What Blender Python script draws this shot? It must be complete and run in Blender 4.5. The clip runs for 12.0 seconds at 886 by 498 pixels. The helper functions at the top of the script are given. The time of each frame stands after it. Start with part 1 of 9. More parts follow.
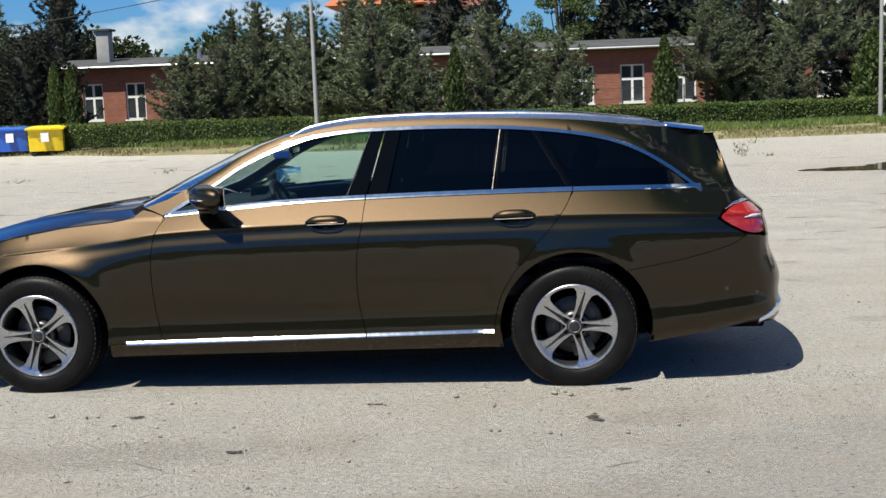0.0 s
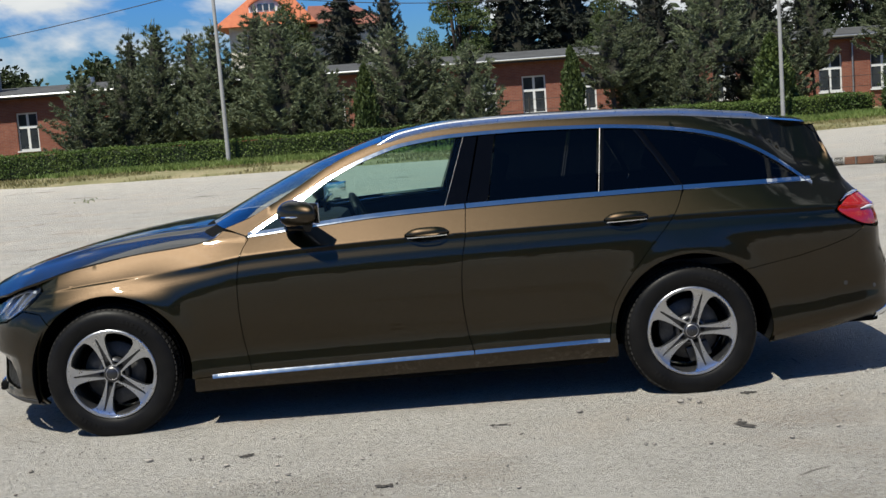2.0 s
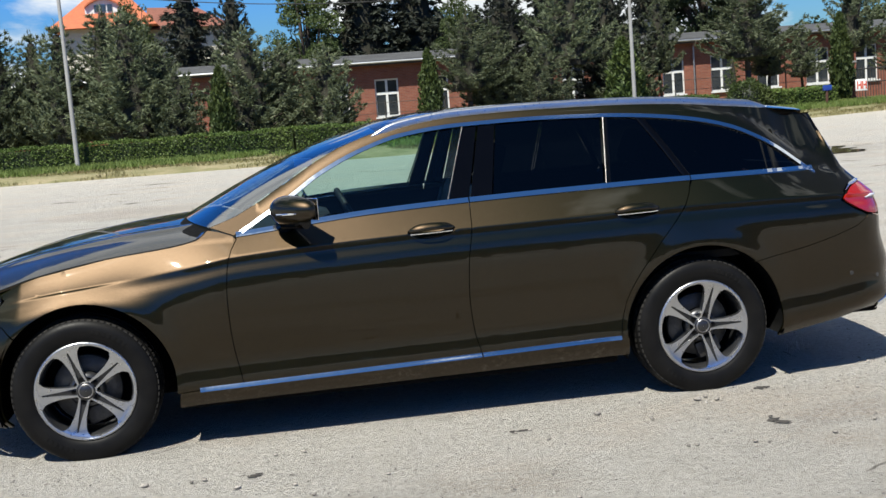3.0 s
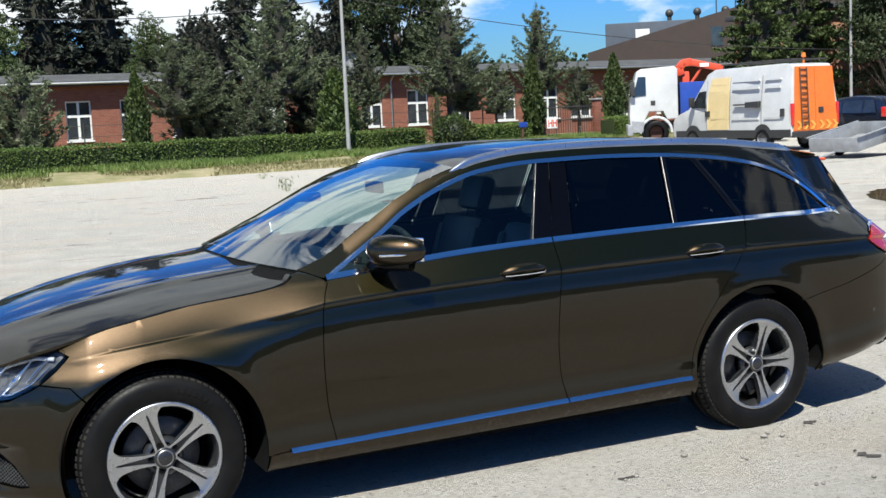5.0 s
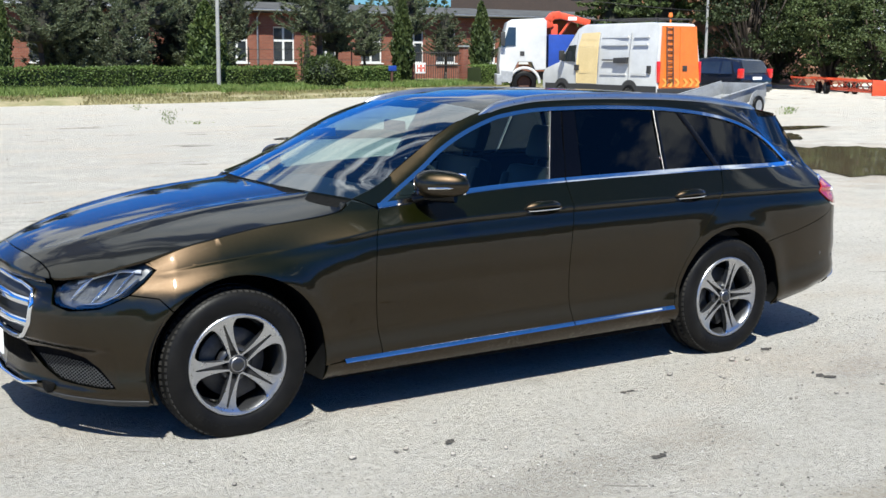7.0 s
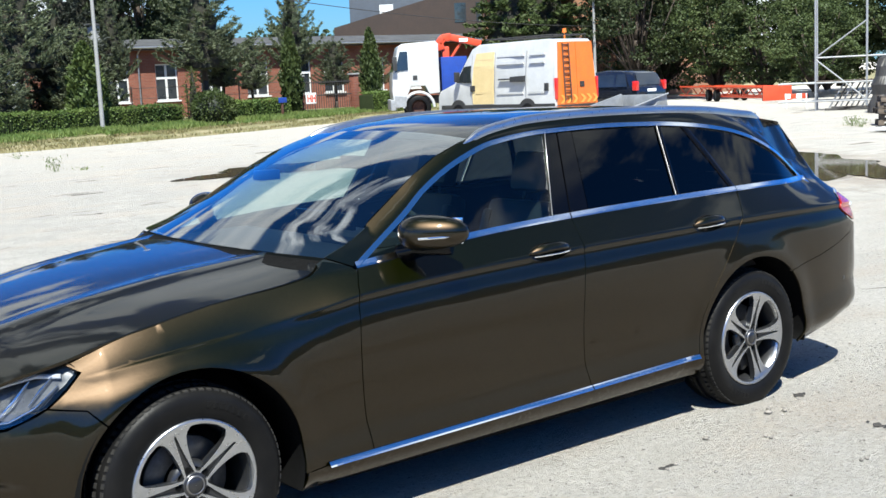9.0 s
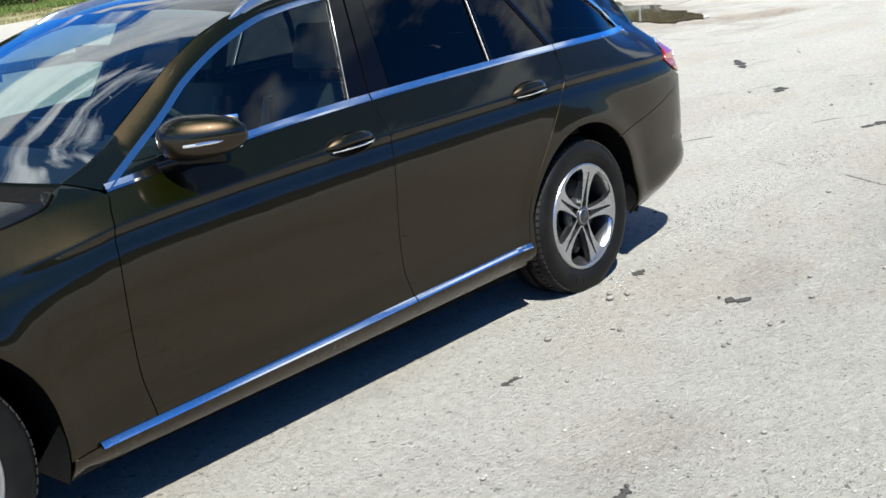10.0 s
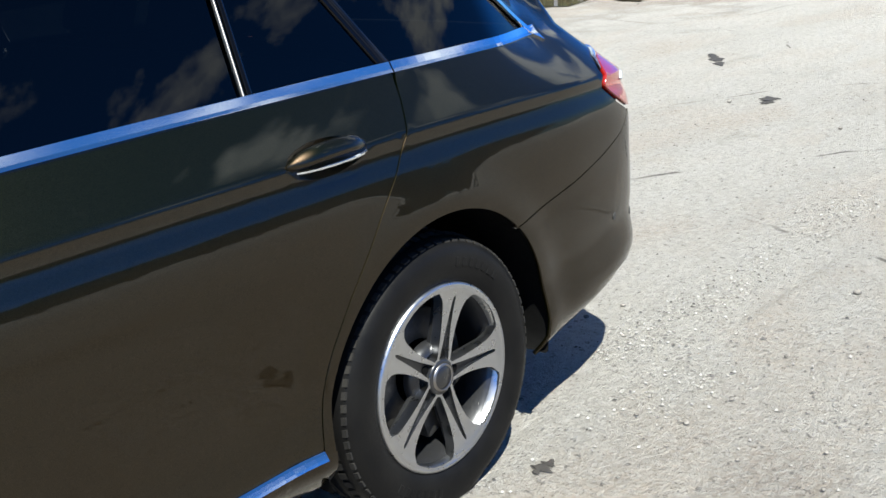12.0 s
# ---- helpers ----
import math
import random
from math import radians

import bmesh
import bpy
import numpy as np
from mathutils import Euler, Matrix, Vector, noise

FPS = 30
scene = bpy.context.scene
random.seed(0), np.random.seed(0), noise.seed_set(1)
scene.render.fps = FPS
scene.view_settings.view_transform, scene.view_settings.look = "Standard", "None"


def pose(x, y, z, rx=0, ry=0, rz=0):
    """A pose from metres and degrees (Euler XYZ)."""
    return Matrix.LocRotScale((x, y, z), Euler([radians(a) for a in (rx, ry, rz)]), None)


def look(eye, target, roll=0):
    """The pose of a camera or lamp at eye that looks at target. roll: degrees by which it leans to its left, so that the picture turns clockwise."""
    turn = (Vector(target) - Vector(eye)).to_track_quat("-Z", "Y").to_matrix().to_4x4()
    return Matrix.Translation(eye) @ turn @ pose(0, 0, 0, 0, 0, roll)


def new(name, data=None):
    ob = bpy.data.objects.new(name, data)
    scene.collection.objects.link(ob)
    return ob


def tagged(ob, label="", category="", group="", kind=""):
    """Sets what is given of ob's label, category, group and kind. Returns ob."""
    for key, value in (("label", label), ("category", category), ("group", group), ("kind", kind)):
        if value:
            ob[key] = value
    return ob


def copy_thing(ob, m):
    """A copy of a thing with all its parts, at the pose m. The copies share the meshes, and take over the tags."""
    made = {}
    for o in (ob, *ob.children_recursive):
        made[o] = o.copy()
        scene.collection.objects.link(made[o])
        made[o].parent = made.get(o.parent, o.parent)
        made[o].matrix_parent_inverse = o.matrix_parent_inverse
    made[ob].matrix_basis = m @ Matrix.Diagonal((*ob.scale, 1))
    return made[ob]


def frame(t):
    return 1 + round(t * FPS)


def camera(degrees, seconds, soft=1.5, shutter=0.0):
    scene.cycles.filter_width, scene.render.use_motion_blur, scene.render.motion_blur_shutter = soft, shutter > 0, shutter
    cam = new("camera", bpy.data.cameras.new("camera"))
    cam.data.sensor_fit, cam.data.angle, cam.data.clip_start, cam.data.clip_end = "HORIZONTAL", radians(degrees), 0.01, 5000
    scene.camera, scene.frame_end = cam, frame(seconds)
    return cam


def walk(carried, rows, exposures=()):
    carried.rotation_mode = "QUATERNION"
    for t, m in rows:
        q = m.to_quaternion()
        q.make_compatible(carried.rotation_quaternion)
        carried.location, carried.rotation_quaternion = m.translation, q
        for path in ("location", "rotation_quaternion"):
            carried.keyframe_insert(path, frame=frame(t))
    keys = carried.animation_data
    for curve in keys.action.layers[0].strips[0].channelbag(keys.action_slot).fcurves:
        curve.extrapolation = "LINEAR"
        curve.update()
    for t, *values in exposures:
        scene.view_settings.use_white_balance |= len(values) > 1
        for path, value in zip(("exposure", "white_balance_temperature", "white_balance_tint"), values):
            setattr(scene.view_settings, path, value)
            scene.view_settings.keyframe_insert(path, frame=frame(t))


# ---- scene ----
cam = camera(41.1, 12.0)
PATH = [
    (0, (-0.127, -6.173, 1.516), (-0.305, -4.196, 1.27), -2.0),
    (0.5, (-0.194, -6.354, 1.504), (-0.431, -4.382, 1.266), -4.9),
    (1, (-0.487, -6.369, 1.528), (-0.735, -4.398, 1.302), -6.7),
    (1.5, (-0.863, -6.184, 1.496), (-1.001, -4.203, 1.255), -6.7),
    (2, (-1.26, -5.866, 1.494), (-1.249, -3.879, 1.268), -4.2),
    (2.5, (-1.632, -5.646, 1.468), (-1.428, -3.671, 1.229), -3.1),
    (2.7, (-1.786, -5.567, 1.47), (-1.553, -3.595, 1.232), -3.8),
    (4.3, (-3.163, -4.772, 1.477), (-2.556, -2.88, 1.253), -2.7),
    (4.5, (-3.334, -4.663, 1.484), (-2.664, -2.786, 1.311), -2.8),
    (5, (-3.798, -4.613, 1.614), (-2.974, -2.804, 1.39), -2.6),
    (5.5, (-4.114, -4.739, 1.614), (-3.182, -3.013, 1.226), -1.7),
    (6, (-4.432, -4.853, 1.663), (-3.455, -3.152, 1.275), -0.6),
    (6.5, (-4.743, -4.775, 1.658), (-3.724, -3.085, 1.33), -0.8),
    (7, (-4.838, -4.702, 1.655), (-3.791, -3.028, 1.331), 0.4),
    (8.8, (-4.622, -3.686, 1.628), (-3.495, -2.057, 1.356), -2.2),
    (9, (-4.56, -3.554, 1.625), (-3.362, -1.977, 1.341), -2.7),
    (9.5, (-4.359, -3.191, 1.587), (-3.021, -1.756, 1.197), -4.9),
    (10, (-4.005, -2.886, 1.57), (-2.594, -1.568, 1.048), -6.6),
    (10.5, (-3.565, -2.577, 1.48), (-2.046, -1.429, 0.869), -7.9),
    (11, (-3.006, -2.3, 1.417), (-1.466, -1.192, 0.785), -8.1),
    (11.5, (-2.474, -2.004, 1.438), (-1.021, -0.796, 0.781), -6.6),
    (12, (-1.908, -1.69, 1.413), (-0.47, -0.429, 0.827), -4.2),
]
walk(cam, [(t, look(eye, target, roll)) for t, eye, target, roll in PATH],
     exposures=[(0.0, 0.84, 6800, 6), (1.0, 0.63, 6750, 6), (1.5, 0.75, 6750, 6), (2.0, 0.63, 6700, 6), (2.5, 0.80, 6650, 6), (2.7, 0.88, 6650, 6), (4.5, 1.05, 6500, 5), (5.0, 1.10, 6450, 5), (6.0, 1.00, 6450, 5), (7.0, 1.20, 6350, 5), (9.0, 1.36, 6300, 4), (10.5, 1.29, 6350, 4), (12.0, 1.33, 6400, 4)])

# ---- daylight: high summer sun from behind the walker's left shoulder, blue sky with cumulus ----
SUN_TRAVEL = Vector((0.30, 0.44, -0.85)).normalized()
world = bpy.data.worlds.new("world")
scene.world = world
world.use_nodes = True
wn, wl = world.node_tree.nodes, world.node_tree.links
wn.clear()
w_out = wn.new("ShaderNodeOutputWorld")
w_bg = wn.new("ShaderNodeBackground")
w_sky = wn.new("ShaderNodeTexSky")
w_sky.sky_type = "NISHITA"
w_sky.sun_disc = False
w_sky.sun_elevation = math.asin(-SUN_TRAVEL.z)
w_sky.sun_rotation = math.atan2(-SUN_TRAVEL.x, -SUN_TRAVEL.y)
w_sky.dust_density = 0.4
w_sky.ozone_density = 1.2
w_co = wn.new("ShaderNodeTexCoord")
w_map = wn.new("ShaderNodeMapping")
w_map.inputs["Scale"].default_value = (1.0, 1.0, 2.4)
# offset picked by what the glass and trim then mirror
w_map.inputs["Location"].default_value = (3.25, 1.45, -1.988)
w_noise = wn.new("ShaderNodeTexNoise")
w_noise.inputs["Scale"].default_value = 2.5
w_noise.inputs["Detail"].default_value = 9.0
w_noise.inputs["Roughness"].default_value = 0.56
w_noise.inputs["Distortion"].default_value = 0.25
w_ramp = wn.new("ShaderNodeValToRGB")
w_ramp.color_ramp.elements[0].position = 0.52
w_ramp.color_ramp.elements[1].position = 0.59
w_cl = wn.new("ShaderNodeMix")
w_cl.data_type = "RGBA"
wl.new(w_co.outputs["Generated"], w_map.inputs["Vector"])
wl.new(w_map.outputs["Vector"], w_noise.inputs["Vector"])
# fair-weather cumulus by height; densest mid-height band is added to haze the windscreen
w_cov = wn.new("ShaderNodeValToRGB")
ce = w_cov.color_ramp.elements
ce[0].position, ce[0].color = 0.08, (0.36, 0.36, 0.36, 1)
ce[1].position, ce[1].color = 0.20, (0.06, 0.06, 0.06, 1)
for at_, v_ in ((0.32, 0.15), (0.42, 1.0), (0.54, 0.9), (0.66, 0.22), (0.80, 0.24)):
    e_ = ce.new(at_)
    e_.color = (v_, v_, v_, 1)
w_add = wn.new("ShaderNodeMath")
w_add.operation = "MULTIPLY_ADD"
w_add.inputs[1].default_value = 0.16
w_shift = wn.new("ShaderNodeMath")
w_shift.operation = "SUBTRACT"
w_shift.inputs[1].default_value = 0.325
w_sep = wn.new("ShaderNodeSeparateXYZ")
wl.new(w_co.outputs["Generated"], w_sep.inputs[0])
wl.new(w_sep.outputs["Z"], w_cov.inputs["Fac"])
wl.new(w_cov.outputs["Color"], w_add.inputs[0])
wl.new(w_noise.outputs["Fac"], w_add.inputs[2])
# clouds banked beyond the building and thinned behind the walker to steer reflections
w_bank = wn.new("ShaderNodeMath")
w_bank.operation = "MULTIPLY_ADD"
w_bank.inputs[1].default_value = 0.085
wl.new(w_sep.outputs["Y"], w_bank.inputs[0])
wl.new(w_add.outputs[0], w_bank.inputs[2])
# smaller puffs break up the large ones
w_n2 = wn.new("ShaderNodeTexNoise")
w_n2.inputs["Scale"].default_value = 7.0
w_n2.inputs["Detail"].default_value = 6.0
wl.new(w_map.outputs["Vector"], w_n2.inputs["Vector"])
w_puff = wn.new("ShaderNodeMath")
w_puff.operation = "MULTIPLY_ADD"
w_puff.inputs[1].default_value = 0.45
wl.new(w_n2.outputs["Fac"], w_puff.inputs[0])
wl.new(w_bank.outputs[0], w_puff.inputs[2])
wl.new(w_puff.outputs[0], w_shift.inputs[0])
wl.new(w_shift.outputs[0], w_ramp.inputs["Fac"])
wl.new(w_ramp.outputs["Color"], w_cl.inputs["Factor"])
w_hs = wn.new("ShaderNodeMix")
w_hs.data_type = "RGBA"
w_hs.blend_type = "MULTIPLY"
w_hs.inputs["Factor"].default_value = 1.0
w_tint = wn.new("ShaderNodeValToRGB")
te = w_tint.color_ramp.elements
te[0].position, te[0].color = 0.05, (0.46, 0.86, 1.38, 1)
te[1].position, te[1].color = 0.22, (0.22, 0.98, 2.55, 1)
for at_, c_ in ((0.42, (0.24, 0.84, 1.75, 1)), (0.70, (0.26, 0.60, 1.02, 1))):
    e_ = te.new(at_)
    e_.color = c_
wl.new(w_sep.outputs["Z"], w_tint.inputs["Fac"])
wl.new(w_tint.outputs["Color"], w_hs.inputs["B"])
wl.new(w_sky.outputs["Color"], w_hs.inputs["A"])
wl.new(w_hs.outputs["Result"], w_cl.inputs["A"])
# cloud bellies greyer than their tops
w_gr = wn.new("ShaderNodeMix")
w_gr.data_type = "RGBA"
w_gr.inputs["A"].default_value = (9.5, 10.3, 11.5, 1)
w_gr.inputs["B"].default_value = (13.0, 13.3, 13.9, 1)
w_mr = wn.new("ShaderNodeMapRange")
w_mr.inputs["From Min"].default_value = 0.40
w_mr.inputs["From Max"].default_value = 0.60
wl.new(w_n2.outputs["Fac"], w_mr.inputs["Value"])
wl.new(w_mr.outputs["Result"], w_gr.inputs["Factor"])
# higher clouds brightened by height, to strengthen their reflection in the side glass
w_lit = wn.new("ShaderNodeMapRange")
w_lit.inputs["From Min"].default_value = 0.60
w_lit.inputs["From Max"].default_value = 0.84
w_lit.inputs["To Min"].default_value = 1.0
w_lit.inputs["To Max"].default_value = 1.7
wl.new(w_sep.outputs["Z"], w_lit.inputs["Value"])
w_bright = wn.new("ShaderNodeVectorMath")
w_bright.operation = "SCALE"
wl.new(w_gr.outputs["Result"], w_bright.inputs[0])
wl.new(w_lit.outputs["Result"], w_bright.inputs["Scale"])
wl.new(w_bright.outputs[0], w_cl.inputs["B"])
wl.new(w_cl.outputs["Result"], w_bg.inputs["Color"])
w_bg.inputs["Strength"].default_value = 0.040
wl.new(w_bg.outputs["Background"], w_out.inputs["Surface"])

sun = new("sun", bpy.data.lights.new("sun", "SUN"))
sun.data.energy = 4.9
sun.data.angle = radians(0.53)
sun.data.color = (1.0, 0.965, 0.90)
sun.rotation_mode = "QUATERNION"
sun.rotation_quaternion = SUN_TRAVEL.to_track_quat("-Z", "Y")
sun.location = (-10, -15, 30)
scene.view_settings.exposure = 0.0


# ---- material helpers ----
def nodes_of(name):
    m = bpy.data.materials.new(name)
    m.use_nodes = True
    t = m.node_tree
    return m, t.nodes, t.links, t.nodes["Principled BSDF"]


def noise_fac(n, l, scale, detail=6.0, rough=0.6, lo=0.35, hi=0.65, src="Object", stretch=None):
    co = n.new("ShaderNodeTexCoord")
    tx = n.new("ShaderNodeTexNoise")
    tx.inputs["Scale"].default_value = scale
    tx.inputs["Detail"].default_value = detail
    tx.inputs["Roughness"].default_value = rough
    if stretch:
        mp = n.new("ShaderNodeMapping")
        mp.inputs["Scale"].default_value = stretch
        l.new(co.outputs[src], mp.inputs["Vector"])
        l.new(mp.outputs["Vector"], tx.inputs["Vector"])
    else:
        l.new(co.outputs[src], tx.inputs["Vector"])
    r = n.new("ShaderNodeMapRange")
    r.inputs["From Min"].default_value = lo
    r.inputs["From Max"].default_value = hi
    l.new(tx.outputs["Fac"], r.inputs["Value"])
    return r.outputs["Result"], tx.outputs["Fac"]


def mix_col(n, l, fac, a, b):
    mx = n.new("ShaderNodeMix")
    mx.data_type = "RGBA"
    for key, v in (("Factor", fac), ("A", a), ("B", b)):
        if isinstance(v, bpy.types.NodeSocket):
            l.new(v, mx.inputs[key])
        else:
            mx.inputs[key].default_value = v if key == "Factor" else (*v[:3], 1)
    return mx.outputs["Result"]


def bump_of(n, l, height, strength, dist):
    b = n.new("ShaderNodeBump")
    b.inputs["Strength"].default_value = strength
    b.inputs["Distance"].default_value = dist
    l.new(height, b.inputs["Height"])
    return b.outputs["Normal"]


def surface(name, base, alt=None, rough=0.6, metal=0.0, scale=6.0, fine=60.0, bump=0.0, coat=0.0, amount=0.6, spec=0.5, per_object=0.0):
    """A painted, stony or leathery surface: base and alt colours mottled at two scales, with fine relief."""
    m, n, l, p = nodes_of(name)
    alt = alt or tuple(c * 0.78 for c in base)
    f1, _ = noise_fac(n, l, scale)
    f2, h2 = noise_fac(n, l, fine, 4.0)
    c1 = mix_col(n, l, f1, base, alt)
    k = n.new("ShaderNodeMath")
    k.operation = "MULTIPLY"
    k.inputs[1].default_value = amount * 0.5
    l.new(f2, k.inputs[0])
    c2 = mix_col(n, l, k.outputs[0], c1, tuple(c * 0.72 for c in alt))
    if per_object:
        oi = n.new("ShaderNodeObjectInfo")
        hs = n.new("ShaderNodeHueSaturation")
        mr = n.new("ShaderNodeMapRange")
        mr.inputs["To Min"].default_value = 1 - per_object
        mr.inputs["To Max"].default_value = 1 + per_object
        l.new(oi.outputs["Random"], mr.inputs["Value"])
        l.new(mr.outputs["Result"], hs.inputs["Value"])
        l.new(c2, hs.inputs["Color"])
        c2 = hs.outputs["Color"]
    l.new(c2, p.inputs["Base Color"])
    rr = n.new("ShaderNodeMapRange")
    rr.inputs["To Min"].default_value = rough * 0.88
    rr.inputs["To Max"].default_value = min(1.0, rough * 1.12)
    l.new(f2, rr.inputs["Value"])
    l.new(rr.outputs["Result"], p.inputs["Roughness"])
    p.inputs["Metallic"].default_value = metal
    p.inputs["Coat Weight"].default_value = coat
    p.inputs["Coat Roughness"].default_value = 0.04
    p.inputs["Specular IOR Level"].default_value = spec
    if bump:
        l.new(bump_of(n, l, h2, 0.6, bump), p.inputs["Normal"])
    return m


def glass(name, tint, rough=0.0, gloss=0.08):
    """A thin pane: clear or tinted, with a mirror gloss that grows at a glancing angle."""
    m, n, l, p = nodes_of(name)
    n.remove(p)
    tr = n.new("ShaderNodeBsdfTransparent")
    tr.inputs["Color"].default_value = (*tint, 1)
    gl = n.new("ShaderNodeBsdfGlossy")
    gl.inputs["Roughness"].default_value = rough
    lw = n.new("ShaderNodeLayerWeight")
    p5 = n.new("ShaderNodeMath")
    p5.operation = "POWER"
    p5.inputs[1].default_value = 5.0
    l.new(lw.outputs["Facing"], p5.inputs[0])
    fr = n.new("ShaderNodeMath")
    fr.operation = "MULTIPLY_ADD"
    fr.inputs[1].default_value = 1.0 - gloss
    fr.inputs[2].default_value = gloss
    l.new(p5.outputs[0], fr.inputs[0])
    mx = n.new("ShaderNodeMixShader")
    l.new(fr.outputs[0], mx.inputs["Fac"])
    l.new(tr.outputs["BSDF"], mx.inputs[1])
    l.new(gl.outputs["BSDF"], mx.inputs[2])
    l.new(mx.outputs["Shader"], n["Material Output"].inputs["Surface"])
    return m


# ---- materials ----
def car_paint(name, body, flake, dirt=0.35):
    """Metallic paint under clear coat: a soft body colour, brighter flakes in it, and dust."""
    m, n, l, p = nodes_of(name)
    fine, _ = noise_fac(n, l, 900.0, 2.0, 0.5, 0.3, 0.7)
    d, _ = noise_fac(n, l, 34.0, 8.0, 0.75, 0.50, 0.75)
    d2, _ = noise_fac(n, l, 5.0, 6.0, 0.7, 0.40, 0.75)
    k = n.new("ShaderNodeMath")
    k.operation = "MULTIPLY"
    l.new(d, k.inputs[0])
    l.new(d2, k.inputs[1])
    k2 = n.new("ShaderNodeMath")
    k2.operation = "MULTIPLY"
    k2.inputs[1].default_value = dirt
    l.new(k.outputs[0], k2.inputs[0])
    fl = n.new("ShaderNodeBsdfAnisotropic")
    fl.distribution = "BECKMANN"
    fl.inputs["Roughness"].default_value = 0.425
    for colour, socket in ((body, p.inputs["Base Color"]), (flake, fl.inputs["Color"])):
        c = mix_col(n, l, fine, tuple(v * 0.55 for v in colour), tuple(v * 1.45 for v in colour))
        l.new(mix_col(n, l, k2.outputs[0], c, (0.20, 0.175, 0.14)), socket)
    p.inputs["Metallic"].default_value = 1.0
    p.inputs["Roughness"].default_value = 0.50
    mx = n.new("ShaderNodeMixShader")
    l.new(p.outputs["BSDF"], mx.inputs[1])
    l.new(fl.outputs["BSDF"], mx.inputs[2])
    lacquer = n.new("ShaderNodeBsdfAnisotropic")
    lacquer.inputs["Roughness"].default_value = 0.02
    lw = n.new("ShaderNodeLayerWeight")
    p5 = n.new("ShaderNodeMath")
    p5.operation = "POWER"
    p5.inputs[1].default_value = 5.0
    l.new(lw.outputs["Facing"], p5.inputs[0])
    fr = n.new("ShaderNodeMath")
    fr.operation = "MULTIPLY_ADD"
    fr.inputs[1].default_value = 0.97
    fr.inputs[2].default_value = 0.031
    l.new(p5.outputs[0], fr.inputs[0])
    top = n.new("ShaderNodeMixShader")
    l.new(fr.outputs[0], top.inputs["Fac"])
    l.new(mx.outputs["Shader"], top.inputs[1])
    l.new(lacquer.outputs["BSDF"], top.inputs[2])
    l.new(top.outputs["Shader"], n["Material Output"].inputs["Surface"])
    return m


M_PAINT = car_paint("brown_metallic_paint", (0.0080, 0.0125, 0.0003), (0.062, 0.0390, 0.0288), 0.05)
M_SILL = car_paint("dusty_brown_paint", (0.0080, 0.0125, 0.0003), (0.062, 0.0390, 0.0288), 0.8)
M_CHROME = surface("polished_chrome", (0.83, 0.85, 0.88), (0.76, 0.78, 0.81), 0.09, 1.0, 3.0, 40.0, amount=0.1)
M_GLOSSBLACK = surface("gloss_black", (0.0015, 0.0015, 0.002), None, 0.05, 0.0, 4.0, 50.0, amount=0.2, spec=0.22)
M_TRIM = surface("black_plastic_trim", (0.018, 0.018, 0.018), (0.028, 0.027, 0.026), 0.55, 0.0, 8.0, 160.0, 0.0006)
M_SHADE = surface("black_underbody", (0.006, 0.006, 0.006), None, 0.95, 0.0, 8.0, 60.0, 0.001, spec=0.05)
M_RUBBER = surface("tyre_rubber", (0.004, 0.004, 0.0043), (0.008, 0.0077, 0.0074), 0.45, 0.0, 9.0, 140.0, 0.0004, spec=0.11)
M_TREAD = surface("dusty_tread_rubber", (0.030, 0.028, 0.025), (0.014, 0.0135, 0.013), 0.75, 0.0, 14.0, 120.0, 0.0004, spec=0.2)
M_RIM = surface("machined_alloy", (0.528, 0.536, 0.552), (0.464, 0.472, 0.488), 0.30, 1.0, 6.0, 40.0, amount=0.05)
M_RIMDARK = surface("dark_painted_alloy", (0.026, 0.027, 0.03), (0.042, 0.042, 0.044), 0.34, 0.6, 10.0, 120.0, coat=0.4)
M_STEEL = surface("brake_steel", (0.36, 0.35, 0.34), (0.26, 0.24, 0.22), 0.4, 1.0, 14.0, 90.0)
M_GLASS = glass("clear_car_glass", (0.68, 0.84, 0.80), gloss=0.05)
M_PRIVACY = glass("privacy_glass", (0.035, 0.04, 0.045), gloss=0.038)
M_SCREEN = glass("windscreen_glass", (0.56, 0.69, 0.68), gloss=0.27)
M_DISC = surface("dull_brake_disc", (0.09, 0.088, 0.085), (0.06, 0.058, 0.055), 0.55, 0.7, 14.0, 90.0)
M_LAMPGLASS = glass("lamp_glass", (0.86, 0.88, 0.9))
M_SEAT = surface("dark_seat_leather", (0.009, 0.010, 0.012), (0.014, 0.0145, 0.016), 0.5, 0.0, 14.0, 220.0, 0.0008)
M_DASH = surface("dark_dash_plastic", (0.009, 0.0095, 0.011), None, 0.6, 0.0, 10.0, 200.0, 0.0006)
M_WHITE = surface("white_plate", (0.78, 0.78, 0.76), (0.7, 0.7, 0.68), 0.4, 0.0, 6.0, 60.0, amount=0.2)
M_INK = surface("black_ink", (0.02, 0.02, 0.02), None, 0.5)
M_BLUEINK = surface("blue_ink", (0.02, 0.07, 0.35), None, 0.45)


def lamp_red(name):
    m, n, l, p = nodes_of(name)
    p.inputs["Base Color"].default_value = (0.23, 0.008, 0.003, 1)
    p.inputs["Roughness"].default_value = 0.12
    p.inputs["Subsurface Weight"].default_value = 0.12
    p.inputs["Subsurface Radius"].default_value = (0.02, 0.002, 0.002)
    p.inputs["Coat Weight"].default_value = 1.0
    f, h = noise_fac(n, l, 90.0, 1.0, 0.4)
    l.new(bump_of(n, l, h, 0.35, 0.002), p.inputs["Normal"])
    return m


M_TAIL = lamp_red("red_lamp_plastic")


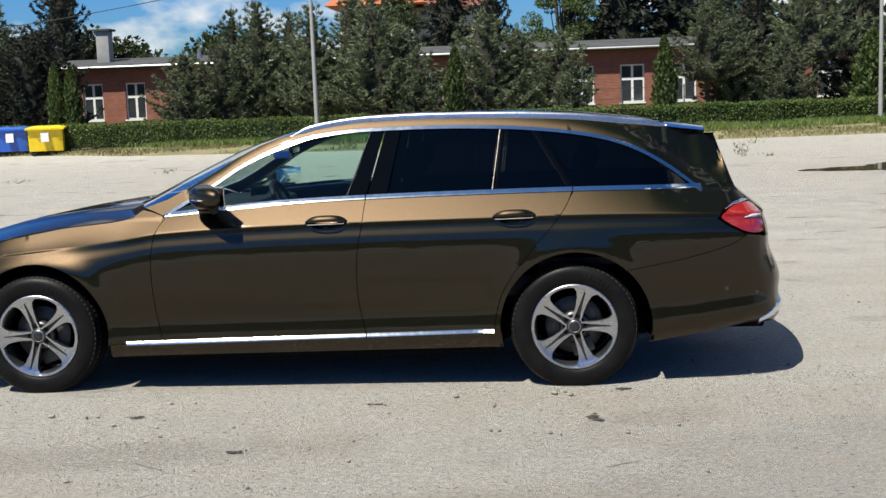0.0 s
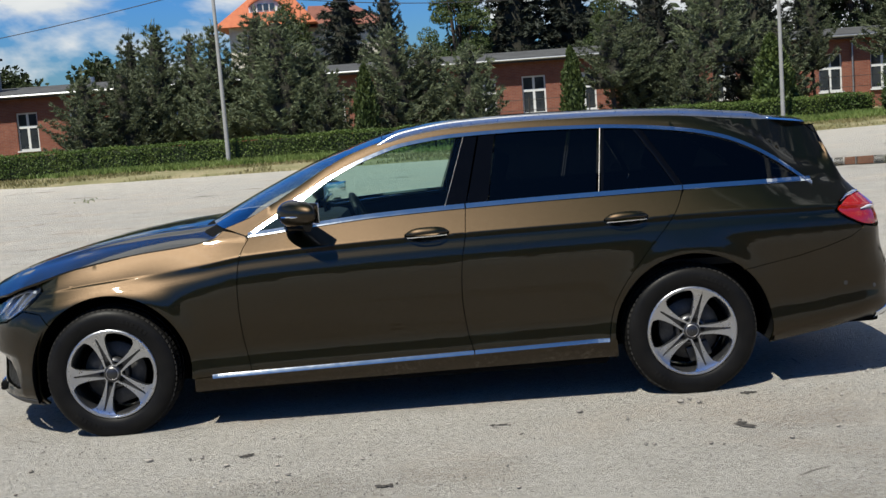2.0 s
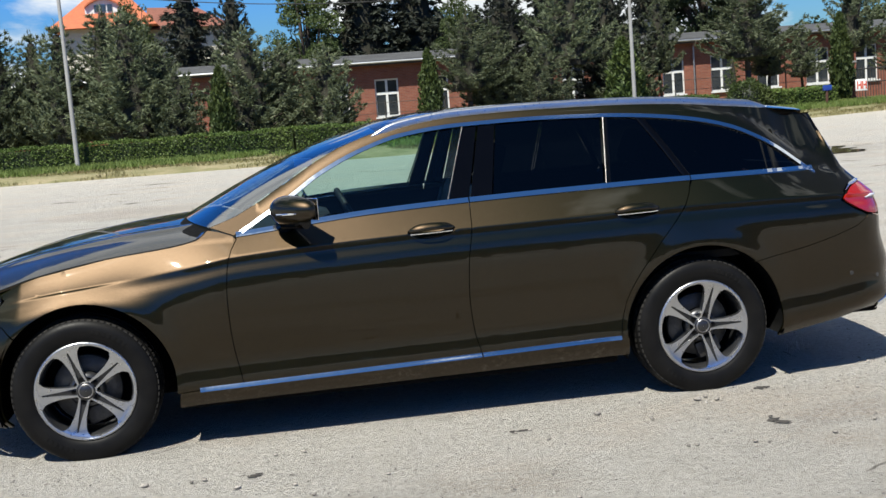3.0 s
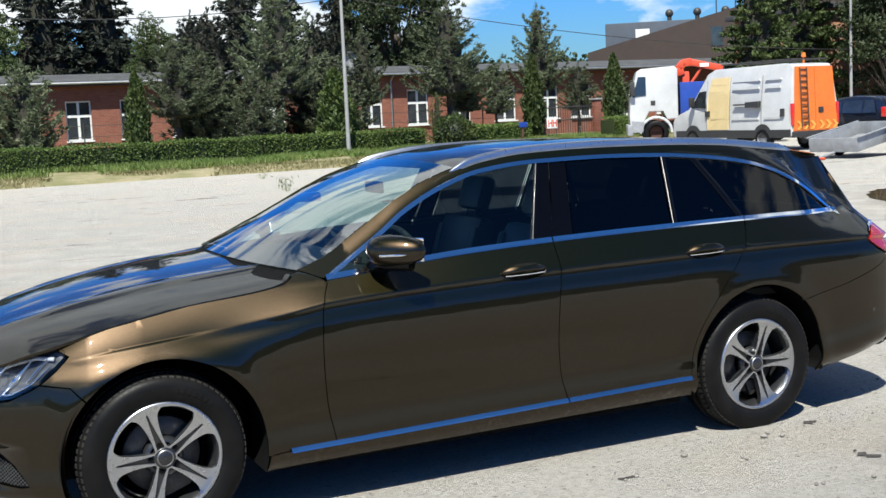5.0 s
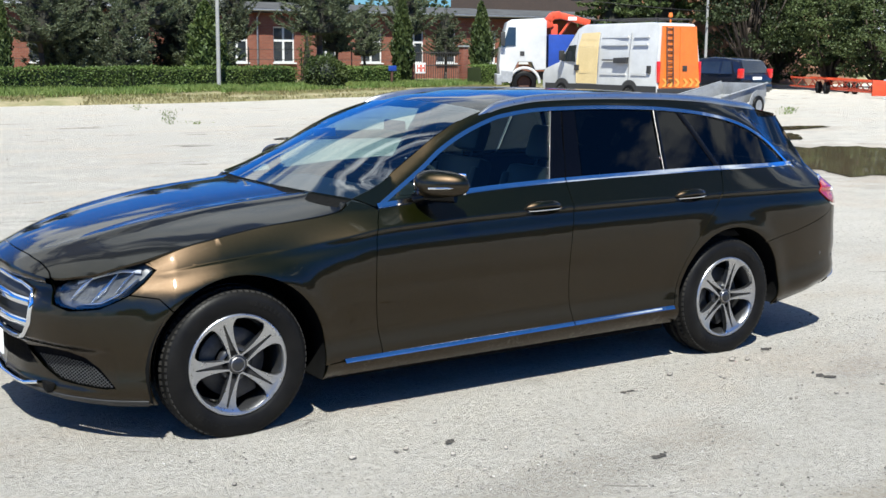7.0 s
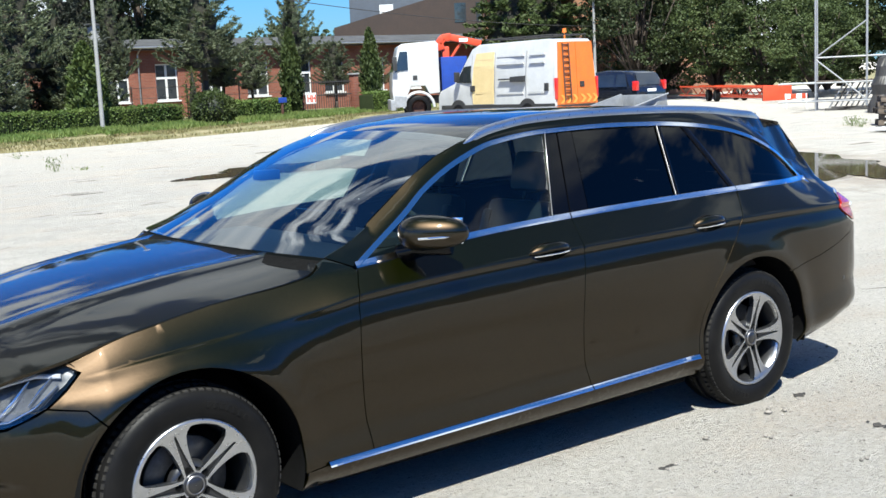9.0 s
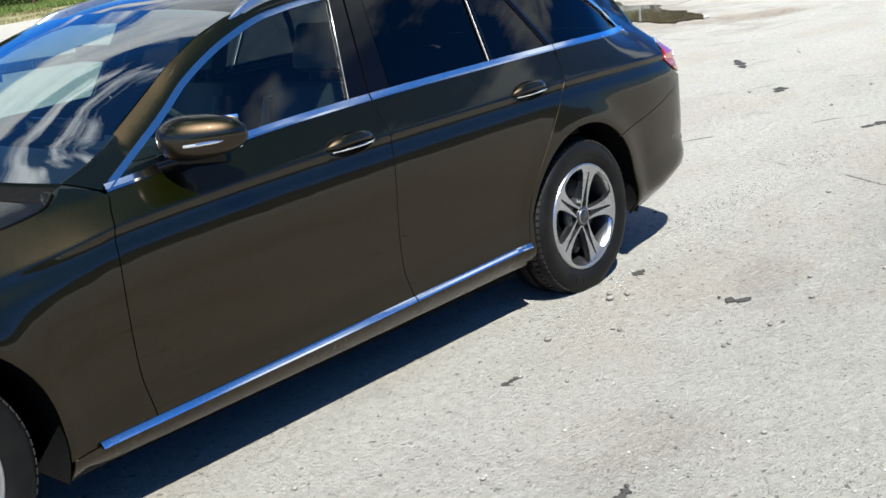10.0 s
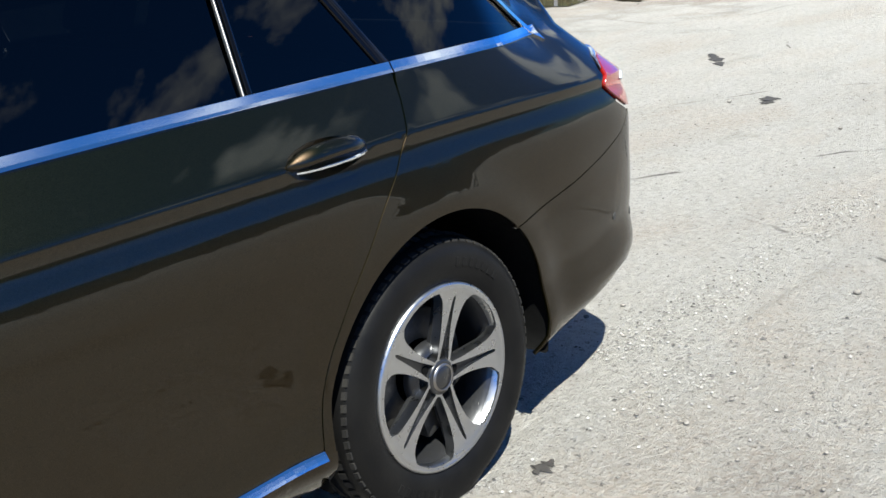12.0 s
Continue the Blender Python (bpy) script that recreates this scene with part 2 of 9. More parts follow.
# ---- mesh helpers ----
def part(name, bm, material, parent=None, label=""):
    """Links a bmesh as one mesh object under a thing or a part."""
    me = bpy.data.meshes.new(name)
    bm.to_mesh(me)
    bm.free()
    me.materials.append(material)
    ob = new(name, me)
    if parent is not None:
        ob.parent = parent
    if label:
        tagged(ob, label)
    return ob


def pydata(name, verts, faces, material, parent=None, label="", smooth=False, normals=None):
    me = bpy.data.meshes.new(name)
    me.from_pydata([tuple(v) for v in verts], [], [tuple(f) for f in faces])
    if smooth:
        me.shade_smooth()
    me.materials.append(material)
    me.update()
    if normals is not None:
        me.normals_split_custom_set_from_vertices([tuple(v) for v in normals])
    ob = new(name, me)
    if parent is not None:
        ob.parent = parent
    if label:
        tagged(ob, label)
    return ob


def thing(name, label, category, place=None, group="", kind=""):
    ob = new(name)
    ob.empty_display_size = 0.1
    if place is not None:
        ob.matrix_world = place
    return tagged(ob, label, category, group, kind)


def add_box(bm, lo, hi, bevel=0.0, m=None):
    """A box between two corners, with bevelled edges, moved by m."""
    got = bmesh.ops.create_cube(bm, size=1.0)
    vs = got["verts"]
    for v in vs:
        v.co = Vector([(lo[i] + hi[i]) / 2 + v.co[i] * (hi[i] - lo[i]) for i in range(3)])
    if bevel:
        es = list({e for v in vs for e in v.link_edges})
        made = bmesh.ops.bevel(bm, geom=es, offset=bevel, segments=2, profile=0.6, affect="EDGES")
        vs = list({v for f in made["faces"] for v in f.verts} | {v for v in vs if v.is_valid})
    if m is not None:
        bmesh.ops.transform(bm, matrix=m, verts=vs)
    return vs


def add_tube(bm, a, b, r0, r1=None, seg=10, cap=True):
    a, b = Vector(a), Vector(b)
    r1 = r0 if r1 is None else r1
    got = bmesh.ops.create_cone(bm, cap_ends=cap, segments=seg, radius1=r0, radius2=r1, depth=(b - a).length)
    m = Matrix.Translation((a + b) / 2) @ (b - a).to_track_quat("Z", "Y").to_matrix().to_4x4()
    bmesh.ops.transform(bm, matrix=m, verts=got["verts"])
    return got["verts"]


def smooth_bm(bm, angle=40):
    for f in bm.faces:
        f.smooth = True
    for e in bm.edges:
        if len(e.link_faces) == 2 and e.calc_face_angle(0) > radians(angle):
            e.smooth = False
    return bm


def box_part(name, lo, hi, material, parent=None, label="", bevel=0.01, m=None):
    bm = bmesh.new()
    add_box(bm, lo, hi, bevel, m)
    return part(name, smooth_bm(bm), material, parent, label)


def tube_part(name, pts, r, material, parent=None, label="", seg=8):
    """A bar along a line of points."""
    bm = bmesh.new()
    for a, b in zip(pts, pts[1:]):
        add_tube(bm, a, b, r, r, seg)
    return part(name, smooth_bm(bm), material, parent, label)


def lathe(profile, seg, axis_y=0.0):
    """Points (radius, y) turned about the y axis: verts and faces."""
    vs, fs = [], []
    n = len(profile)
    for i in range(seg):
        a = 2 * math.pi * i / seg
        for r, y in profile:
            vs.append((r * math.cos(a), y + axis_y, r * math.sin(a)))
    for i in range(seg):
        j = (i + 1) % seg
        for k in range(n - 1):
            fs.append((i * n + k, i * n + k + 1, j * n + k + 1, j * n + k))
    return vs, fs


def pchip(table):
    """A smooth curve without overshoot through (x, y) pairs."""
    xs = np.array([p[0] for p in table], float)
    ys = np.array([p[1] for p in table], float)
    h = np.diff(xs)
    d = np.diff(ys) / h
    g = np.zeros(len(xs))
    g[0], g[-1] = d[0], d[-1]
    for i in range(1, len(xs) - 1):
        if d[i - 1] * d[i] > 0:
            w1, w2 = 2 * h[i] + h[i - 1], h[i] + 2 * h[i - 1]
            g[i] = (w1 + w2) / (w1 / d[i - 1] + w2 / d[i])

    def f(x):
        x = np.asarray(x, float)
        i = np.clip(np.searchsorted(xs, x) - 1, 0, len(h) - 1)
        t = np.clip((x - xs[i]) / h[i], -2, 3)
        low, high = x < xs[0], x > xs[-1]
        t2 = np.clip(t, 0, 1)
        r = ((1 + 2 * t2) * (1 - t2) ** 2 * ys[i] + t2 * (1 - t2) ** 2 * h[i] * g[i]
             + t2 ** 2 * (3 - 2 * t2) * ys[i + 1] + t2 ** 2 * (t2 - 1) * h[i] * g[i + 1])
        r = np.where(low, ys[0] + (x - xs[0]) * g[0], r)
        return np.where(high, ys[-1] + (x - xs[-1]) * g[-1], r)
    return f

# ---- the estate car: nose towards -x, near flank towards -y, rear hub over x = 0 ----
YC = 0.905          # the car's middle plane
HUB_Z, WHEEL_BASE = 0.316, 2.939
ARCH_R = 0.398
ARCHES = ((0.008, 0.318), (-WHEEL_BASE + 0.012, 0.318))

car = thing("estate_car", "dark brown metallic estate car with chrome trim parked on pale concrete", "car")

PLAN_NOSE = [(-3.775, 0.905), (-3.757, 0.68), (-3.70, 0.47), (-3.62, 0.30), (-3.50, 0.155), (-3.35, 0.055), (-3.2, 0.008), (-3.0, -0.010)]
FLANK = [(-3.0, -0.010), (-2.6, -0.0175), (-2.0, -0.0225), (-1.3, -0.0245), (-0.6, -0.0230), (0.0, -0.0185), (0.3, -0.0140)]
PLAN_TAIL = [(0.3, -0.0140), (0.55, -0.006), (0.75, 0.013), (0.90, 0.044), (0.997, 0.088), (1.083, 0.178), (1.138, 0.33), (1.164, 0.52), (1.182, 0.7), (1.190, 0.905)]


def _plan():
    xs, ys, us = [], [], []
    u = -3.0
    for (x0, y0), (x1, y1) in zip(PLAN_NOSE[::-1], PLAN_NOSE[-2::-1]):
        u -= math.hypot(x1 - x0, y1 - y0)
        us.append(u), xs.append(x1), ys.append(y1)
    us, xs, ys = us[::-1], xs[::-1], ys[::-1]
    for x, y in FLANK:
        us.append(x), xs.append(x), ys.append(y)
    u = 0.3
    for (x0, y0), (x1, y1) in zip(PLAN_TAIL, PLAN_TAIL[1:]):
        u += math.hypot(x1 - x0, y1 - y0)
        us.append(u), xs.append(x1), ys.append(y1)
    return us, xs, ys


_us, _xs, _ys = _plan()
U_MIN, U_MAX = _us[0], _us[-1]
plan_x, plan_y = pchip(list(zip(_us, _xs))), pchip(list(zip(_us, _ys)))
_ut = np.linspace(U_MIN, U_MAX, 3000)
_xt, _yt = plan_x(_ut), plan_y(_ut)


def UX(x):
    """Station of the outline whose plan point has this x."""
    return float(np.interp(x, _xt, _ut))


def UY(y, nose=True):
    """Station on the nose (or tail) whose plan point has this y."""
    k = _ut < -2.9 if nose else _ut > 0.2
    o = np.argsort(_yt[k])
    return float(np.interp(y, _yt[k][o], _ut[k][o]))


z_low = pchip([(-3.8, 0.17), (-3.3, 0.165), (-2.5, 0.183), (-0.4, 0.205), (0.3, 0.215), (0.7, 0.262), (0.97, 0.30), (1.2, 0.24)])
z_crease = pchip([(-3.8, 0.66), (-3.4, 0.715), (-3.08, 0.762), (-2.77, 0.792), (-2.45, 0.832), (-2.2, 0.868), (-1.3, 0.900), (-0.3, 0.909), (0.0, 0.911), (0.75, 0.899), (1.1, 0.88)])
z_belt = pchip([(-3.8, 0.715), (-3.4, 0.765), (-3.31, 0.79), (-3.12, 0.845), (-2.8, 0.900), (-2.46, 0.936), (-2.3, 0.947), (-2.2, 0.953), (-1.87, 0.981), (-1.55, 1.004), (-1.09, 1.019), (-0.6, 1.027), (0.0, 1.031), (0.68, 1.023), (1.1, 1.01)])
z_wtop = pchip([(-2.3, 0.885), (-2.21, 0.950), (-2.1, 1.016), (-1.92, 1.122), (-1.8, 1.200), (-1.57, 1.302), (-1.38, 1.354), (-1.1, 1.380), (-0.79, 1.384), (-0.39, 1.373), (-0.19, 1.358), (0.1, 1.318), (0.28, 1.270), (0.43, 1.200), (0.576, 1.108), (0.71, 1.010), (0.9, 0.87)])
z_rail = pchip([(-1.62, 1.352), (-1.53, 1.384), (-1.36, 1.430), (-1.1, 1.459), (-0.8, 1.465), (-0.39, 1.459), (0.0, 1.440), (0.28, 1.410), (0.51, 1.384), (0.72, 1.352)])
inset_belt = pchip([(-3.8, 0.06), (-3.3, 0.085), (-2.8, 0.115), (-2.2, 0.106), (-1.0, 0.117), (0.0, 0.120), (0.4, 0.136), (0.7, 0.195), (1.1, 0.19)])
LOWER = pchip([(0, 0.065), (0.04, 0.04), (0.09, 0.018), (0.15, 0.012), (0.30, 0.021), (0.40, 0.015), (0.58, 0.004), (0.74, 0.0), (0.82, 0.0025), (0.88, 0.0085), (0.965, 0.0250), (1.0, 0.0265)])


def P(u, z, off=0.0):
    """The near flank's outer skin, wrapped round nose and tail; off goes inwards."""
    u, z = np.asarray(u, float), np.asarray(z, float)
    x, y = plan_x(u), plan_y(u)
    e = 0.004
    tx, ty = plan_x(u + e) - plan_x(u - e), plan_y(u + e) - plan_y(u - e)
    ln = np.hypot(tx, ty)
    nx, ny = -ty / ln, tx / ln
    zl, zc, zb = z_low(x), z_crease(x), z_belt(x)
    ib = inset_belt(x)
    s = np.clip((z - zl) / (zc - zl), -0.2, 1)
    low = LOWER(s)
    t = np.clip((z - zc) / (zb - zc), 0, 1)
    mid = 0.0265 + (ib - 0.0265) * (0.97 * t + 0.03 * t * t)
    tail = np.clip(-nx, 0, 1) * (x > 0)
    slope = 0.485 + 0.36 * tail
    dz = np.maximum(0, z - zb)
    hi = ib + slope * dz
    over = np.maximum(0, z - z_wtop(x) - 0.008) * np.clip((1.0 - x) / 0.35, 0, 1) * (x > -2.1)
    hi = hi + 5.0 * np.minimum(over, 0.09) ** 2
    inset = np.where(z <= zc, low, np.where(z <= zb, mid, hi))
    # the front wing rounds over without a crease
    s2 = np.clip((z - 0.655) / np.maximum(zb - 0.655, 0.05), 0, 1)
    crown = LOWER(np.clip((z - zl) / (zc - zl), -0.2, 1)) * (1 - s2) + ib * s2 ** 1.8
    k_w = np.clip((-2.30 - x) / 0.5, 0, 1) * (z <= zb)
    inset = inset + (crown - inset) * k_w * k_w * (3 - 2 * k_w)
    q = np.clip((z - 0.50) / 0.22, 0, 1)
    inset = inset + 0.078 * tail ** 2 * q * q * (3 - 2 * q)
    # nose: bumper lip further out than the bonnet edge
    front = np.clip(nx, 0, 1) * (x < -3)
    inset = inset + front * (0.05 * np.clip((z - 0.42) / 0.3, 0, 1) ** 2)
    # below a fold the bumper draws back, and comes out again at its lip
    fold = np.clip((0.435 - z) / 0.045, 0, 1)
    foot = np.clip((0.240 - z) / 0.05, 0, 1)
    fold, foot = fold * fold * (3 - 2 * fold), foot * foot * (3 - 2 * foot)
    inset = inset + 0.042 * np.clip((-3.44 - x) / 0.14, 0, 1) * (fold - 0.75 * foot)
    for ax, az in ARCHES:
        r = np.hypot(x - ax, z - az)
        inset = inset - (0.018 if ax < -1 else 0.013) * np.exp(-((r - 0.40) / 0.07) ** 2) * (z < zc)
    inset = inset + off
    return np.stack([x + nx * inset, y + ny * inset, z], -1)


def skin(u, z, off=0.0):
    p = P(u, z, off)
    e = 0.003
    a = P(u + e, z, off) - P(u - e, z, off)
    b = P(u, z + e, off) - P(u, z - e, off)
    n = np.cross(a, b)
    n /= np.linalg.norm(n, axis=-1, keepdims=True)
    return p, n


def resample(poly, step, closed=True):
    out = []
    m = len(poly)
    for i in range(m if closed else m - 1):
        (x0, y0), (x1, y1) = poly[i], poly[(i + 1) % m]
        k = max(1, int(math.ceil(math.hypot(x1 - x0, y1 - y0) / step)))
        out += [(x0 + (x1 - x0) * j / k, y0 + (y1 - y0) * j / k) for j in range(k)]
    if not closed:
        out.append(poly[-1])
    return out


def inside(px, py, poly):
    c = np.zeros(px.shape, bool)
    x, y = np.array(poly).T
    xj, yj = np.roll(x, 1), np.roll(y, 1)
    for a, b, aj, bj in zip(x, y, xj, yj):
        if b != bj:
            c ^= ((b > py) != (bj > py)) & (px < (aj - a) * (py - b) / (bj - b) + a)
    return c


def shrink(poly, d):
    q = np.array(poly)
    area = 0.5 * np.sum(q[:, 0] * np.roll(q[:, 1], -1) - np.roll(q[:, 0], -1) * q[:, 1])
    if area < 0:
        q = q[::-1]
    a = q - np.roll(q, 1, 0)
    b = np.roll(q, -1, 0) - q
    na = np.stack([-a[:, 1], a[:, 0]], -1) / (np.linalg.norm(a, axis=1, keepdims=True) + 1e-9)
    nb = np.stack([-b[:, 1], b[:, 0]], -1) / (np.linalg.norm(b, axis=1, keepdims=True) + 1e-9)
    n = na + nb
    n /= np.maximum(np.sum(n * n, axis=1, keepdims=True) / 2, 0.35)
    return (q + n * d)


def sheet(name, poly, material, parent, surf=None, off=0.0, gap=0.002, flange=0.012, step=0.03, far=False, holes=(), label="", rows=True):
    """A pressed panel: a closed outline on a surface, filled, with its rim folded inwards."""
    surf = surf or (lambda a, b: skin(a, b, off))
    q = shrink(resample(poly, 0.016), gap)
    lo, hi = q.min(0), q.max(0)
    gu, gz = np.meshgrid(np.arange(lo[0], hi[0], step), np.arange(lo[1], hi[1], step))
    gu, gz = gu.ravel() + 0.004 * np.sin(gz.ravel() * 91), gz.ravel()
    if rows:
        ru = np.arange(lo[0], hi[0], step)
        zc = z_crease(plan_x(ru))
        rel = gz - z_crease(plan_x(gu))
        keep = (rel > 0.015) | (rel < -0.09)
        lines = (-0.082, -0.066, -0.050, -0.036, -0.024, -0.016, -0.007, 0.001, 0.009)
        gu, gz = np.concatenate([gu[keep]] + [ru] * len(lines)), np.concatenate([gz[keep]] + [zc + v for v in lines])
    rings = [q] + [shrink(resample(h, 0.012), 0.0) for h in holes]
    k = inside(gu, gz, q)
    for h in rings[1:]:
        k &= ~inside(gu, gz, h)
    gu, gz = gu[k], gz[k]
    rim = np.concatenate(rings)
    d = np.min((gu[:, None] - rim[None, :, 0]) ** 2 + (gz[:, None] - rim[None, :, 1]) ** 2, axis=1)
    k = d > (0.009 ** 2)
    pts = [Vector(p) for p in rim] + [Vector(p) for p in zip(gu[k], gz[k])]
    edges, base = [], 0
    for r in rings:
        m = len(r)
        edges += [(base + i, base + (i + 1) % m) for i in range(m)]
        base += m
    from mathutils import geometry
    vs, _, fs, *_ = geometry.delaunay_2d_cdt(pts, edges, [], 0, 1e-6)
    v2 = np.array([tuple(v) for v in vs])
    tri = np.array([f for f in fs if len(f) == 3])
    cen = v2[tri].mean(1)
    k = inside(cen[:, 0], cen[:, 1], q)
    for h in rings[1:]:
        k &= ~inside(cen[:, 0], cen[:, 1], h)
    tri = tri[k]
    p, n = surf(v2[:, 0], v2[:, 1])
    # consistent winding with the outward normal
    a = np.cross(p[tri[:, 1]] - p[tri[:, 0]], p[tri[:, 2]] - p[tri[:, 0]])
    flip = np.sum(a * n[tri[:, 0]], 1) < 0
    tri[flip] = tri[flip][:, ::-1]
    faces = [tuple(t) for t in tri]
    verts, norms = list(p), list(n)
    if flange:
        for r in rings:
            pr, nr = surf(r[:, 0], r[:, 1])
            m = len(r)
            t = np.roll(pr, -1, 0) - np.roll(pr, 1, 0)
            side = np.cross(t, nr)
            side /= np.linalg.norm(side, axis=1, keepdims=True) + 1e-9
            b0 = len(verts)
            verts += list(pr) + list(pr - nr * flange)
            soft = nr * 0.5 + side * 0.85
            soft /= np.linalg.norm(soft, axis=1, keepdims=True)
            norms += list(soft) + list(side)
            faces += [(b0 + i, b0 + m + i, b0 + m + (i + 1) % m, b0 + (i + 1) % m) for i in range(m)]
    verts, norms = np.array(verts), np.array(norms)
    if far:
        verts[:, 1] = 2 * YC - verts[:, 1]
        norms[:, 1] *= -1
        faces = [f[::-1] for f in faces]
    return pydata(name, verts, faces, material, parent, label, True, norms)


def ribbon(name, line, width, material, parent, off=-0.003, rise=0.004, far=False, label="", surf=None, taper=False, tilt=0.0):
    """A rounded trim strip laid along a line on the skin."""
    surf = surf or (lambda a, b: skin(a, b, off))
    ln = np.array(resample(line, 0.03, False))
    t = np.gradient(ln, axis=0)
    t /= np.linalg.norm(t, axis=1, keepdims=True)
    s = np.stack([-t[:, 1], t[:, 0]], -1)
    cols = [(-1, 0.004), (-1, -0.0), (-0.7, -0.75), (0, -1), (0.7, -0.75), (1, 0.0), (1, 0.004)]
    if tilt:
        # a wedge whose face looks upwards
        rise = width * math.tan(radians(tilt))
        cols = [(-1, 0.004), (-1, -0.97), (-0.97, -1.0), (-0.4, -0.72), (0.4, -0.32), (0.95, -0.04), (1, 0.0), (1, 0.004)]
    m = len(ln)
    w = np.full(m, width / 2)
    if taper:
        w *= np.clip(np.minimum(np.arange(m), np.arange(m)[::-1]) / 4, 0.15, 1)
    verts = []
    for c, h in cols:
        q = ln + s * (w * c)[:, None]
        p, n = surf(q[:, 0], q[:, 1])
        verts.append(p + n * (-(h if h > 0 else h * rise)))
    verts = np.concatenate(verts)
    k = len(cols)
    faces = [(j * m + i, j * m + i + 1, (j + 1) * m + i + 1, (j + 1) * m + i) for j in range(k - 1) for i in range(m - 1)]
    p0 = verts[(k // 2) * m + m // 2]
    if far:
        verts[:, 1] = 2 * YC - verts[:, 1]
        faces = [f[::-1] for f in faces]
    return pydata(name, verts, faces, material, parent, label, not tilt)


def arc(c, r, a0, a1, n=28):
    return [(c[0] + r * math.cos(radians(a0 + (a1 - a0) * i / n)), c[1] + r * math.sin(radians(a0 + (a1 - a0) * i / n))) for i in range(n + 1)]


door_front_x = pchip([(0.26, -2.228), (0.30, -2.233), (0.45, -2.258), (0.58, -2.267), (0.67, -2.268), (0.80, -2.258), (0.87, -2.243), (0.94, -2.205), (1.0, -2.16)])
door_split_x = pchip([(0.28, -1.105), (0.31, -1.110), (0.40, -1.132), (0.58, -1.148), (0.76, -1.137), (0.88, -1.113), (1.02, -1.098), (1.1, -1.075)])
door_rear_x = pchip([(0.28, -0.424), (0.32, -0.421), (0.47, -0.390), (0.59, -0.327), (0.69, -0.250), (0.767, -0.188), (0.883, -0.082), (0.971, -0.021), (1.035, 0.010)])


def z_strip(x):
    return 0.268 + (x + 2.43) * 0.0187


def col(f, z0, z1, n=16):
    return [(float(f(z0 + (z1 - z0) * i / n)), z0 + (z1 - z0) * i / n) for i in range(n + 1)]


def row(f, x0, x1, d=0.0, n=24):
    """Points along a line z = f(x), from x0 to x1; x runs on the outline's stations."""
    return [(UX(x0 + (x1 - x0) * i / n) if abs(x0 + (x1 - x0) * i / n + 1.3) > 1.5 else x0 + (x1 - x0) * i / n,
             float(f(x0 + (x1 - x0) * i / n)) + d) for i in range(n + 1)]


def ellipse(cx, cz, a, b, n=28, tilt=0.0):
    return [(cx + a * math.cos(2 * math.pi * i / n) - tilt * b * math.sin(2 * math.pi * i / n) * 0,
             cz + b * math.sin(2 * math.pi * i / n) + tilt * a * math.cos(2 * math.pi * i / n)) for i in range(n)]


def z_roofedge(x):
    return z_rail(x) - 0.036


edge_y = pchip([(-3.76, 0.62), (-3.70, 0.43), (-3.62, 0.34), (-3.5, 0.21), (-3.38, 0.145), (-3.2, 0.10), (-3.0, 0.085), (-2.8, 0.090), (-2.46, 0.092), (-2.38, 0.105), (-2.33, 0.128), (-2.2, 0.14)])
edge_z = pchip([(-3.78, 0.665), (-3.70, 0.69), (-3.6, 0.705), (-3.5, 0.728), (-3.4, 0.765), (-3.31, 0.79), (-3.12, 0.845), (-2.8, 0.900), (-2.46, 0.936), (-2.38, 0.955), (-2.33, 0.992), (-2.2, 1.02)])
SCREEN_EDGE = [(-2.325, 1.000), (-2.20, 1.042), (-2.08, 1.103), (-1.95, 1.178), (-1.82, 1.255), (-1.69, 1.318), (-1.58, 1.355), (-1.50, 1.378)]
HANDLES = ((-1.303, 0.904), (-0.303, 0.909))
HEADLAMP = [(-3.2885, 0.752), (-3.347, 0.776), (-3.44, 0.760), (-3.53, 0.735), (-3.62, 0.700), (-3.655, 0.655), (-3.645, 0.600), (-3.60, 0.582), (-3.50, 0.597), (-3.42, 0.640), (-3.393, 0.655), (-3.338, 0.702)]
TAIL_LAMP = [(0.768, 0.872), (0.80, 0.905), (0.86, 0.932), (0.94, 0.945), (1.03, 0.945), (1.045, 0.79), (0.96, 0.783), (0.90, 0.795), (0.83, 0.830)]
SEAM_REAR = [(0.262, 0.612), (0.40, 0.635), (0.544, 0.660), (0.70, 0.697), (0.834, 0.737), (0.90, 0.775)]


def rounded(pts):
    """A closed outline with its corners cut round."""
    for _ in range(2):
        q = []
        for (x0, y0), (x1, y1) in zip(pts, pts[1:] + pts[:1]):
            q += [(x0 * 0.8 + x1 * 0.2, y0 * 0.8 + y1 * 0.2), (x0 * 0.2 + x1 * 0.8, y0 * 0.2 + y1 * 0.8)]
        pts = q
    return pts


HEADLAMP, TAIL_LAMP = rounded(HEADLAMP), rounded(TAIL_LAMP)


def st(pts):
    """Side view points to stations of the outline."""
    return [(UX(x), z) for x, z in pts]


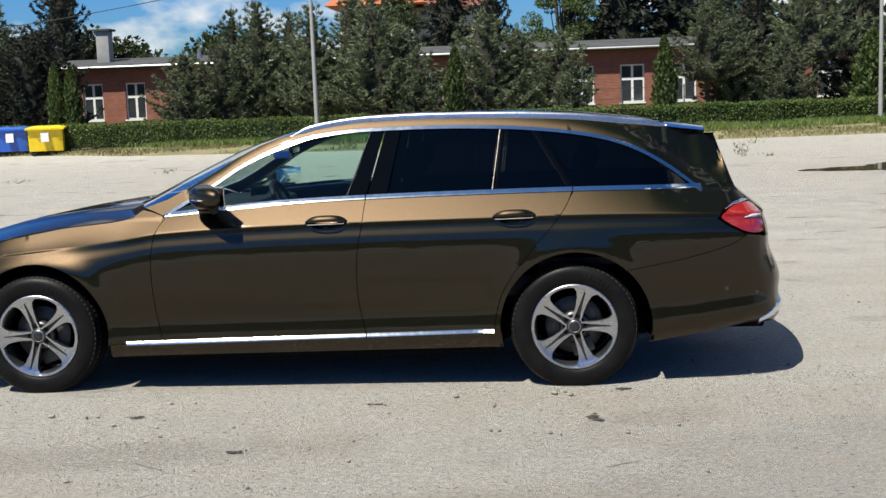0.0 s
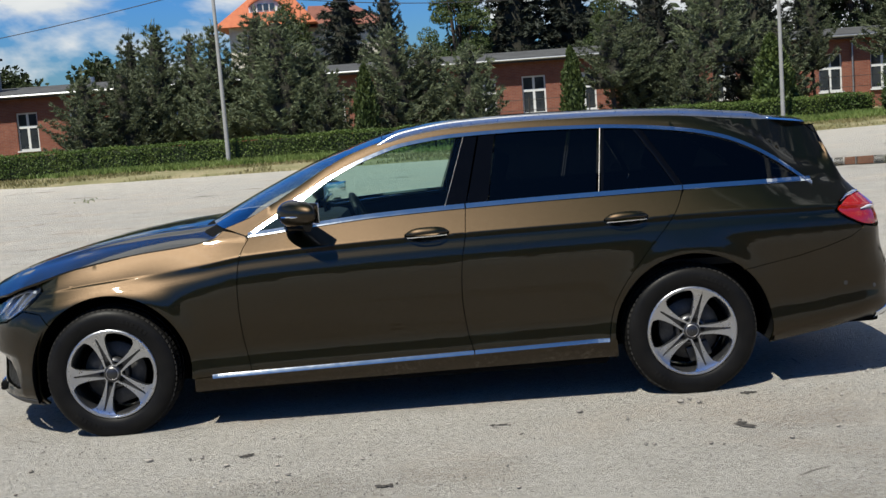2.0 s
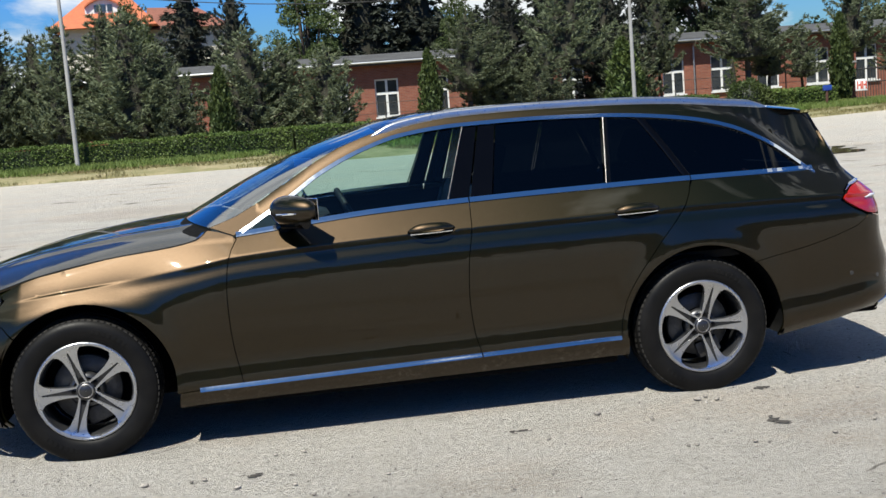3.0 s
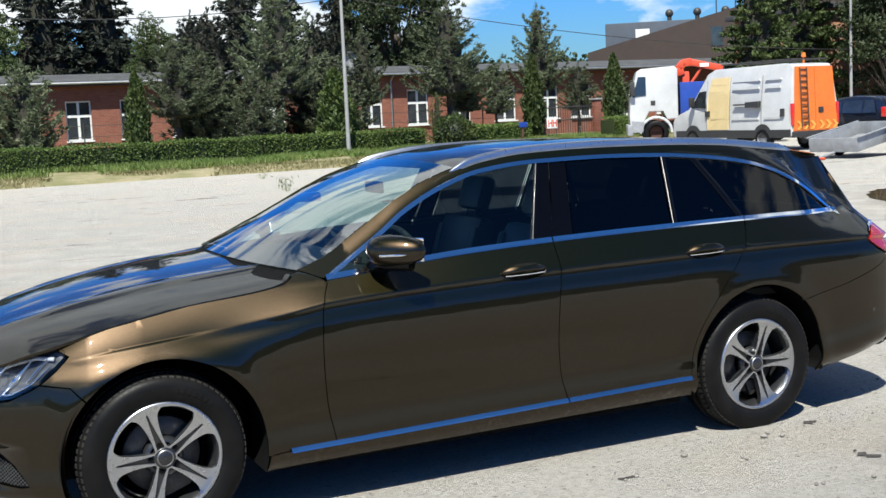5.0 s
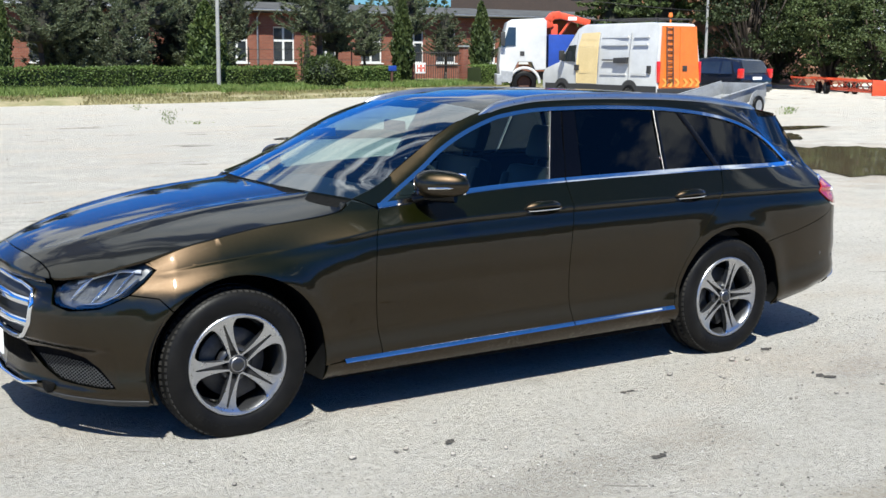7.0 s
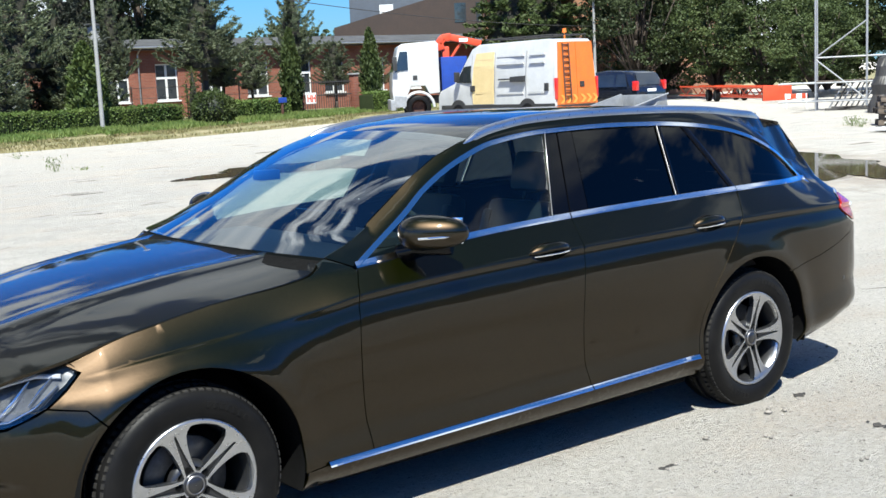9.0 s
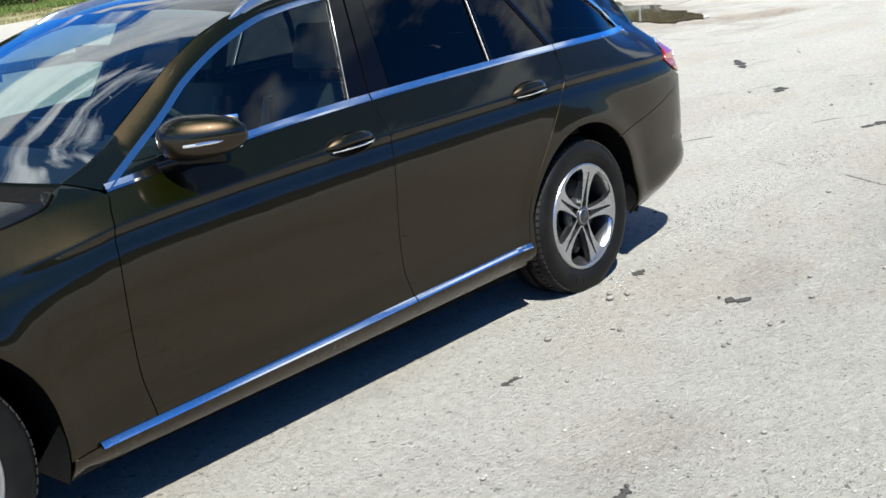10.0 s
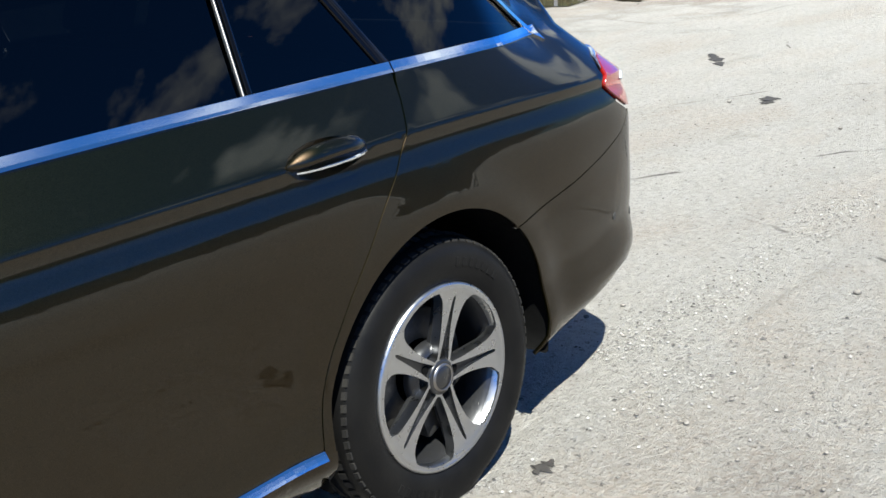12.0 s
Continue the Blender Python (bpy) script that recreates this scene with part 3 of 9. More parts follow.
def lift_side(far):
    """All the skin of one flank."""
    tag = dict(far=far)
    ax, az = ARCHES[0]
    fx, fz = ARCHES[1]
    # bowl of the door handles as openings in the doors
    h1, h2 = (ellipse(hx, hz, 0.114, 0.036, tilt=0.02) for hx, hz in HANDLES)
    top = row(z_belt, -2.207, -1.101, -0.003)
    f_door = top + col(door_split_x, 1.010, z_strip(-1.105))[0:] + row(z_strip, -1.108, -2.228)[1:] + col(door_front_x, z_strip(-2.228), 0.940)[1:]
    d1 = sheet("front_door", f_door, M_PAINT, car, holes=[h1], **tag)
    r_door = row(z_belt, -1.097, 0.005, -0.003) + col(door_rear_x, 1.018, z_strip(-0.424))[1:] + row(z_strip, -0.424, -1.105)[1:] + col(door_split_x, z_strip(-1.105), 1.010)[1:]
    d2 = sheet("rear_door", r_door, M_PAINT, car, holes=[h2], **tag)
    for door, (hx, hz) in ((d1, HANDLES[0]), (d2, HANDLES[1])):
        bowl = (lambda cx, cz: lambda a, b: _bowl(a, b, cx, cz))(hx, hz)
        sheet("handle_recess", ellipse(hx, hz, 0.115, 0.037, tilt=0.02), M_PAINT, door, surf=bowl, gap=0.0, flange=0, step=0.009, rows=False, **tag)
        handle_bar(door, hx, hz, far)
    # wing
    wing = col(door_front_x, z_strip(-2.23), 0.940)[::1] + [(-2.225, 0.958), (-2.29, 0.981), (-2.335, 0.990)] + [(x, float(edge_z(x)) - 0.002) for x in np.linspace(-2.36, -3.335, 40)] \
        + st([(-3.345, 0.779), (-3.286, 0.752), (-3.335, 0.700), (-3.39, 0.655)]) + [(-3.28, 0.640)] \
        + arc((fx, fz), ARCH_R, 137.9, -8) + row(z_strip, -2.50, -2.23)
    sheet("front_wing", wing, M_PAINT, car, **tag)
    # flank, roof side and pillars pressed in one piece
    body = [(-2.215, 0.956)] + row(z_wtop, -2.19, 0.700, 0.009, 60) + st([(0.722, 1.008)]) + row(z_belt, 0.715, 0.013, -0.003) \
        + col(door_rear_x, 1.020, z_strip(-0.42), 30)[1:] + arc((ax, az), ARCH_R, 187, 49, 48) + st(SEAM_REAR) \
        + st([(0.885, 0.792), (0.82, 0.822), (0.757, 0.868), (0.79, 0.912), (0.855, 0.942), (0.95, 0.956), (0.985, 0.958)]) \
        + st([(1.0, 1.0), (1.0, 1.05), (0.985, 1.12), (0.95, 1.19), (0.89, 1.25), (0.80, 1.300), (0.70, 1.322), (0.60, 1.338), (0.53, 1.349)]) \
        + [(x, float(z_roofedge(x))) for x in np.linspace(0.50, -1.46, 50)] + SCREEN_EDGE[::-1] + [(-2.285, 0.985)]
    sheet("body_side", body, M_PAINT, car, gap=0.0015, **tag)
    sill = row(z_strip, -2.52, -0.385, -0.001) + row(lambda x: z_low(x) + 0.004, -0.375, -2.53)
    sheet("sill", sill, M_SILL, car, label="dusty brown sill", **tag)
    bump_r = st(SEAM_REAR) + st([(0.905, 0.786), (0.96, 0.775), (1.05, 0.762)]) + [(UY(0.5, False), 0.755), (U_MAX, 0.745)] \
        + [(U_MAX, 0.275), (UY(0.5, False), 0.275)] + row(lambda x: z_low(x) + 0.002, 1.03, 0.40) + arc((ax, az), ARCH_R, -14, 47)
    sheet("rear_bumper", bump_r, M_PAINT, car, **tag)
    sheet("tail_lamp", st(TAIL_LAMP), M_TAIL, car, off=-0.004, label="red glossy tail lamp", **tag)
    ribbon("lamp_highlight", st([(0.90, 0.868), (0.95, 0.875), (1.02, 0.878)]), 0.03, M_LAMPWHITE, car, off=-0.006, taper=True, **tag)
    ribbon("lamp_brow", st([(0.80, 0.912), (0.86, 0.939), (0.94, 0.952), (1.03, 0.952)]), 0.012, M_CHROME, car, taper=True, **tag)
    sheet("tailgate", [(UX(1.0), 0.955), (UX(1.055), 0.945), (UX(1.055), 0.765), (U_MAX, 0.752), (U_MAX, 1.02), (UX(0.98), 1.02), (UX(0.945), 1.008)], M_PAINT, car, **tag)
    sheet("rear_glass", st([(0.81, 1.300), (0.897, 1.25), (0.957, 1.19), (0.992, 1.12), (1.006, 1.05), (1.006, 1.026)]) + [(UX(0.99), 1.024), (U_MAX, 1.024), (U_MAX, 1.301)], M_GLOSSBLACK, car, **tag)
    ribbon("exhaust_trim", [(UX(1.01), 0.30), (UX(1.05), 0.335), (UX(1.09), 0.365), (UY(0.5, False), 0.37)], 0.045, M_CHROME, car, off=-0.004, **tag)
    for sx, sz in ((0.80, 0.50), (0.97, 0.47)):
        sheet("parking_sensor", ellipse(UX(sx), sz, 0.011, 0.011, 12), M_TRIM, car, off=-0.002, gap=0, flange=0.004, step=0.02, rows=False, **tag)
    # nose
    hole = st([(-3.742, 0.372), (-3.69, 0.388), (-3.63, 0.386), (-3.57, 0.366), (-3.52, 0.330), (-3.475, 0.282), (-3.452, 0.252), (-3.49, 0.243), (-3.58, 0.242), (-3.655, 0.252), (-3.705, 0.292), (-3.735, 0.338)])
    net = st([(-3.722, 0.343), (-3.66, 0.352), (-3.60, 0.346), (-3.545, 0.326), (-3.49, 0.284), (-3.458, 0.254), (-3.50, 0.247), (-3.60, 0.246), (-3.665, 0.262), (-3.705, 0.305)])
    grille = [(UY(0.905), 0.41), (UY(0.60), 0.415), (UY(0.53), 0.44), (UY(0.49), 0.50), (UY(0.48), 0.585), (UY(0.50), 0.635), (UY(0.60), 0.655), (UY(0.905), 0.665)]
    bump_f = arc((fx, fz), ARCH_R, 138.3, 202, 14) + [(UX(-3.36), 0.172), (UX(-3.5), 0.168), (UX(-3.65), 0.166), (UX(-3.74), 0.172), (U_MIN, 0.176), (U_MIN, 0.405)] \
        + grille[1:-1] + [(UY(0.9049), 0.672), (U_MIN, 0.70)] + [(UY(0.6), 0.702), (UX(-3.68), 0.690), (UX(-3.662), 0.650), (UX(-3.652), 0.596), (UX(-3.60), 0.576), (UX(-3.50), 0.594), (UX(-3.42), 0.636), (UX(-3.393), 0.6535), (-3.28, 0.6393)]
    sheet("front_bumper", bump_f, M_PAINT, car, holes=[hole], **tag)
    # black back sheet also paints the shadowed brow above the mesh
    intake = sheet("intake", hole, M_SHADE, car, off=0.022, gap=-0.006, flange=0, label="black recessed intake", **tag)
    # black overlay painting the deep shade of the recess and the black underlip
    sheet("lower_grille", [(U_MIN, 0.285), (U_MIN, 0.392), (UY(0.6), 0.390)] + st([(-3.742, 0.376), (-3.737, 0.335), (-3.722, 0.300)]) + [(UY(0.6), 0.287)], M_SHADE, car, off=-0.003, flange=0.004, label="black sheet for the shaded bumper recess and black underlip", **tag)
    weave("intake_mesh", net, 0.0125, 0.0030, intake, far)
    ribbon("splitter", [(UY(0.50), 0.225), (UY(0.6), 0.205), (U_MIN, 0.200)], 0.016, M_CHROME, car, off=-0.012, rise=0.008, **tag)
    ribbon("lip", [(UX(-3.33), 0.180), (UX(-3.5), 0.176), (UX(-3.65), 0.175), (UX(-3.74), 0.180), (U_MIN, 0.184)], 0.034, M_TRIM, car, off=-0.004, **tag)
    sheet("grille_back", grille, M_TRIM, car, off=0.03, gap=0, flange=0, **tag)
    ribbon("grille_frame", grille, 0.022, M_CHROME, car, off=-0.004, rise=0.012, **tag)
    for gz in (0.490, 0.583):
        ribbon("grille_slat", [(UY(0.905), gz + 0.004), (UY(0.505), gz)], 0.040, M_CHROME, car, off=0.006, rise=0.012, **tag)
    lamp = sheet("headlamp", st(HEADLAMP), M_HOUSING, car, off=0.034, gap=0.0, flange=-0.032, label="clear headlamp with chrome reflectors", **tag)
    sheet("lens", st(HEADLAMP), M_LAMPGLASS, lamp, off=-0.002, flange=0, **tag)
    ribbon("light_strip", st([(-3.35, 0.742), (-3.44, 0.745), (-3.53, 0.722), (-3.60, 0.688)]), 0.014, M_LAMPWHITE, lamp, off=0.02, **tag)
    for blade, wide in (([(-3.605, 0.615), (-3.585, 0.665), (-3.545, 0.715)], 0.034), ([(-3.535, 0.612), (-3.50, 0.665), (-3.455, 0.728)], 0.034), ([(-3.45, 0.655), (-3.42, 0.70), (-3.38, 0.738)], 0.018), ([(-3.59, 0.598), (-3.50, 0.612), (-3.43, 0.652), (-3.36, 0.712)], 0.012)):
        ribbon("reflector", st(blade), wide, M_CHROME, lamp, off=0.026, rise=0.012, taper=True, **tag)
    # glass and its frames
    f_top = [(x, float(z_wtop(x)) - 0.004) for x in np.linspace(-2.17, -1.082, 40)]
    sheet("front_door_glass", f_top + [(-1.195, 1.012)] + row(z_belt, -1.21, -2.17, 0.004), M_GLASS, car, off=0.007, flange=0.004, **tag)
    sheet("pillar_cover", [(-1.078, 1.374), (-1.006, 1.376), (-1.098, 1.024), (-1.20, 1.020)], M_GLOSSBLACK, car, off=0.002, **tag)
    sheet("pillar_cover", [(-1.000, 1.376), (-0.915, 1.376), (-0.985, 1.026), (-1.094, 1.024)], M_GLOSSBLACK, car, off=0.002, **tag)
    r_top = [(x, float(z_wtop(x)) - 0.004) for x in np.linspace(-0.912, -0.383, 24)]
    sheet("rear_door_glass", r_top + [(-0.43, 1.028)] + row(z_belt, -0.44, -0.982, 0.004), M_PRIVACY, car, off=0.006, flange=0.004, **tag)
    s_top = [(x, float(z_wtop(x)) - 0.004) for x in np.linspace(-0.36, -0.205, 10)]
    sheet("small_pane", s_top + [(-0.012, 1.032)] + row(z_belt, -0.02, -0.41, 0.004), M_PRIVACY, car, off=0.006, flange=0.004, **tag)
    q_top = [(UX(x), float(z_wtop(x)) - 0.004) for x in np.linspace(-0.172, 0.695, 44)]
    sheet("rear_side_glass", q_top + row(z_belt, 0.68, 0.022, 0.004), M_PRIVACY, car, off=0.006, flange=0.004, **tag)
    ribbon("window_bar", [(-0.371, 1.366), (-0.42, 1.030)], 0.006, M_STEEL, car, off=0.0, **tag)
    ribbon("window_bar", [(-0.355, 1.366), (-0.402, 1.030)], 0.014, M_GLOSSBLACK, car, off=0.001, **tag)
    ribbon("window_bar", [(-0.188, 1.355), (-0.09, 1.200), (0.005, 1.030)], 0.034, M_GLOSSBLACK, car, off=0.002, **tag)
    ribbon("window_bar", [(-1.079, 1.372), (-1.204, 1.022)], 0.006, M_RIMDARK, car, off=-0.001, **tag)
    ribbon("belt_trim", row(z_belt, -2.205, -1.103, 0.0085), 0.023, M_CHROME, car, off=-0.005, tilt=1.5, **tag)
    ribbon("belt_trim", row(z_belt, -1.096, 0.005, 0.0085), 0.023, M_CHROME, car, off=-0.005, tilt=1.5, **tag)
    ribbon("belt_trim", row(z_belt, 0.010, 0.712, 0.0085), 0.023, M_CHROME, car, off=-0.005, tilt=1.5, **tag)
    ribbon("window_trim", [(UX(x), float(z_wtop(x)) + 0.001) for x in np.linspace(-2.20, 0.712, 70)], 0.019, M_CHROME, car, tilt=8, **tag)
    ribbon("sill_trim", row(z_strip, -2.43, -1.110, 0.004), 0.017, M_CHROME, car, tilt=40, off=-0.004, **tag)
    ribbon("sill_trim", row(z_strip, -1.104, -0.424, 0.004), 0.017, M_CHROME, car, tilt=40, off=-0.004, **tag)
    # dark inner shell behind the gaps
    inner = row(lambda x: z_low(x) + 0.01, -2.50, -0.40) + arc((ax, az), 0.43, 188, 8) + row(lambda x: z_low(x) + 0.07, 0.52, 1.0) \
        + [(UX(1.06), 0.92)] + row(z_belt, 0.72, -3.25, -0.03, 60) + st([(-3.30, 0.68), (-3.4, 0.60)]) + [(UX(-3.42), 0.20)] + arc((fx, fz), 0.43, 195, -14)
    sheet("inner_shell", inner, M_SHADE, car, off=0.03, gap=0, flange=0, step=0.06, rows=False, **tag)


def _bowl(a, b, cx, cz):
    r2 = ((a - cx) / 0.115) ** 2 + ((b - cz) / 0.037) ** 2
    depth = 0.022 * np.clip(1 - r2, 0, 1) ** 0.8
    p = P(a, b, depth)
    e = 0.002

    def q(s, t):
        rr = ((s - cx) / 0.115) ** 2 + ((t - cz) / 0.037) ** 2
        return P(s, t, 0.022 * np.clip(1 - rr, 0, 1) ** 0.8)
    n = np.cross(q(a + e, b) - q(a - e, b), q(a, b + e) - q(a, b - e))
    return p, n / np.linalg.norm(n, axis=-1, keepdims=True)


def handle_bar(door, hx, hz, far):
    m, k = 22, 10
    verts, faces = [], []
    for i in range(m + 1):
        t = i / m
        x = hx - 0.112 + 0.224 * t
        w = 0.017 * (1 - abs(2 * t - 1) ** 5) + 0.003
        lift = 0.030 * (1 - abs(2 * t - 1) ** 3)
        p, n = skin(np.array([x]), np.array([hz + 0.004 + 0.02 * (x - hx)]), 0.002)
        p, n = p[0], n[0]
        up = np.array([0, -n[2], n[1]])
        up = up if up[2] > 0 else -up
        for j in range(k):
            a = 2 * math.pi * j / k
            verts.append(p + n * (lift + 0.009 * math.cos(a)) + up * (w * math.sin(a)))
    faces = [(i * k + j, i * k + (j + 1) % k, (i + 1) * k + (j + 1) % k, (i + 1) * k + j) for i in range(m) for j in range(k)]
    faces += [tuple(range(k))[::-1], tuple(m * k + j for j in range(k))]
    verts = np.array(verts)
    if far:
        verts[:, 1] = 2 * YC - verts[:, 1]
        faces = [f[::-1] for f in faces]
    bar = pydata("door_handle", verts, faces, M_PAINT, door, "brown door handle with a chrome edge", True)
    # chrome edge under the bar
    line = []
    for i in range(12):
        t = 0.06 + 0.88 * i / 11
        x = hx - 0.112 + 0.224 * t
        p, n = skin(np.array([x]), np.array([hz - 0.008 + 0.02 * (x - hx)]), 0.002)
        q = p[0] + n[0] * (0.034 * (1 - abs(2 * t - 1) ** 3) + 0.002)
        line.append((q[0], 2 * YC - q[1] if far else q[1], q[2]))
    tube_part("handle_edge", line, 0.0035, M_CHROME, bar, "chrome edge", 6)


M_MESH = surface("satin_grille_mesh", (0.07, 0.07, 0.07), (0.05, 0.05, 0.05), 0.35, 0.3, 20.0, 90.0)


def weave(name, poly, pitch, width, parent, far):
    """Crossed slanting bars filling an outline on the nose."""
    q = np.array(poly)
    lo, hi = q.min(0), q.max(0)
    verts, faces = [], []
    for sgn in (-1, 1):
        d = np.array([math.cos(radians(33)), sgn * math.sin(radians(33))])
        e = np.array([-d[1], d[0]])
        mid = (lo + hi) / 2
        reach = float(np.hypot(*(hi - lo)))
        for k in np.arange(-reach, reach, pitch):
            t = np.arange(-reach, reach, 0.006)
            p = mid + e * k + t[:, None] * d
            ok = inside(p[:, 0], p[:, 1], poly)
            for a, b, c0, c1 in zip(p, p[1:], ok, ok[1:]):
                if not (c0 and c1):
                    continue
                r = np.stack([a - e * width / 2, a + e * width / 2, b + e * width / 2, b - e * width / 2])
                v, n = skin(r[:, 0], r[:, 1], 0.012 if sgn < 0 else 0.014)
                base = len(verts)
                verts += list(v) + list(v - n * 0.003)
                faces += [(base, base + 1, base + 2, base + 3), (base, base + 4, base + 5, base + 1), (base + 3, base + 2, base + 6, base + 7)]
    verts = np.array(verts)
    if far:
        verts[:, 1] = 2 * YC - verts[:, 1]
        faces = [f[::-1] for f in faces]
    return pydata(name, verts, faces, M_MESH, parent, "grey diamond mesh")


M_HOUSING = surface("lamp_housing", (0.13, 0.13, 0.135), (0.05, 0.05, 0.05), 0.3, 0.25, 16.0, 60.0)
M_LAMPWHITE = surface("clear_lamp_plastic", (0.75, 0.76, 0.78), (0.6, 0.6, 0.62), 0.15, 0.3, 20.0, 90.0, coat=0.6)
M_SATIN = surface("satin_aluminium", (0.48, 0.49, 0.51), (0.42, 0.43, 0.45), 0.31, 1.0, 5.0, 80.0, amount=0.05)

for _far in (False, True):
    lift_side(_far)

# bonnet: a crowned sheet over its plan
mid_z = pchip([(-3.79, 0.690), (-3.70, 0.752), (-3.6, 0.800), (-3.37, 0.872), (-3.15, 0.922), (-2.82, 0.975), (-2.47, 1.010), (-2.2, 1.030)])


def hood_at(x, y):
    t = np.clip(np.abs(y - YC) / (YC - edge_y(x)), 0, 1.02)
    z = edge_z(x) + (mid_z(x) - edge_z(x)) * (1 - t ** 2.5)
    ridge = 0.010 * np.exp(-((t - 0.55 - 0.12 * (x + 3.0)) / 0.07) ** 2)
    return z + ridge * np.clip((x + 3.75) / 0.5, 0, 1)


def hood_surf(x, y):
    p = np.stack([x, y, hood_at(x, y)], -1)
    e = 0.004
    n = np.stack([-(hood_at(x + e, y) - hood_at(x - e, y)) / (2 * e), -(hood_at(x, y + e) - hood_at(x, y - e)) / (2 * e), np.ones_like(x)], -1)
    return p, n / np.linalg.norm(n, axis=-1, keepdims=True)


near_edge = [(float(x), float(edge_y(x)) + 0.004) for x in np.linspace(-2.35, -3.40, 40)] + [(-3.50, 0.215), (-3.60, 0.325), (-3.632, 0.370), (-3.626, 0.420), (-3.634, 0.520), (-3.649, 0.620), (-3.660, 0.780)]
mirror_y = lambda pts: [(x, 2 * YC - y) for x, y in pts[::-1]]
cowl = [(-2.345, 0.135), (-2.38, 0.30), (-2.42, 0.55), (-2.45, 0.75)]
hood_line = near_edge + [(-3.664, YC)] + mirror_y(near_edge) + [(x, 2 * YC - y) for x, y in cowl] + [(-2.46, YC)] + cowl[::-1]
sheet("bonnet", hood_line, M_PAINT, car, surf=hood_surf, gap=0.002, flange=0.012, step=0.04, rows=False)
nose_in = [(-3.637, 0.372), (-3.630, 0.420), (-3.638, 0.520), (-3.653, 0.620), (-3.664, 0.780)]
nose_out = [(-3.650, 0.395), (-3.676, 0.45), (-3.705, 0.55), (-3.728, 0.72)]
sheet("nose_panel", nose_out + [(-3.735, YC)] + mirror_y(nose_out) + mirror_y(nose_in) + [(-3.668, YC)] + nose_in[::-1], M_PAINT, car, surf=hood_surf, gap=0.0, flange=0, step=0.02, rows=False)
# its face, curving down to the bumper
face_y = np.concatenate([np.linspace(0.385, 0.905, 22), 2 * YC - np.linspace(0.905, 0.385, 22)[1:]])
near_y = np.minimum(face_y, 2 * YC - face_y)
face_x = np.interp(near_y, [p[1] for p in nose_out] + [YC], [p[0] for p in nose_out] + [-3.735])
low_p = P(np.array([UY(max(v - 0.05, 0.2)) for v in near_y]), np.full(len(near_y), 0.664))
rows_ = []
for k in np.linspace(0, 1, 7):
    z_top = hood_at(face_x, face_y)
    rows_.append(np.stack([face_x + (low_p[:, 0] - face_x) * k ** 2 - 0.012 * math.sin(math.pi * k), face_y, z_top + (low_p[:, 2] - z_top) * k], -1))
m_ = len(face_y)
pydata("nose_face", np.concatenate(rows_), [(a * m_ + b, (a + 1) * m_ + b, (a + 1) * m_ + b + 1, a * m_ + b + 1) for a in range(6) for b in range(m_ - 1)], M_PAINT, car, "", True)


def cross_loft(name, edge, mid, material, parent, power=2.2, cols=24, label="", thick=0.0):
    """A crowned sheet between a near edge line and its mirror, through a middle line."""
    edge, mid = np.array(edge), np.array(mid)
    verts = []
    w = np.linspace(-1, 1, cols + 1)
    for e, c in zip(edge, mid):
        k = np.abs(w) ** power
        verts.append(np.stack([c[0] + (e[0] - c[0]) * k, YC + (YC - e[1]) * w, c[2] + (e[2] - c[2]) * k], -1))
    m = len(edge)
    verts = np.concatenate(verts)
    n = cols + 1
    faces = [(i * n + j, (i + 1) * n + j, (i + 1) * n + j + 1, i * n + j + 1) for i in range(m - 1) for j in range(cols)]
    return pydata(name, verts, faces, material, parent, label, True)


sx = np.array([p[0] for p in SCREEN_EDGE])
sz = np.array([p[1] for p in SCREEN_EDGE])
_t = np.linspace(0, 1, 18)
_ex, _ez = np.interp(_t, np.linspace(0, 1, len(sx)), sx), np.interp(_t, np.linspace(0, 1, len(sz)), sz)
screen_edge = P(_ex, _ez, 0.004)
mid_x = pchip([(0, -2.47), (0.3, -2.17), (0.6, -1.86), (1.0, -1.52)])
mid_h = pchip([(0, 1.018), (0.3, 1.165), (0.6, 1.30), (1.0, 1.408)])
screen_mid = np.stack([mid_x(_t), np.full(18, YC), mid_h(_t)], -1)
cross_loft("windscreen", screen_edge, screen_mid, M_SCREEN, car, 2.4)
band = [(0.93, 1.0)]
for a0, a1 in band:
    k = np.linspace(a0, a1, 4)
    e2 = P(np.interp(k, np.linspace(0, 1, len(sx)), sx), np.interp(k, np.linspace(0, 1, len(sz)), sz), 0.009)
    cross_loft("screen_band", e2, np.stack([mid_x(k), np.full(4, YC), mid_h(k) - 0.004], -1), M_GLOSSBLACK, car, 2.4)
k = np.linspace(-0.09, 0.03, 5)
cross_loft("cowl_panel", np.stack([-2.325 + k * 0.7, np.full(5, 0.135), 0.985 + k * 0.3], -1), np.stack([mid_x(k), np.full(5, YC), 1.010 + k * 0.15], -1), M_SHADE, car, 2.4)

rx = np.linspace(-1.495, 0.53, 48)
roof_edge = P(rx, z_roofedge(rx), 0.001)
roof_rise = pchip([(-1.5, 0.048), (-1.2, 0.040), (0.0, 0.038), (0.53, 0.034)])
roof_mid = np.stack([rx - 0.02, np.full(48, YC), z_roofedge(rx) + roof_rise(rx)], -1)
cross_loft("roof", roof_edge, roof_mid, M_PAINT, car, 2.6, 30)

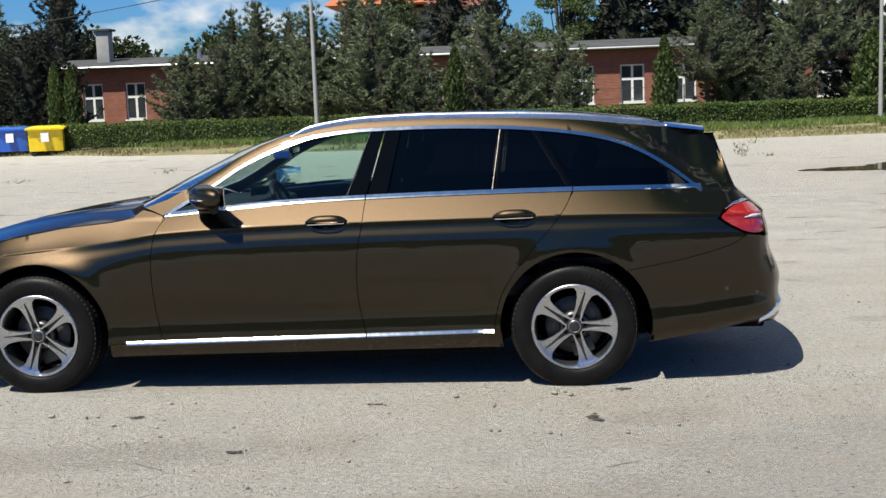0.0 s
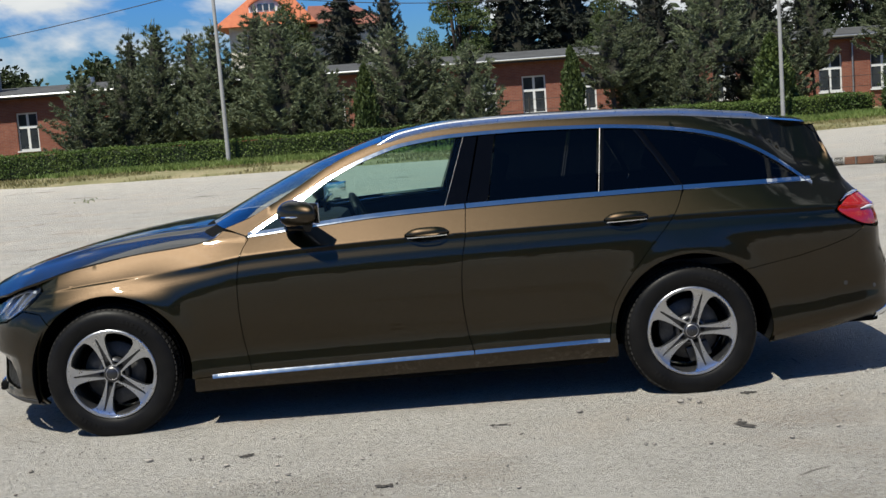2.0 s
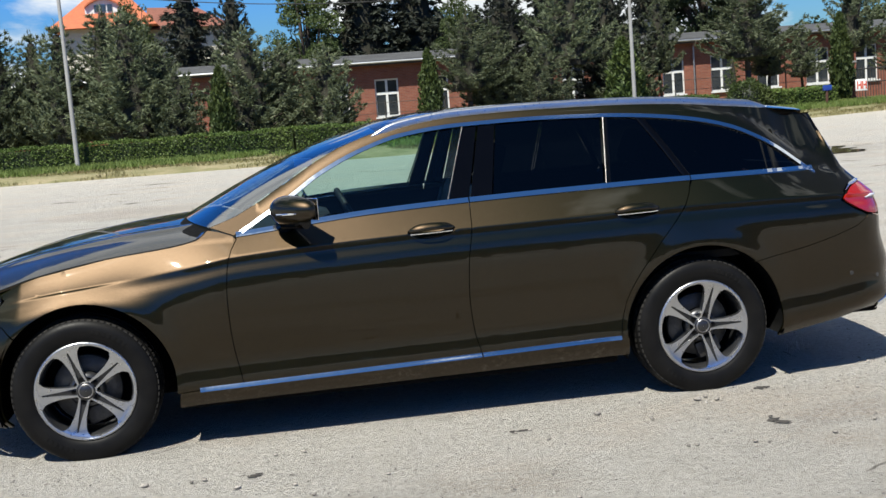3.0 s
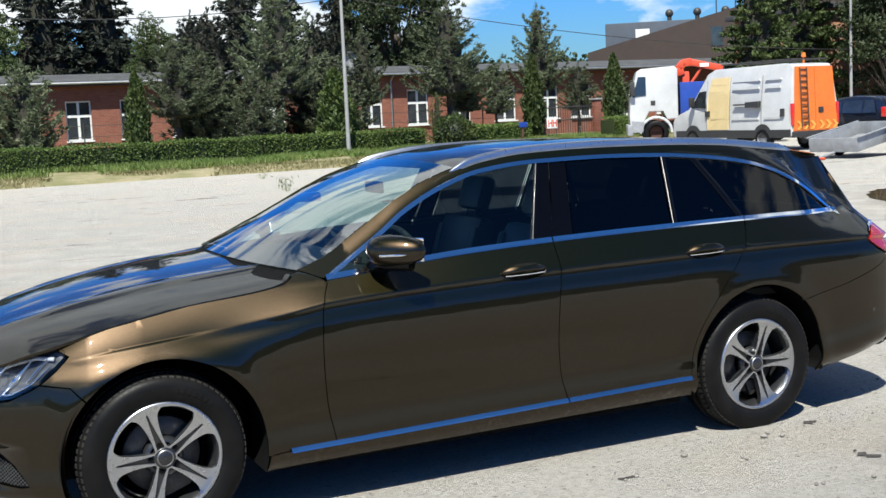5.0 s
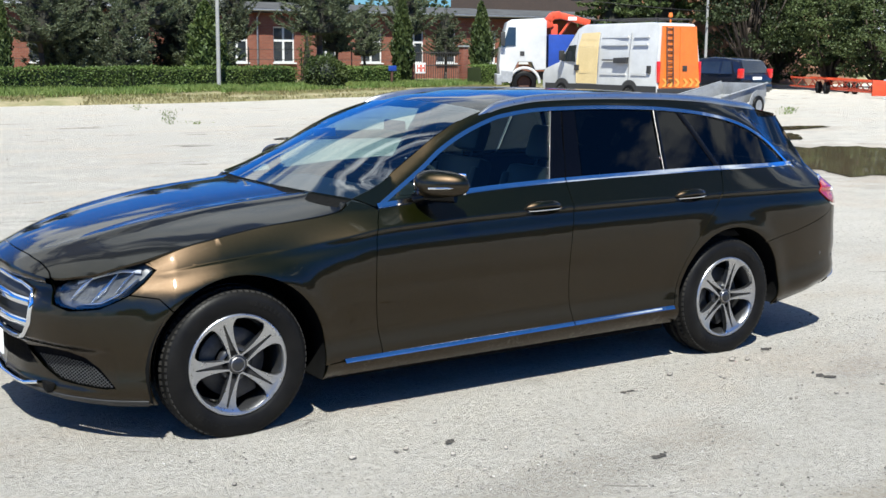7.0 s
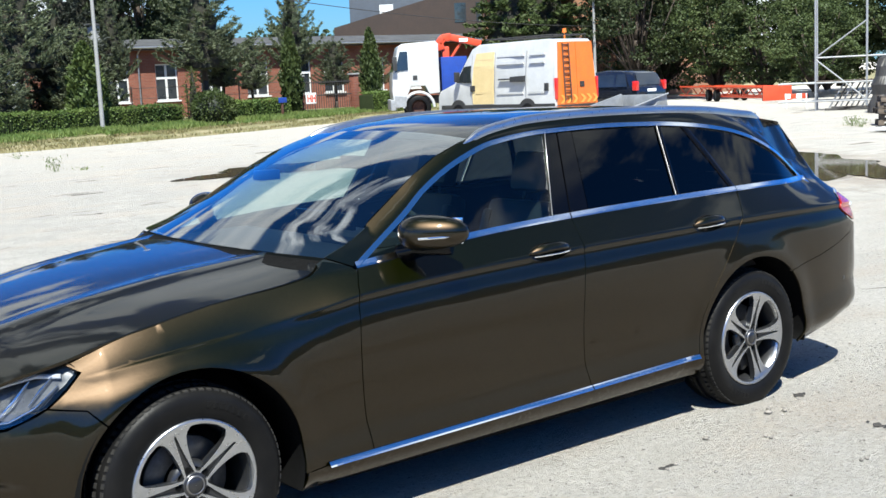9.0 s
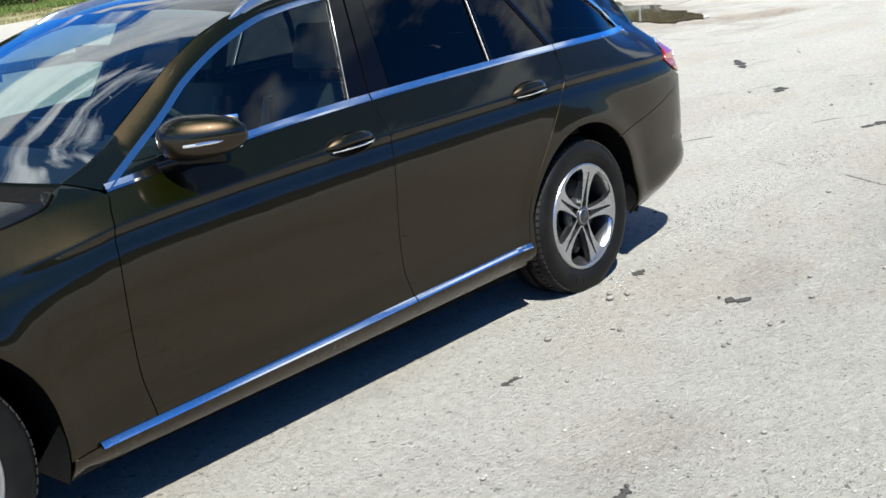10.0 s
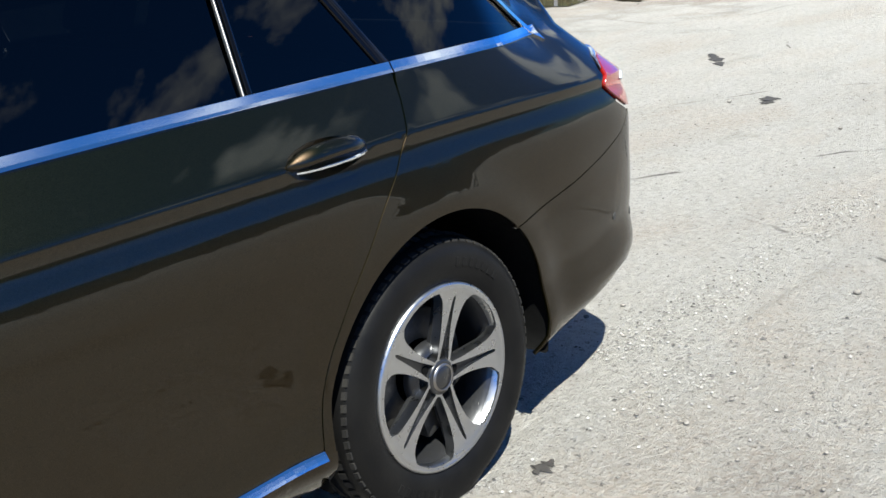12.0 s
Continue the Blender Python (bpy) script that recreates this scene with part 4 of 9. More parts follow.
# roof spoiler: runs on from the roof, with a lip and a dark underside
px = np.linspace(0.532, 0.728, 9)
_k = (px - 0.532) / 0.196
sp_e = np.stack([px, roof_edge[-1, 1] + 0.002 + 0.035 * _k ** 2, roof_edge[-1, 2] - 0.027 * _k], -1)
sp_m = np.stack([px - 0.022 + 0.05 * _k, np.full(9, YC), sp_e[:, 2] + 0.034 - 0.010 * _k], -1)
cross_loft("spoiler", sp_e, sp_m, M_PAINT, car, 2.8, 24)
lip_e = np.concatenate([sp_e[-1:], sp_e[-1:] + [0.003, 0.001, -0.008], sp_e[-1:] + [-0.006, 0.004, -0.018]])
lip_m = np.concatenate([sp_m[-1:], sp_m[-1:] + [0.003, 0, -0.008], sp_m[-1:] + [-0.006, 0, -0.018]])
cross_loft("spoiler_lip", lip_e, lip_m, M_PAINT, car, 2.8, 24)
cross_loft("spoiler_underside", np.concatenate([lip_e[-1:], sp_e[4:5] + [0, 0.006, -0.026], sp_e[:1] + [0.035, 0.008, -0.034]]),
           np.concatenate([lip_m[-1:], sp_m[4:5] + [0, 0, -0.030], sp_m[:1] + [0.035, 0, -0.05]]), M_PAINT, car, 2.8, 24)
for _far in (False, True):
    # cheek under the spoiler's end
    bx_ = np.interp(_k, [0, 0.26, 0.62, 1.0], [0.532, 0.60, 0.70, 0.80])
    low_e = P(np.array([UX(v) for v in bx_]), np.interp(bx_, [0.532, 0.60, 0.70, 0.80], [1.347, 1.334, 1.318, 1.296]), 0.001)
    q = np.concatenate([sp_e, low_e[::-1]])
    if _far:
        q[:, 1] = 2 * YC - q[:, 1]
    n_q = len(sp_e)
    pydata("spoiler_cheek", q, [(a, a + 1, 2 * n_q - 2 - a, 2 * n_q - 1 - a) for a in range(n_q - 1)], M_PAINT, car, "", True)

# roof rails: low bars standing on the roof's edge
for _far in (False, True):
    n_r = 64
    verts, faces = [], []
    sec = [(-0.013, -0.030), (-0.014, -0.004), (-0.009, 0.006), (0.003, 0.008), (0.012, 0.001), (0.014, -0.030)]
    for i in range(n_r + 1):
        t = i / n_r
        x = -1.545 + 2.075 * t
        q = P(np.array([x]), np.array([float(z_roofedge(x))]), 0.014)[0]
        h = float(z_rail(x)) - 0.010
        end = min(1.0, t / 0.05, (1 - t) / 0.05)
        for sy, sz_ in sec:
            verts.append((x, q[1] + sy * (0.4 + 0.6 * end), h - 0.02 * (1 - end) + sz_ * (0.35 + 0.65 * end)))
    k = len(sec)
    faces = [(i * k + j, i * k + j + 1, (i + 1) * k + j + 1, (i + 1) * k + j) for i in range(n_r) for j in range(k - 1)]
    faces += [tuple(range(k)), tuple(n_r * k + j for j in range(k))[::-1]]
    verts = np.array(verts)
    if _far:
        verts[:, 1] = 2 * YC - verts[:, 1]
        faces = [f[::-1] for f in faces]
    pydata("roof_rail", verts, faces, M_SATIN, car, "satin aluminium roof rail", True)


# wheels


def tyre_mesh():
    prof = [(0.222, 0.012), (0.232, 0.002), (0.250, -0.006), (0.272, -0.010), (0.292, -0.010), (0.310, -0.004), (0.322, 0.006), (0.330, 0.018),
            (0.3345, 0.032), (0.336, 0.060), (0.329, 0.062), (0.329, 0.070), (0.3365, 0.072), (0.3365, 0.112), (0.329, 0.114), (0.329, 0.122), (0.3365, 0.124),
            (0.3365, 0.165), (0.334, 0.195), (0.325, 0.215), (0.29, 0.225), (0.222, 0.21)]
    vs, fs = lathe(prof, 96)
    out = []
    for i, (a, b, c) in enumerate(vs):
        r = math.hypot(a, c)
        # squashed where it stands on the ground
        if c < -0.30:
            b -= 0.012 * min(1.0, (-c - 0.30) / 0.02) if b < 0.1 else -0.01
            c = max(c, -HUB_Z)
        out.append((a, b, c))
    body_v, body_f, out2, fs2 = out, fs, [], []
    out, fs = out2, fs2
    # tread blocks round the shoulder
    for i in range(72):
        a0 = 2 * math.pi * i / 72
        for y0, y1, r, sk in ((0.006, 0.058, 0.3405, 0.022), (0.126, 0.204, 0.3405, -0.022)):
            base = len(out)
            for (aa, yy) in ((a0, y0), (a0 + 0.055, y0), (a0 + 0.055 + sk, y1), (a0 + sk, y1)):
                rr = r - (0.014 if yy < 0.02 or yy > 0.19 else 0)
                for h in (rr - 0.012, rr):
                    px_, pz_ = h * math.cos(aa), h * math.sin(aa)
                    out.append((px_, yy, max(pz_, -HUB_Z + 0.0005)))
            b = base
            fs += [(b + 1, b + 3, b + 5, b + 7), (b, b + 1, b + 7, b + 6), (b + 2, b + 4, b + 5, b + 3), (b, b + 2, b + 3, b + 1), (b + 4, b + 6, b + 7, b + 5)]
    return body_v, body_f, out, fs


def spoke(a, half, r0, r1, w0, w1, y0, y1, depth):
    """One bar of a split spoke, from the hub to the rim."""
    vs = []
    n = 8
    for i in range(n + 1):
        t = i / n
        r = r0 + (r1 - r0) * t
        o = half * (0.25 + 0.75 * t ** 0.8)
        w = (w0 + (w1 - w0) * t) / 2
        y = y0 + (y1 - y0) * t ** 1.4
        for s, d in ((-1, 1), (-1, 0.12), (-0.8, 0), (0.8, 0), (1, 0.12), (1, 1)):
            px_, pz_ = r, o + s * w
            vs.append((px_ * math.cos(a) - pz_ * math.sin(a), y + d * depth, px_ * math.sin(a) + pz_ * math.cos(a)))
    k = 6
    face = [(i * k + j, i * k + j + 1, (i + 1) * k + j + 1, (i + 1) * k + j) for i in range(n) for j in range(k - 1)]
    return vs, face


def wheel_at(x, y, mirrored, turn, label):
    m = Matrix.Translation((x, y, HUB_Z))
    if mirrored:
        m = m @ Matrix.Rotation(math.pi, 4, "Z")
    tv, tf, bv, bf = tyre_mesh()
    w = pydata("wheel", tv, tf, M_RUBBER, car, label, True)
    tagged(pydata("tread", bv, bf, M_TREAD, w), kind="stuff")
    w.matrix_local = m
    w.name = "wheel"
    # rim: barrel, lip and spokes
    v, f = lathe([(0.205, 0.20), (0.198, 0.10), (0.203, 0.03), (0.214, 0.018)], 64)
    pydata("rim_barrel", v, f, M_RIMDARK, w, "", True)
    v, f = lathe([(0.208, 0.020), (0.214, 0.002), (0.221, -0.004), (0.2275, 0.000), (0.230, 0.010)], 64)
    pydata("rim", v, f, M_RIM, w, "machined alloy rim lip", True)
    dish = pchip([(0.0, 0.014), (0.05, 0.013), (0.10, 0.012), (0.16, 0.008), (0.20, 0.002), (0.215, -0.002), (0.228, 0.000)])

    def face_surf(a, b, back=0.0):
        r = np.hypot(a, b)
        g = (dish(r + 0.002) - dish(r - 0.002)) / 0.004
        n = np.stack([g * a / (r + 1e-6), -np.ones_like(a), g * b / (r + 1e-6)], -1)
        return np.stack([a, dish(r) + back, b], -1), n / np.linalg.norm(n, axis=-1, keepdims=True)

    half = pchip([(0.045, 0.0240), (0.08, 0.0235), (0.114, 0.0255), (0.15, 0.0310), (0.185, 0.0415), (0.203, 0.0570)])
    holes = []
    for i in range(5):
        b = radians(turn + 72 * i + 36)
        rs = np.concatenate([np.linspace(0.048, 0.202, 14), [0.2070]])
        ang = [radians(36) - math.asin(min(0.99, float(half(r)) / r)) for r in rs]
        ang = [max(a, 0.02) for a in ang]
        up = [(r, a) for r, a in zip(rs, ang)] + [(0.2105, ang[-1] * 0.85), (0.2130, ang[-1] * 0.4), (0.2135, 0.0)]
        pts = up + [(r, -a) for r, a in up[-2::-1]]
        holes.append([(r * math.cos(b + a), r * math.sin(b + a)) for r, a in pts])
        c = radians(turn + 72 * i)
        slot = [(0.041, -0.0165), (0.055, -0.0150), (0.08, -0.0115), (0.114, -0.0085), (0.15, -0.0060), (0.190, -0.0040), (0.195, 0.0), (0.190, 0.0040), (0.15, 0.0060), (0.114, 0.0085), (0.08, 0.0115), (0.055, 0.0150), (0.041, 0.0165)]
        holes.append([(p * math.cos(c) - q * math.sin(c), p * math.sin(c) + q * math.cos(c)) for p, q in slot])
    disc = [(0.2275 * math.cos(2 * math.pi * i / 72), 0.2275 * math.sin(2 * math.pi * i / 72)) for i in range(72)]
    face = sheet("spokes", disc, M_RIM, w, surf=face_surf, gap=0.0, flange=0.028, step=0.008, holes=holes, rows=False, label="machined five-spoke alloy face")
    for i in range(5):
        c = radians(turn + 72 * i)
        v, f = spoke(c, 0.0, 0.040, 0.206, 0.040, 0.060, 0.024, 0.014, 0.03)
        pydata("spoke_back", v, f, M_RIMDARK, w, "", True)
        bm = bmesh.new()
        add_tube(bm, (0.056 * math.cos(c), 0.020, 0.056 * math.sin(c)), (0.056 * math.cos(c), 0.05, 0.056 * math.sin(c)), 0.0105, 0.0105, 12)
        part("wheel_bolt", smooth_bm(bm), M_SHADE, w)
    v, f = lathe([(0.060, 0.030), (0.078, 0.036), (0.082, 0.06)], 40)
    pydata("hub", v, f, M_RIMDARK, w, "", True)
    v, f = lathe([(0.028, 0.0105), (0.034, 0.0095), (0.040, 0.0100), (0.044, 0.0150), (0.0445, 0.030)], 48)
    pydata("hub_cover", v, f, M_RIMDARK, w, "dark painted wheel centre", True)
    v, f = lathe([(0.001, 0.0045), (0.027, 0.005), (0.031, 0.010)], 32)
    pydata("hub_cap", v, f, M_RIMDARK, w, "dark round hub cap", True)
    v, f = lathe([(0.028, 0.006), (0.0315, 0.003), (0.035, 0.013)], 32)
    pydata("cap_ring", v, f, M_STEEL, w, "", True)
    # raised marks on the sidewall
    for mid in (62, 242):
        for k in range(7):
            bm = bmesh.new()
            add_box(bm, (0.266, -0.0115, -0.008), (0.288, -0.006, 0.006), 0.002, Matrix.Rotation(-radians(mid + (k - 3) * 5.2), 4, "Y"))
            part("sidewall_mark", bm, M_RUBBER, w)
    v, f = lathe([(0.08, 0.085), (0.152, 0.085), (0.155, 0.09), (0.155, 0.11), (0.08, 0.112)], 48)
    pydata("brake_disc", v, f, M_DISC, w, "bare steel brake disc", True)
    bm = bmesh.new()
    add_box(bm, (-0.06, 0.065, 0.085), (0.06, 0.13, 0.165), 0.012, Matrix.Rotation(radians(160 if not mirrored else 20), 4, "Y"))
    part("brake_caliper", smooth_bm(bm), M_DISC, w)
    v, f = lathe([(0.001, 0.19), (0.2, 0.19)], 24)
    pydata("back_plate", v, f, M_SHADE, w)
    return w


wheel_at(0.0, 0.004, False, 0.5, "black tyre on a five-spoke alloy wheel")
wheel_at(-WHEEL_BASE, 0.004, False, 37, "black tyre on a five-spoke alloy wheel")
wheel_at(0.0, 2 * YC - 0.004, True, 20, "black tyre on a five-spoke alloy wheel")
wheel_at(-WHEEL_BASE, 2 * YC - 0.004, True, 55, "black tyre on a five-spoke alloy wheel")

# wheel housings, floor pan and cabin
for ax, az in ARCHES:
    for s in (False, True):
        vs, fs = [], []
        a_0 = -18
        for i in range(33):
            a = radians(a_0 + (198 - a_0) * i / 32)
            for yy in (0.006, 0.10, 0.34):
                y = 2 * YC - yy if s else yy
                vs.append((ax + 0.412 * math.cos(a), y, max(az + 0.412 * math.sin(a), 0.236 if ax > -1 and i < 9 else 0.0)))
        fs = [(i * 3 + j, i * 3 + j + 1, i * 3 + j + 4, i * 3 + j + 3) for i in range(32) for j in range(2)]
        b = len(vs)
        yy = 2 * YC - 0.34 if s else 0.34
        vs.append((ax, yy, az))
        fs += [(i * 3 + 2, (i + 1) * 3 + 2, b) for i in range(32)]
        pydata("wheel_housing", vs, fs, M_SHADE, car, "", True)
box_part("floor_pan", (-2.52, 0.06, 0.17), (-0.42, 1.75, 0.24), M_SHADE, car, bevel=0.02)
box_part("floor_pan", (0.42, 0.2, 0.26), (1.02, 1.6, 0.36), M_SHADE, car, bevel=0.02)
box_part("floor_pan", (-0.42, 0.36, 0.20), (0.42, 1.45, 0.42), M_SHADE, car, bevel=0.02)
box_part("floor_pan", (-3.50, 0.36, 0.18), (-2.52, 1.45, 0.62), M_SHADE, car, bevel=0.05)
# two unseen boxes added to stop sunlight leaking through the open nose
box_part("undertray", (-3.66, 0.42, 0.190), (-3.30, 1.39, 0.235), M_SHADE, car, bevel=0.01)
box_part("radiator", (-3.60, 0.46, 0.20), (-3.50, 1.35, 0.69), M_SHADE, car, bevel=0.02)
box_part("bulkhead", (-2.36, 0.16, 0.24), (-2.26, 1.65, 0.93), M_DASH, car, bevel=0.02)


def seat(x, y, parent, tilt=-18.0):
    bm = bmesh.new()
    add_box(bm, (-0.26, -0.25, -0.06), (0.24, 0.25, 0.07), 0.05)
    s = part("seat", smooth_bm(bm), M_SEAT, parent)
    bm = bmesh.new()
    lean = Matrix.Translation((0.22, 0, 0.02)) @ Matrix.Rotation(radians(-tilt), 4, "Y")
    add_box(bm, (-0.06, -0.24, 0.0), (0.06, 0.24, 0.56), 0.05, lean)
    add_box(bm, (-0.075, -0.245, 0.08), (0.02, -0.18, 0.50), 0.025, lean)
    add_box(bm, (-0.075, 0.18, 0.08), (0.02, 0.245, 0.50), 0.025, lean)
    part("backrest", smooth_bm(bm), M_SEAT, s)
    bm = bmesh.new()
    add_box(bm, (-0.045, -0.13, 0.60), (0.045, 0.13, 0.79), 0.035, lean)
    add_tube(bm, lean @ Vector((0, -0.05, 0.54)), lean @ Vector((0, -0.05, 0.64)), 0.006)
    add_tube(bm, lean @ Vector((0, 0.05, 0.54)), lean @ Vector((0, 0.05, 0.64)), 0.006)
    part("headrest", smooth_bm(bm), M_SEAT, s)
    s.location = (x, y, 0.50)
    return s


seat(-1.33, 0.53, car)
seat(-1.33, 1.28, car)
for yy in (0.50, 0.905, 1.31):
    seat(-0.38, yy, car, -22.0)
bm = bmesh.new()
add_box(bm, (-2.30, 0.16, 0.72), (-1.78, 1.65, 0.965), 0.07)
add_box(bm, (-1.95, 0.34, 0.93), (-1.74, 0.76, 1.010), 0.04)
part("dashboard", smooth_bm(bm), M_DASH, car)
box_part("centre_screen", (-1.86, 0.62, 0.99), (-1.845, 1.10, 1.08), M_GLOSSBLACK, car, bevel=0.006)
bm = bmesh.new()
rim_m = Matrix.Translation((-1.62, 0.53, 0.93)) @ Matrix.Rotation(radians(65), 4, "Y")
ring = [rim_m @ Vector((0.185 * math.cos(2 * math.pi * i / 28), 0.185 * math.sin(2 * math.pi * i / 28), 0)) for i in range(29)]
for a, b in zip(ring, ring[1:]):
    add_tube(bm, a, b, 0.015, 0.015, 8)
for a in (0, 90, 180, 270):
    add_tube(bm, rim_m @ Vector((0.03 * math.cos(radians(a)), 0.03 * math.sin(radians(a)), 0)), rim_m @ Vector((0.18 * math.cos(radians(a)), 0.18 * math.sin(radians(a)), 0)), 0.016, 0.012, 8)
add_tube(bm, rim_m @ Vector((0, 0, -0.05)), rim_m @ Vector((0, 0, 0.02)), 0.07, 0.055, 16)
add_tube(bm, rim_m @ Vector((0, 0, -0.25)), rim_m @ Vector((0, 0, 0)), 0.03, 0.03, 10)
part("steering_wheel", smooth_bm(bm), M_DASH, car)
box_part("rear_view_mirror", (-1.66, 0.80, 1.245), (-1.635, 1.01, 1.305), M_GLOSSBLACK, car, bevel=0.012)
box_part("headliner", (-1.50, 0.36, 1.365), (0.50, 1.45, 1.375), M_DASH, car, bevel=0.003)
box_part("load_floor", (-0.1, 0.2, 0.62), (1.0, 1.6, 0.66), M_DASH, car, bevel=0.005)
box_part("sticker", (-1.90, 1.35, 1.215), (-1.80, 1.43, 1.26), M_BLUEINK, car, bevel=0.001, m=Matrix.Translation((0.02, 0, -0.02)))

# door mirrors
for _far in (False, True):
    along, ahead = Vector((0.62, -0.78, 0)).normalized(), Vector((-0.78, -0.62, 0)).normalized()
    c = Vector((-1.925, -0.03, 1.058))
    fl = (lambda v: Vector((v[0], 2 * YC - v[1], v[2]))) if _far else (lambda v: Vector(v))
    pw = lambda q, e: math.copysign(abs(q) ** e, q)
    bm = bmesh.new()
    bmesh.ops.create_uvsphere(bm, u_segments=30, v_segments=20, radius=1.0)
    for v in bm.verts:
        a, d, h = pw(v.co.x, 0.8), v.co.y, pw(v.co.z, 0.85)
        d = d * (0.078 if d > 0 else 0.045) * (1 - 0.25 * a)
        v.co = fl(c + along * (0.138 * a) + ahead * d + Vector((0, 0, 0.067 * h * (1 - 0.16 * a))))
    if _far:
        bmesh.ops.reverse_faces(bm, faces=bm.faces)
    mir = part("door_mirror", smooth_bm(bm), M_PAINT, car, "brown door mirror with a chrome indicator strip")
    bm = bmesh.new()
    add_tube(bm, fl((-1.935, 0.0, 1.002)), fl((-1.985, 0.105, 0.975)), 0.030, 0.040, 14)
    add_tube(bm, fl(c + along * 0.07 + Vector((0, 0, -0.056))), fl(c - along * 0.08 + Vector((0, 0, -0.056))), 0.030, 0.034, 14)
    part("mirror_foot", smooth_bm(bm), M_GLOSSBLACK, mir, "black mirror foot")
    pts = [fl(c + along * (0.128 * a) + ahead * (0.076 * math.sqrt(max(0, 1 - a * a)) * (1 - 0.25 * a)) + Vector((0, 0, -0.012 + 0.004 * a))) for a in (-0.3, 0.0, 0.25, 0.5, 0.7, 0.85, 0.95)]
    tube_part("indicator", pts, 0.006, M_CHROME, mir, "chrome indicator strip")
    bm = bmesh.new()
    add_box(bm, (-0.105, -0.05, -0.05), (0.105, -0.044, 0.05), 0.003)
    for v in bm.verts:
        v.co = fl(c + along * v.co.x + ahead * v.co.y + Vector((0, 0, v.co.z)))
    part("mirror_glass", smooth_bm(bm), M_CHROME, mir)

# number plate with bars in place of its characters, and a plain round badge
box_part("number_plate", (-3.792, 0.645, 0.335), (-3.783, 1.165, 0.445), M_WHITE, car, "white number plate", 0.003)
for i in range(7):
    y0 = 0.70 + i * 0.062
    box_part("plate_mark", (-3.7945, y0, 0.355), (-3.7915, y0 + 0.036, 0.425), M_INK, car, bevel=0.0005)
v, f = lathe([(0.001, 0.0), (0.07, 0.003), (0.085, 0.012), (0.088, 0.02)], 32)
badge = pydata("badge", [(b, a, c) for a, b, c in v], [q[::-1] for q in f], M_CHROME, car, "plain round chrome badge", True)
badge.location = (-3.80, YC, 0.535)

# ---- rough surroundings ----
STAINS_AND_TONE = [  # middle, radii, turn, colour, strength
    ((-0.9, -2.05), (1.5, 0.30), 8, (0.264, 0.208, 0.136), 0.5), ((-4.5, 16.5), (1.6, 1.5), 20, (0.216, 0.152, 0.088), 0.9), ((10.6, 4.6), (0.9, 0.55), -30, (0.2, 0.136, 0.08), 0.9),
    ((11.2, 8.2), (4.0, 2.1), 50, (0.192, 0.144, 0.096), 0.85), ((7.9, 17.6), (3.2, 2.4), 25, (0.2, 0.152, 0.104), 0.8), ((17.2, 14.7), (1.6, 1.0), 10, (0.192, 0.152, 0.104), 0.7),
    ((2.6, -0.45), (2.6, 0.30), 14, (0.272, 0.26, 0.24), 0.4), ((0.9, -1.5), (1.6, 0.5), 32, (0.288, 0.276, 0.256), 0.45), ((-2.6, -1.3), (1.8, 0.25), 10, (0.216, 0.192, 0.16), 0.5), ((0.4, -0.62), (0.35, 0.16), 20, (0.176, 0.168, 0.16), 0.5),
    # broad grey tone painted in to take down the far yard's brightness
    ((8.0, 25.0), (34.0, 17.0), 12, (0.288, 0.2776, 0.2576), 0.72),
]


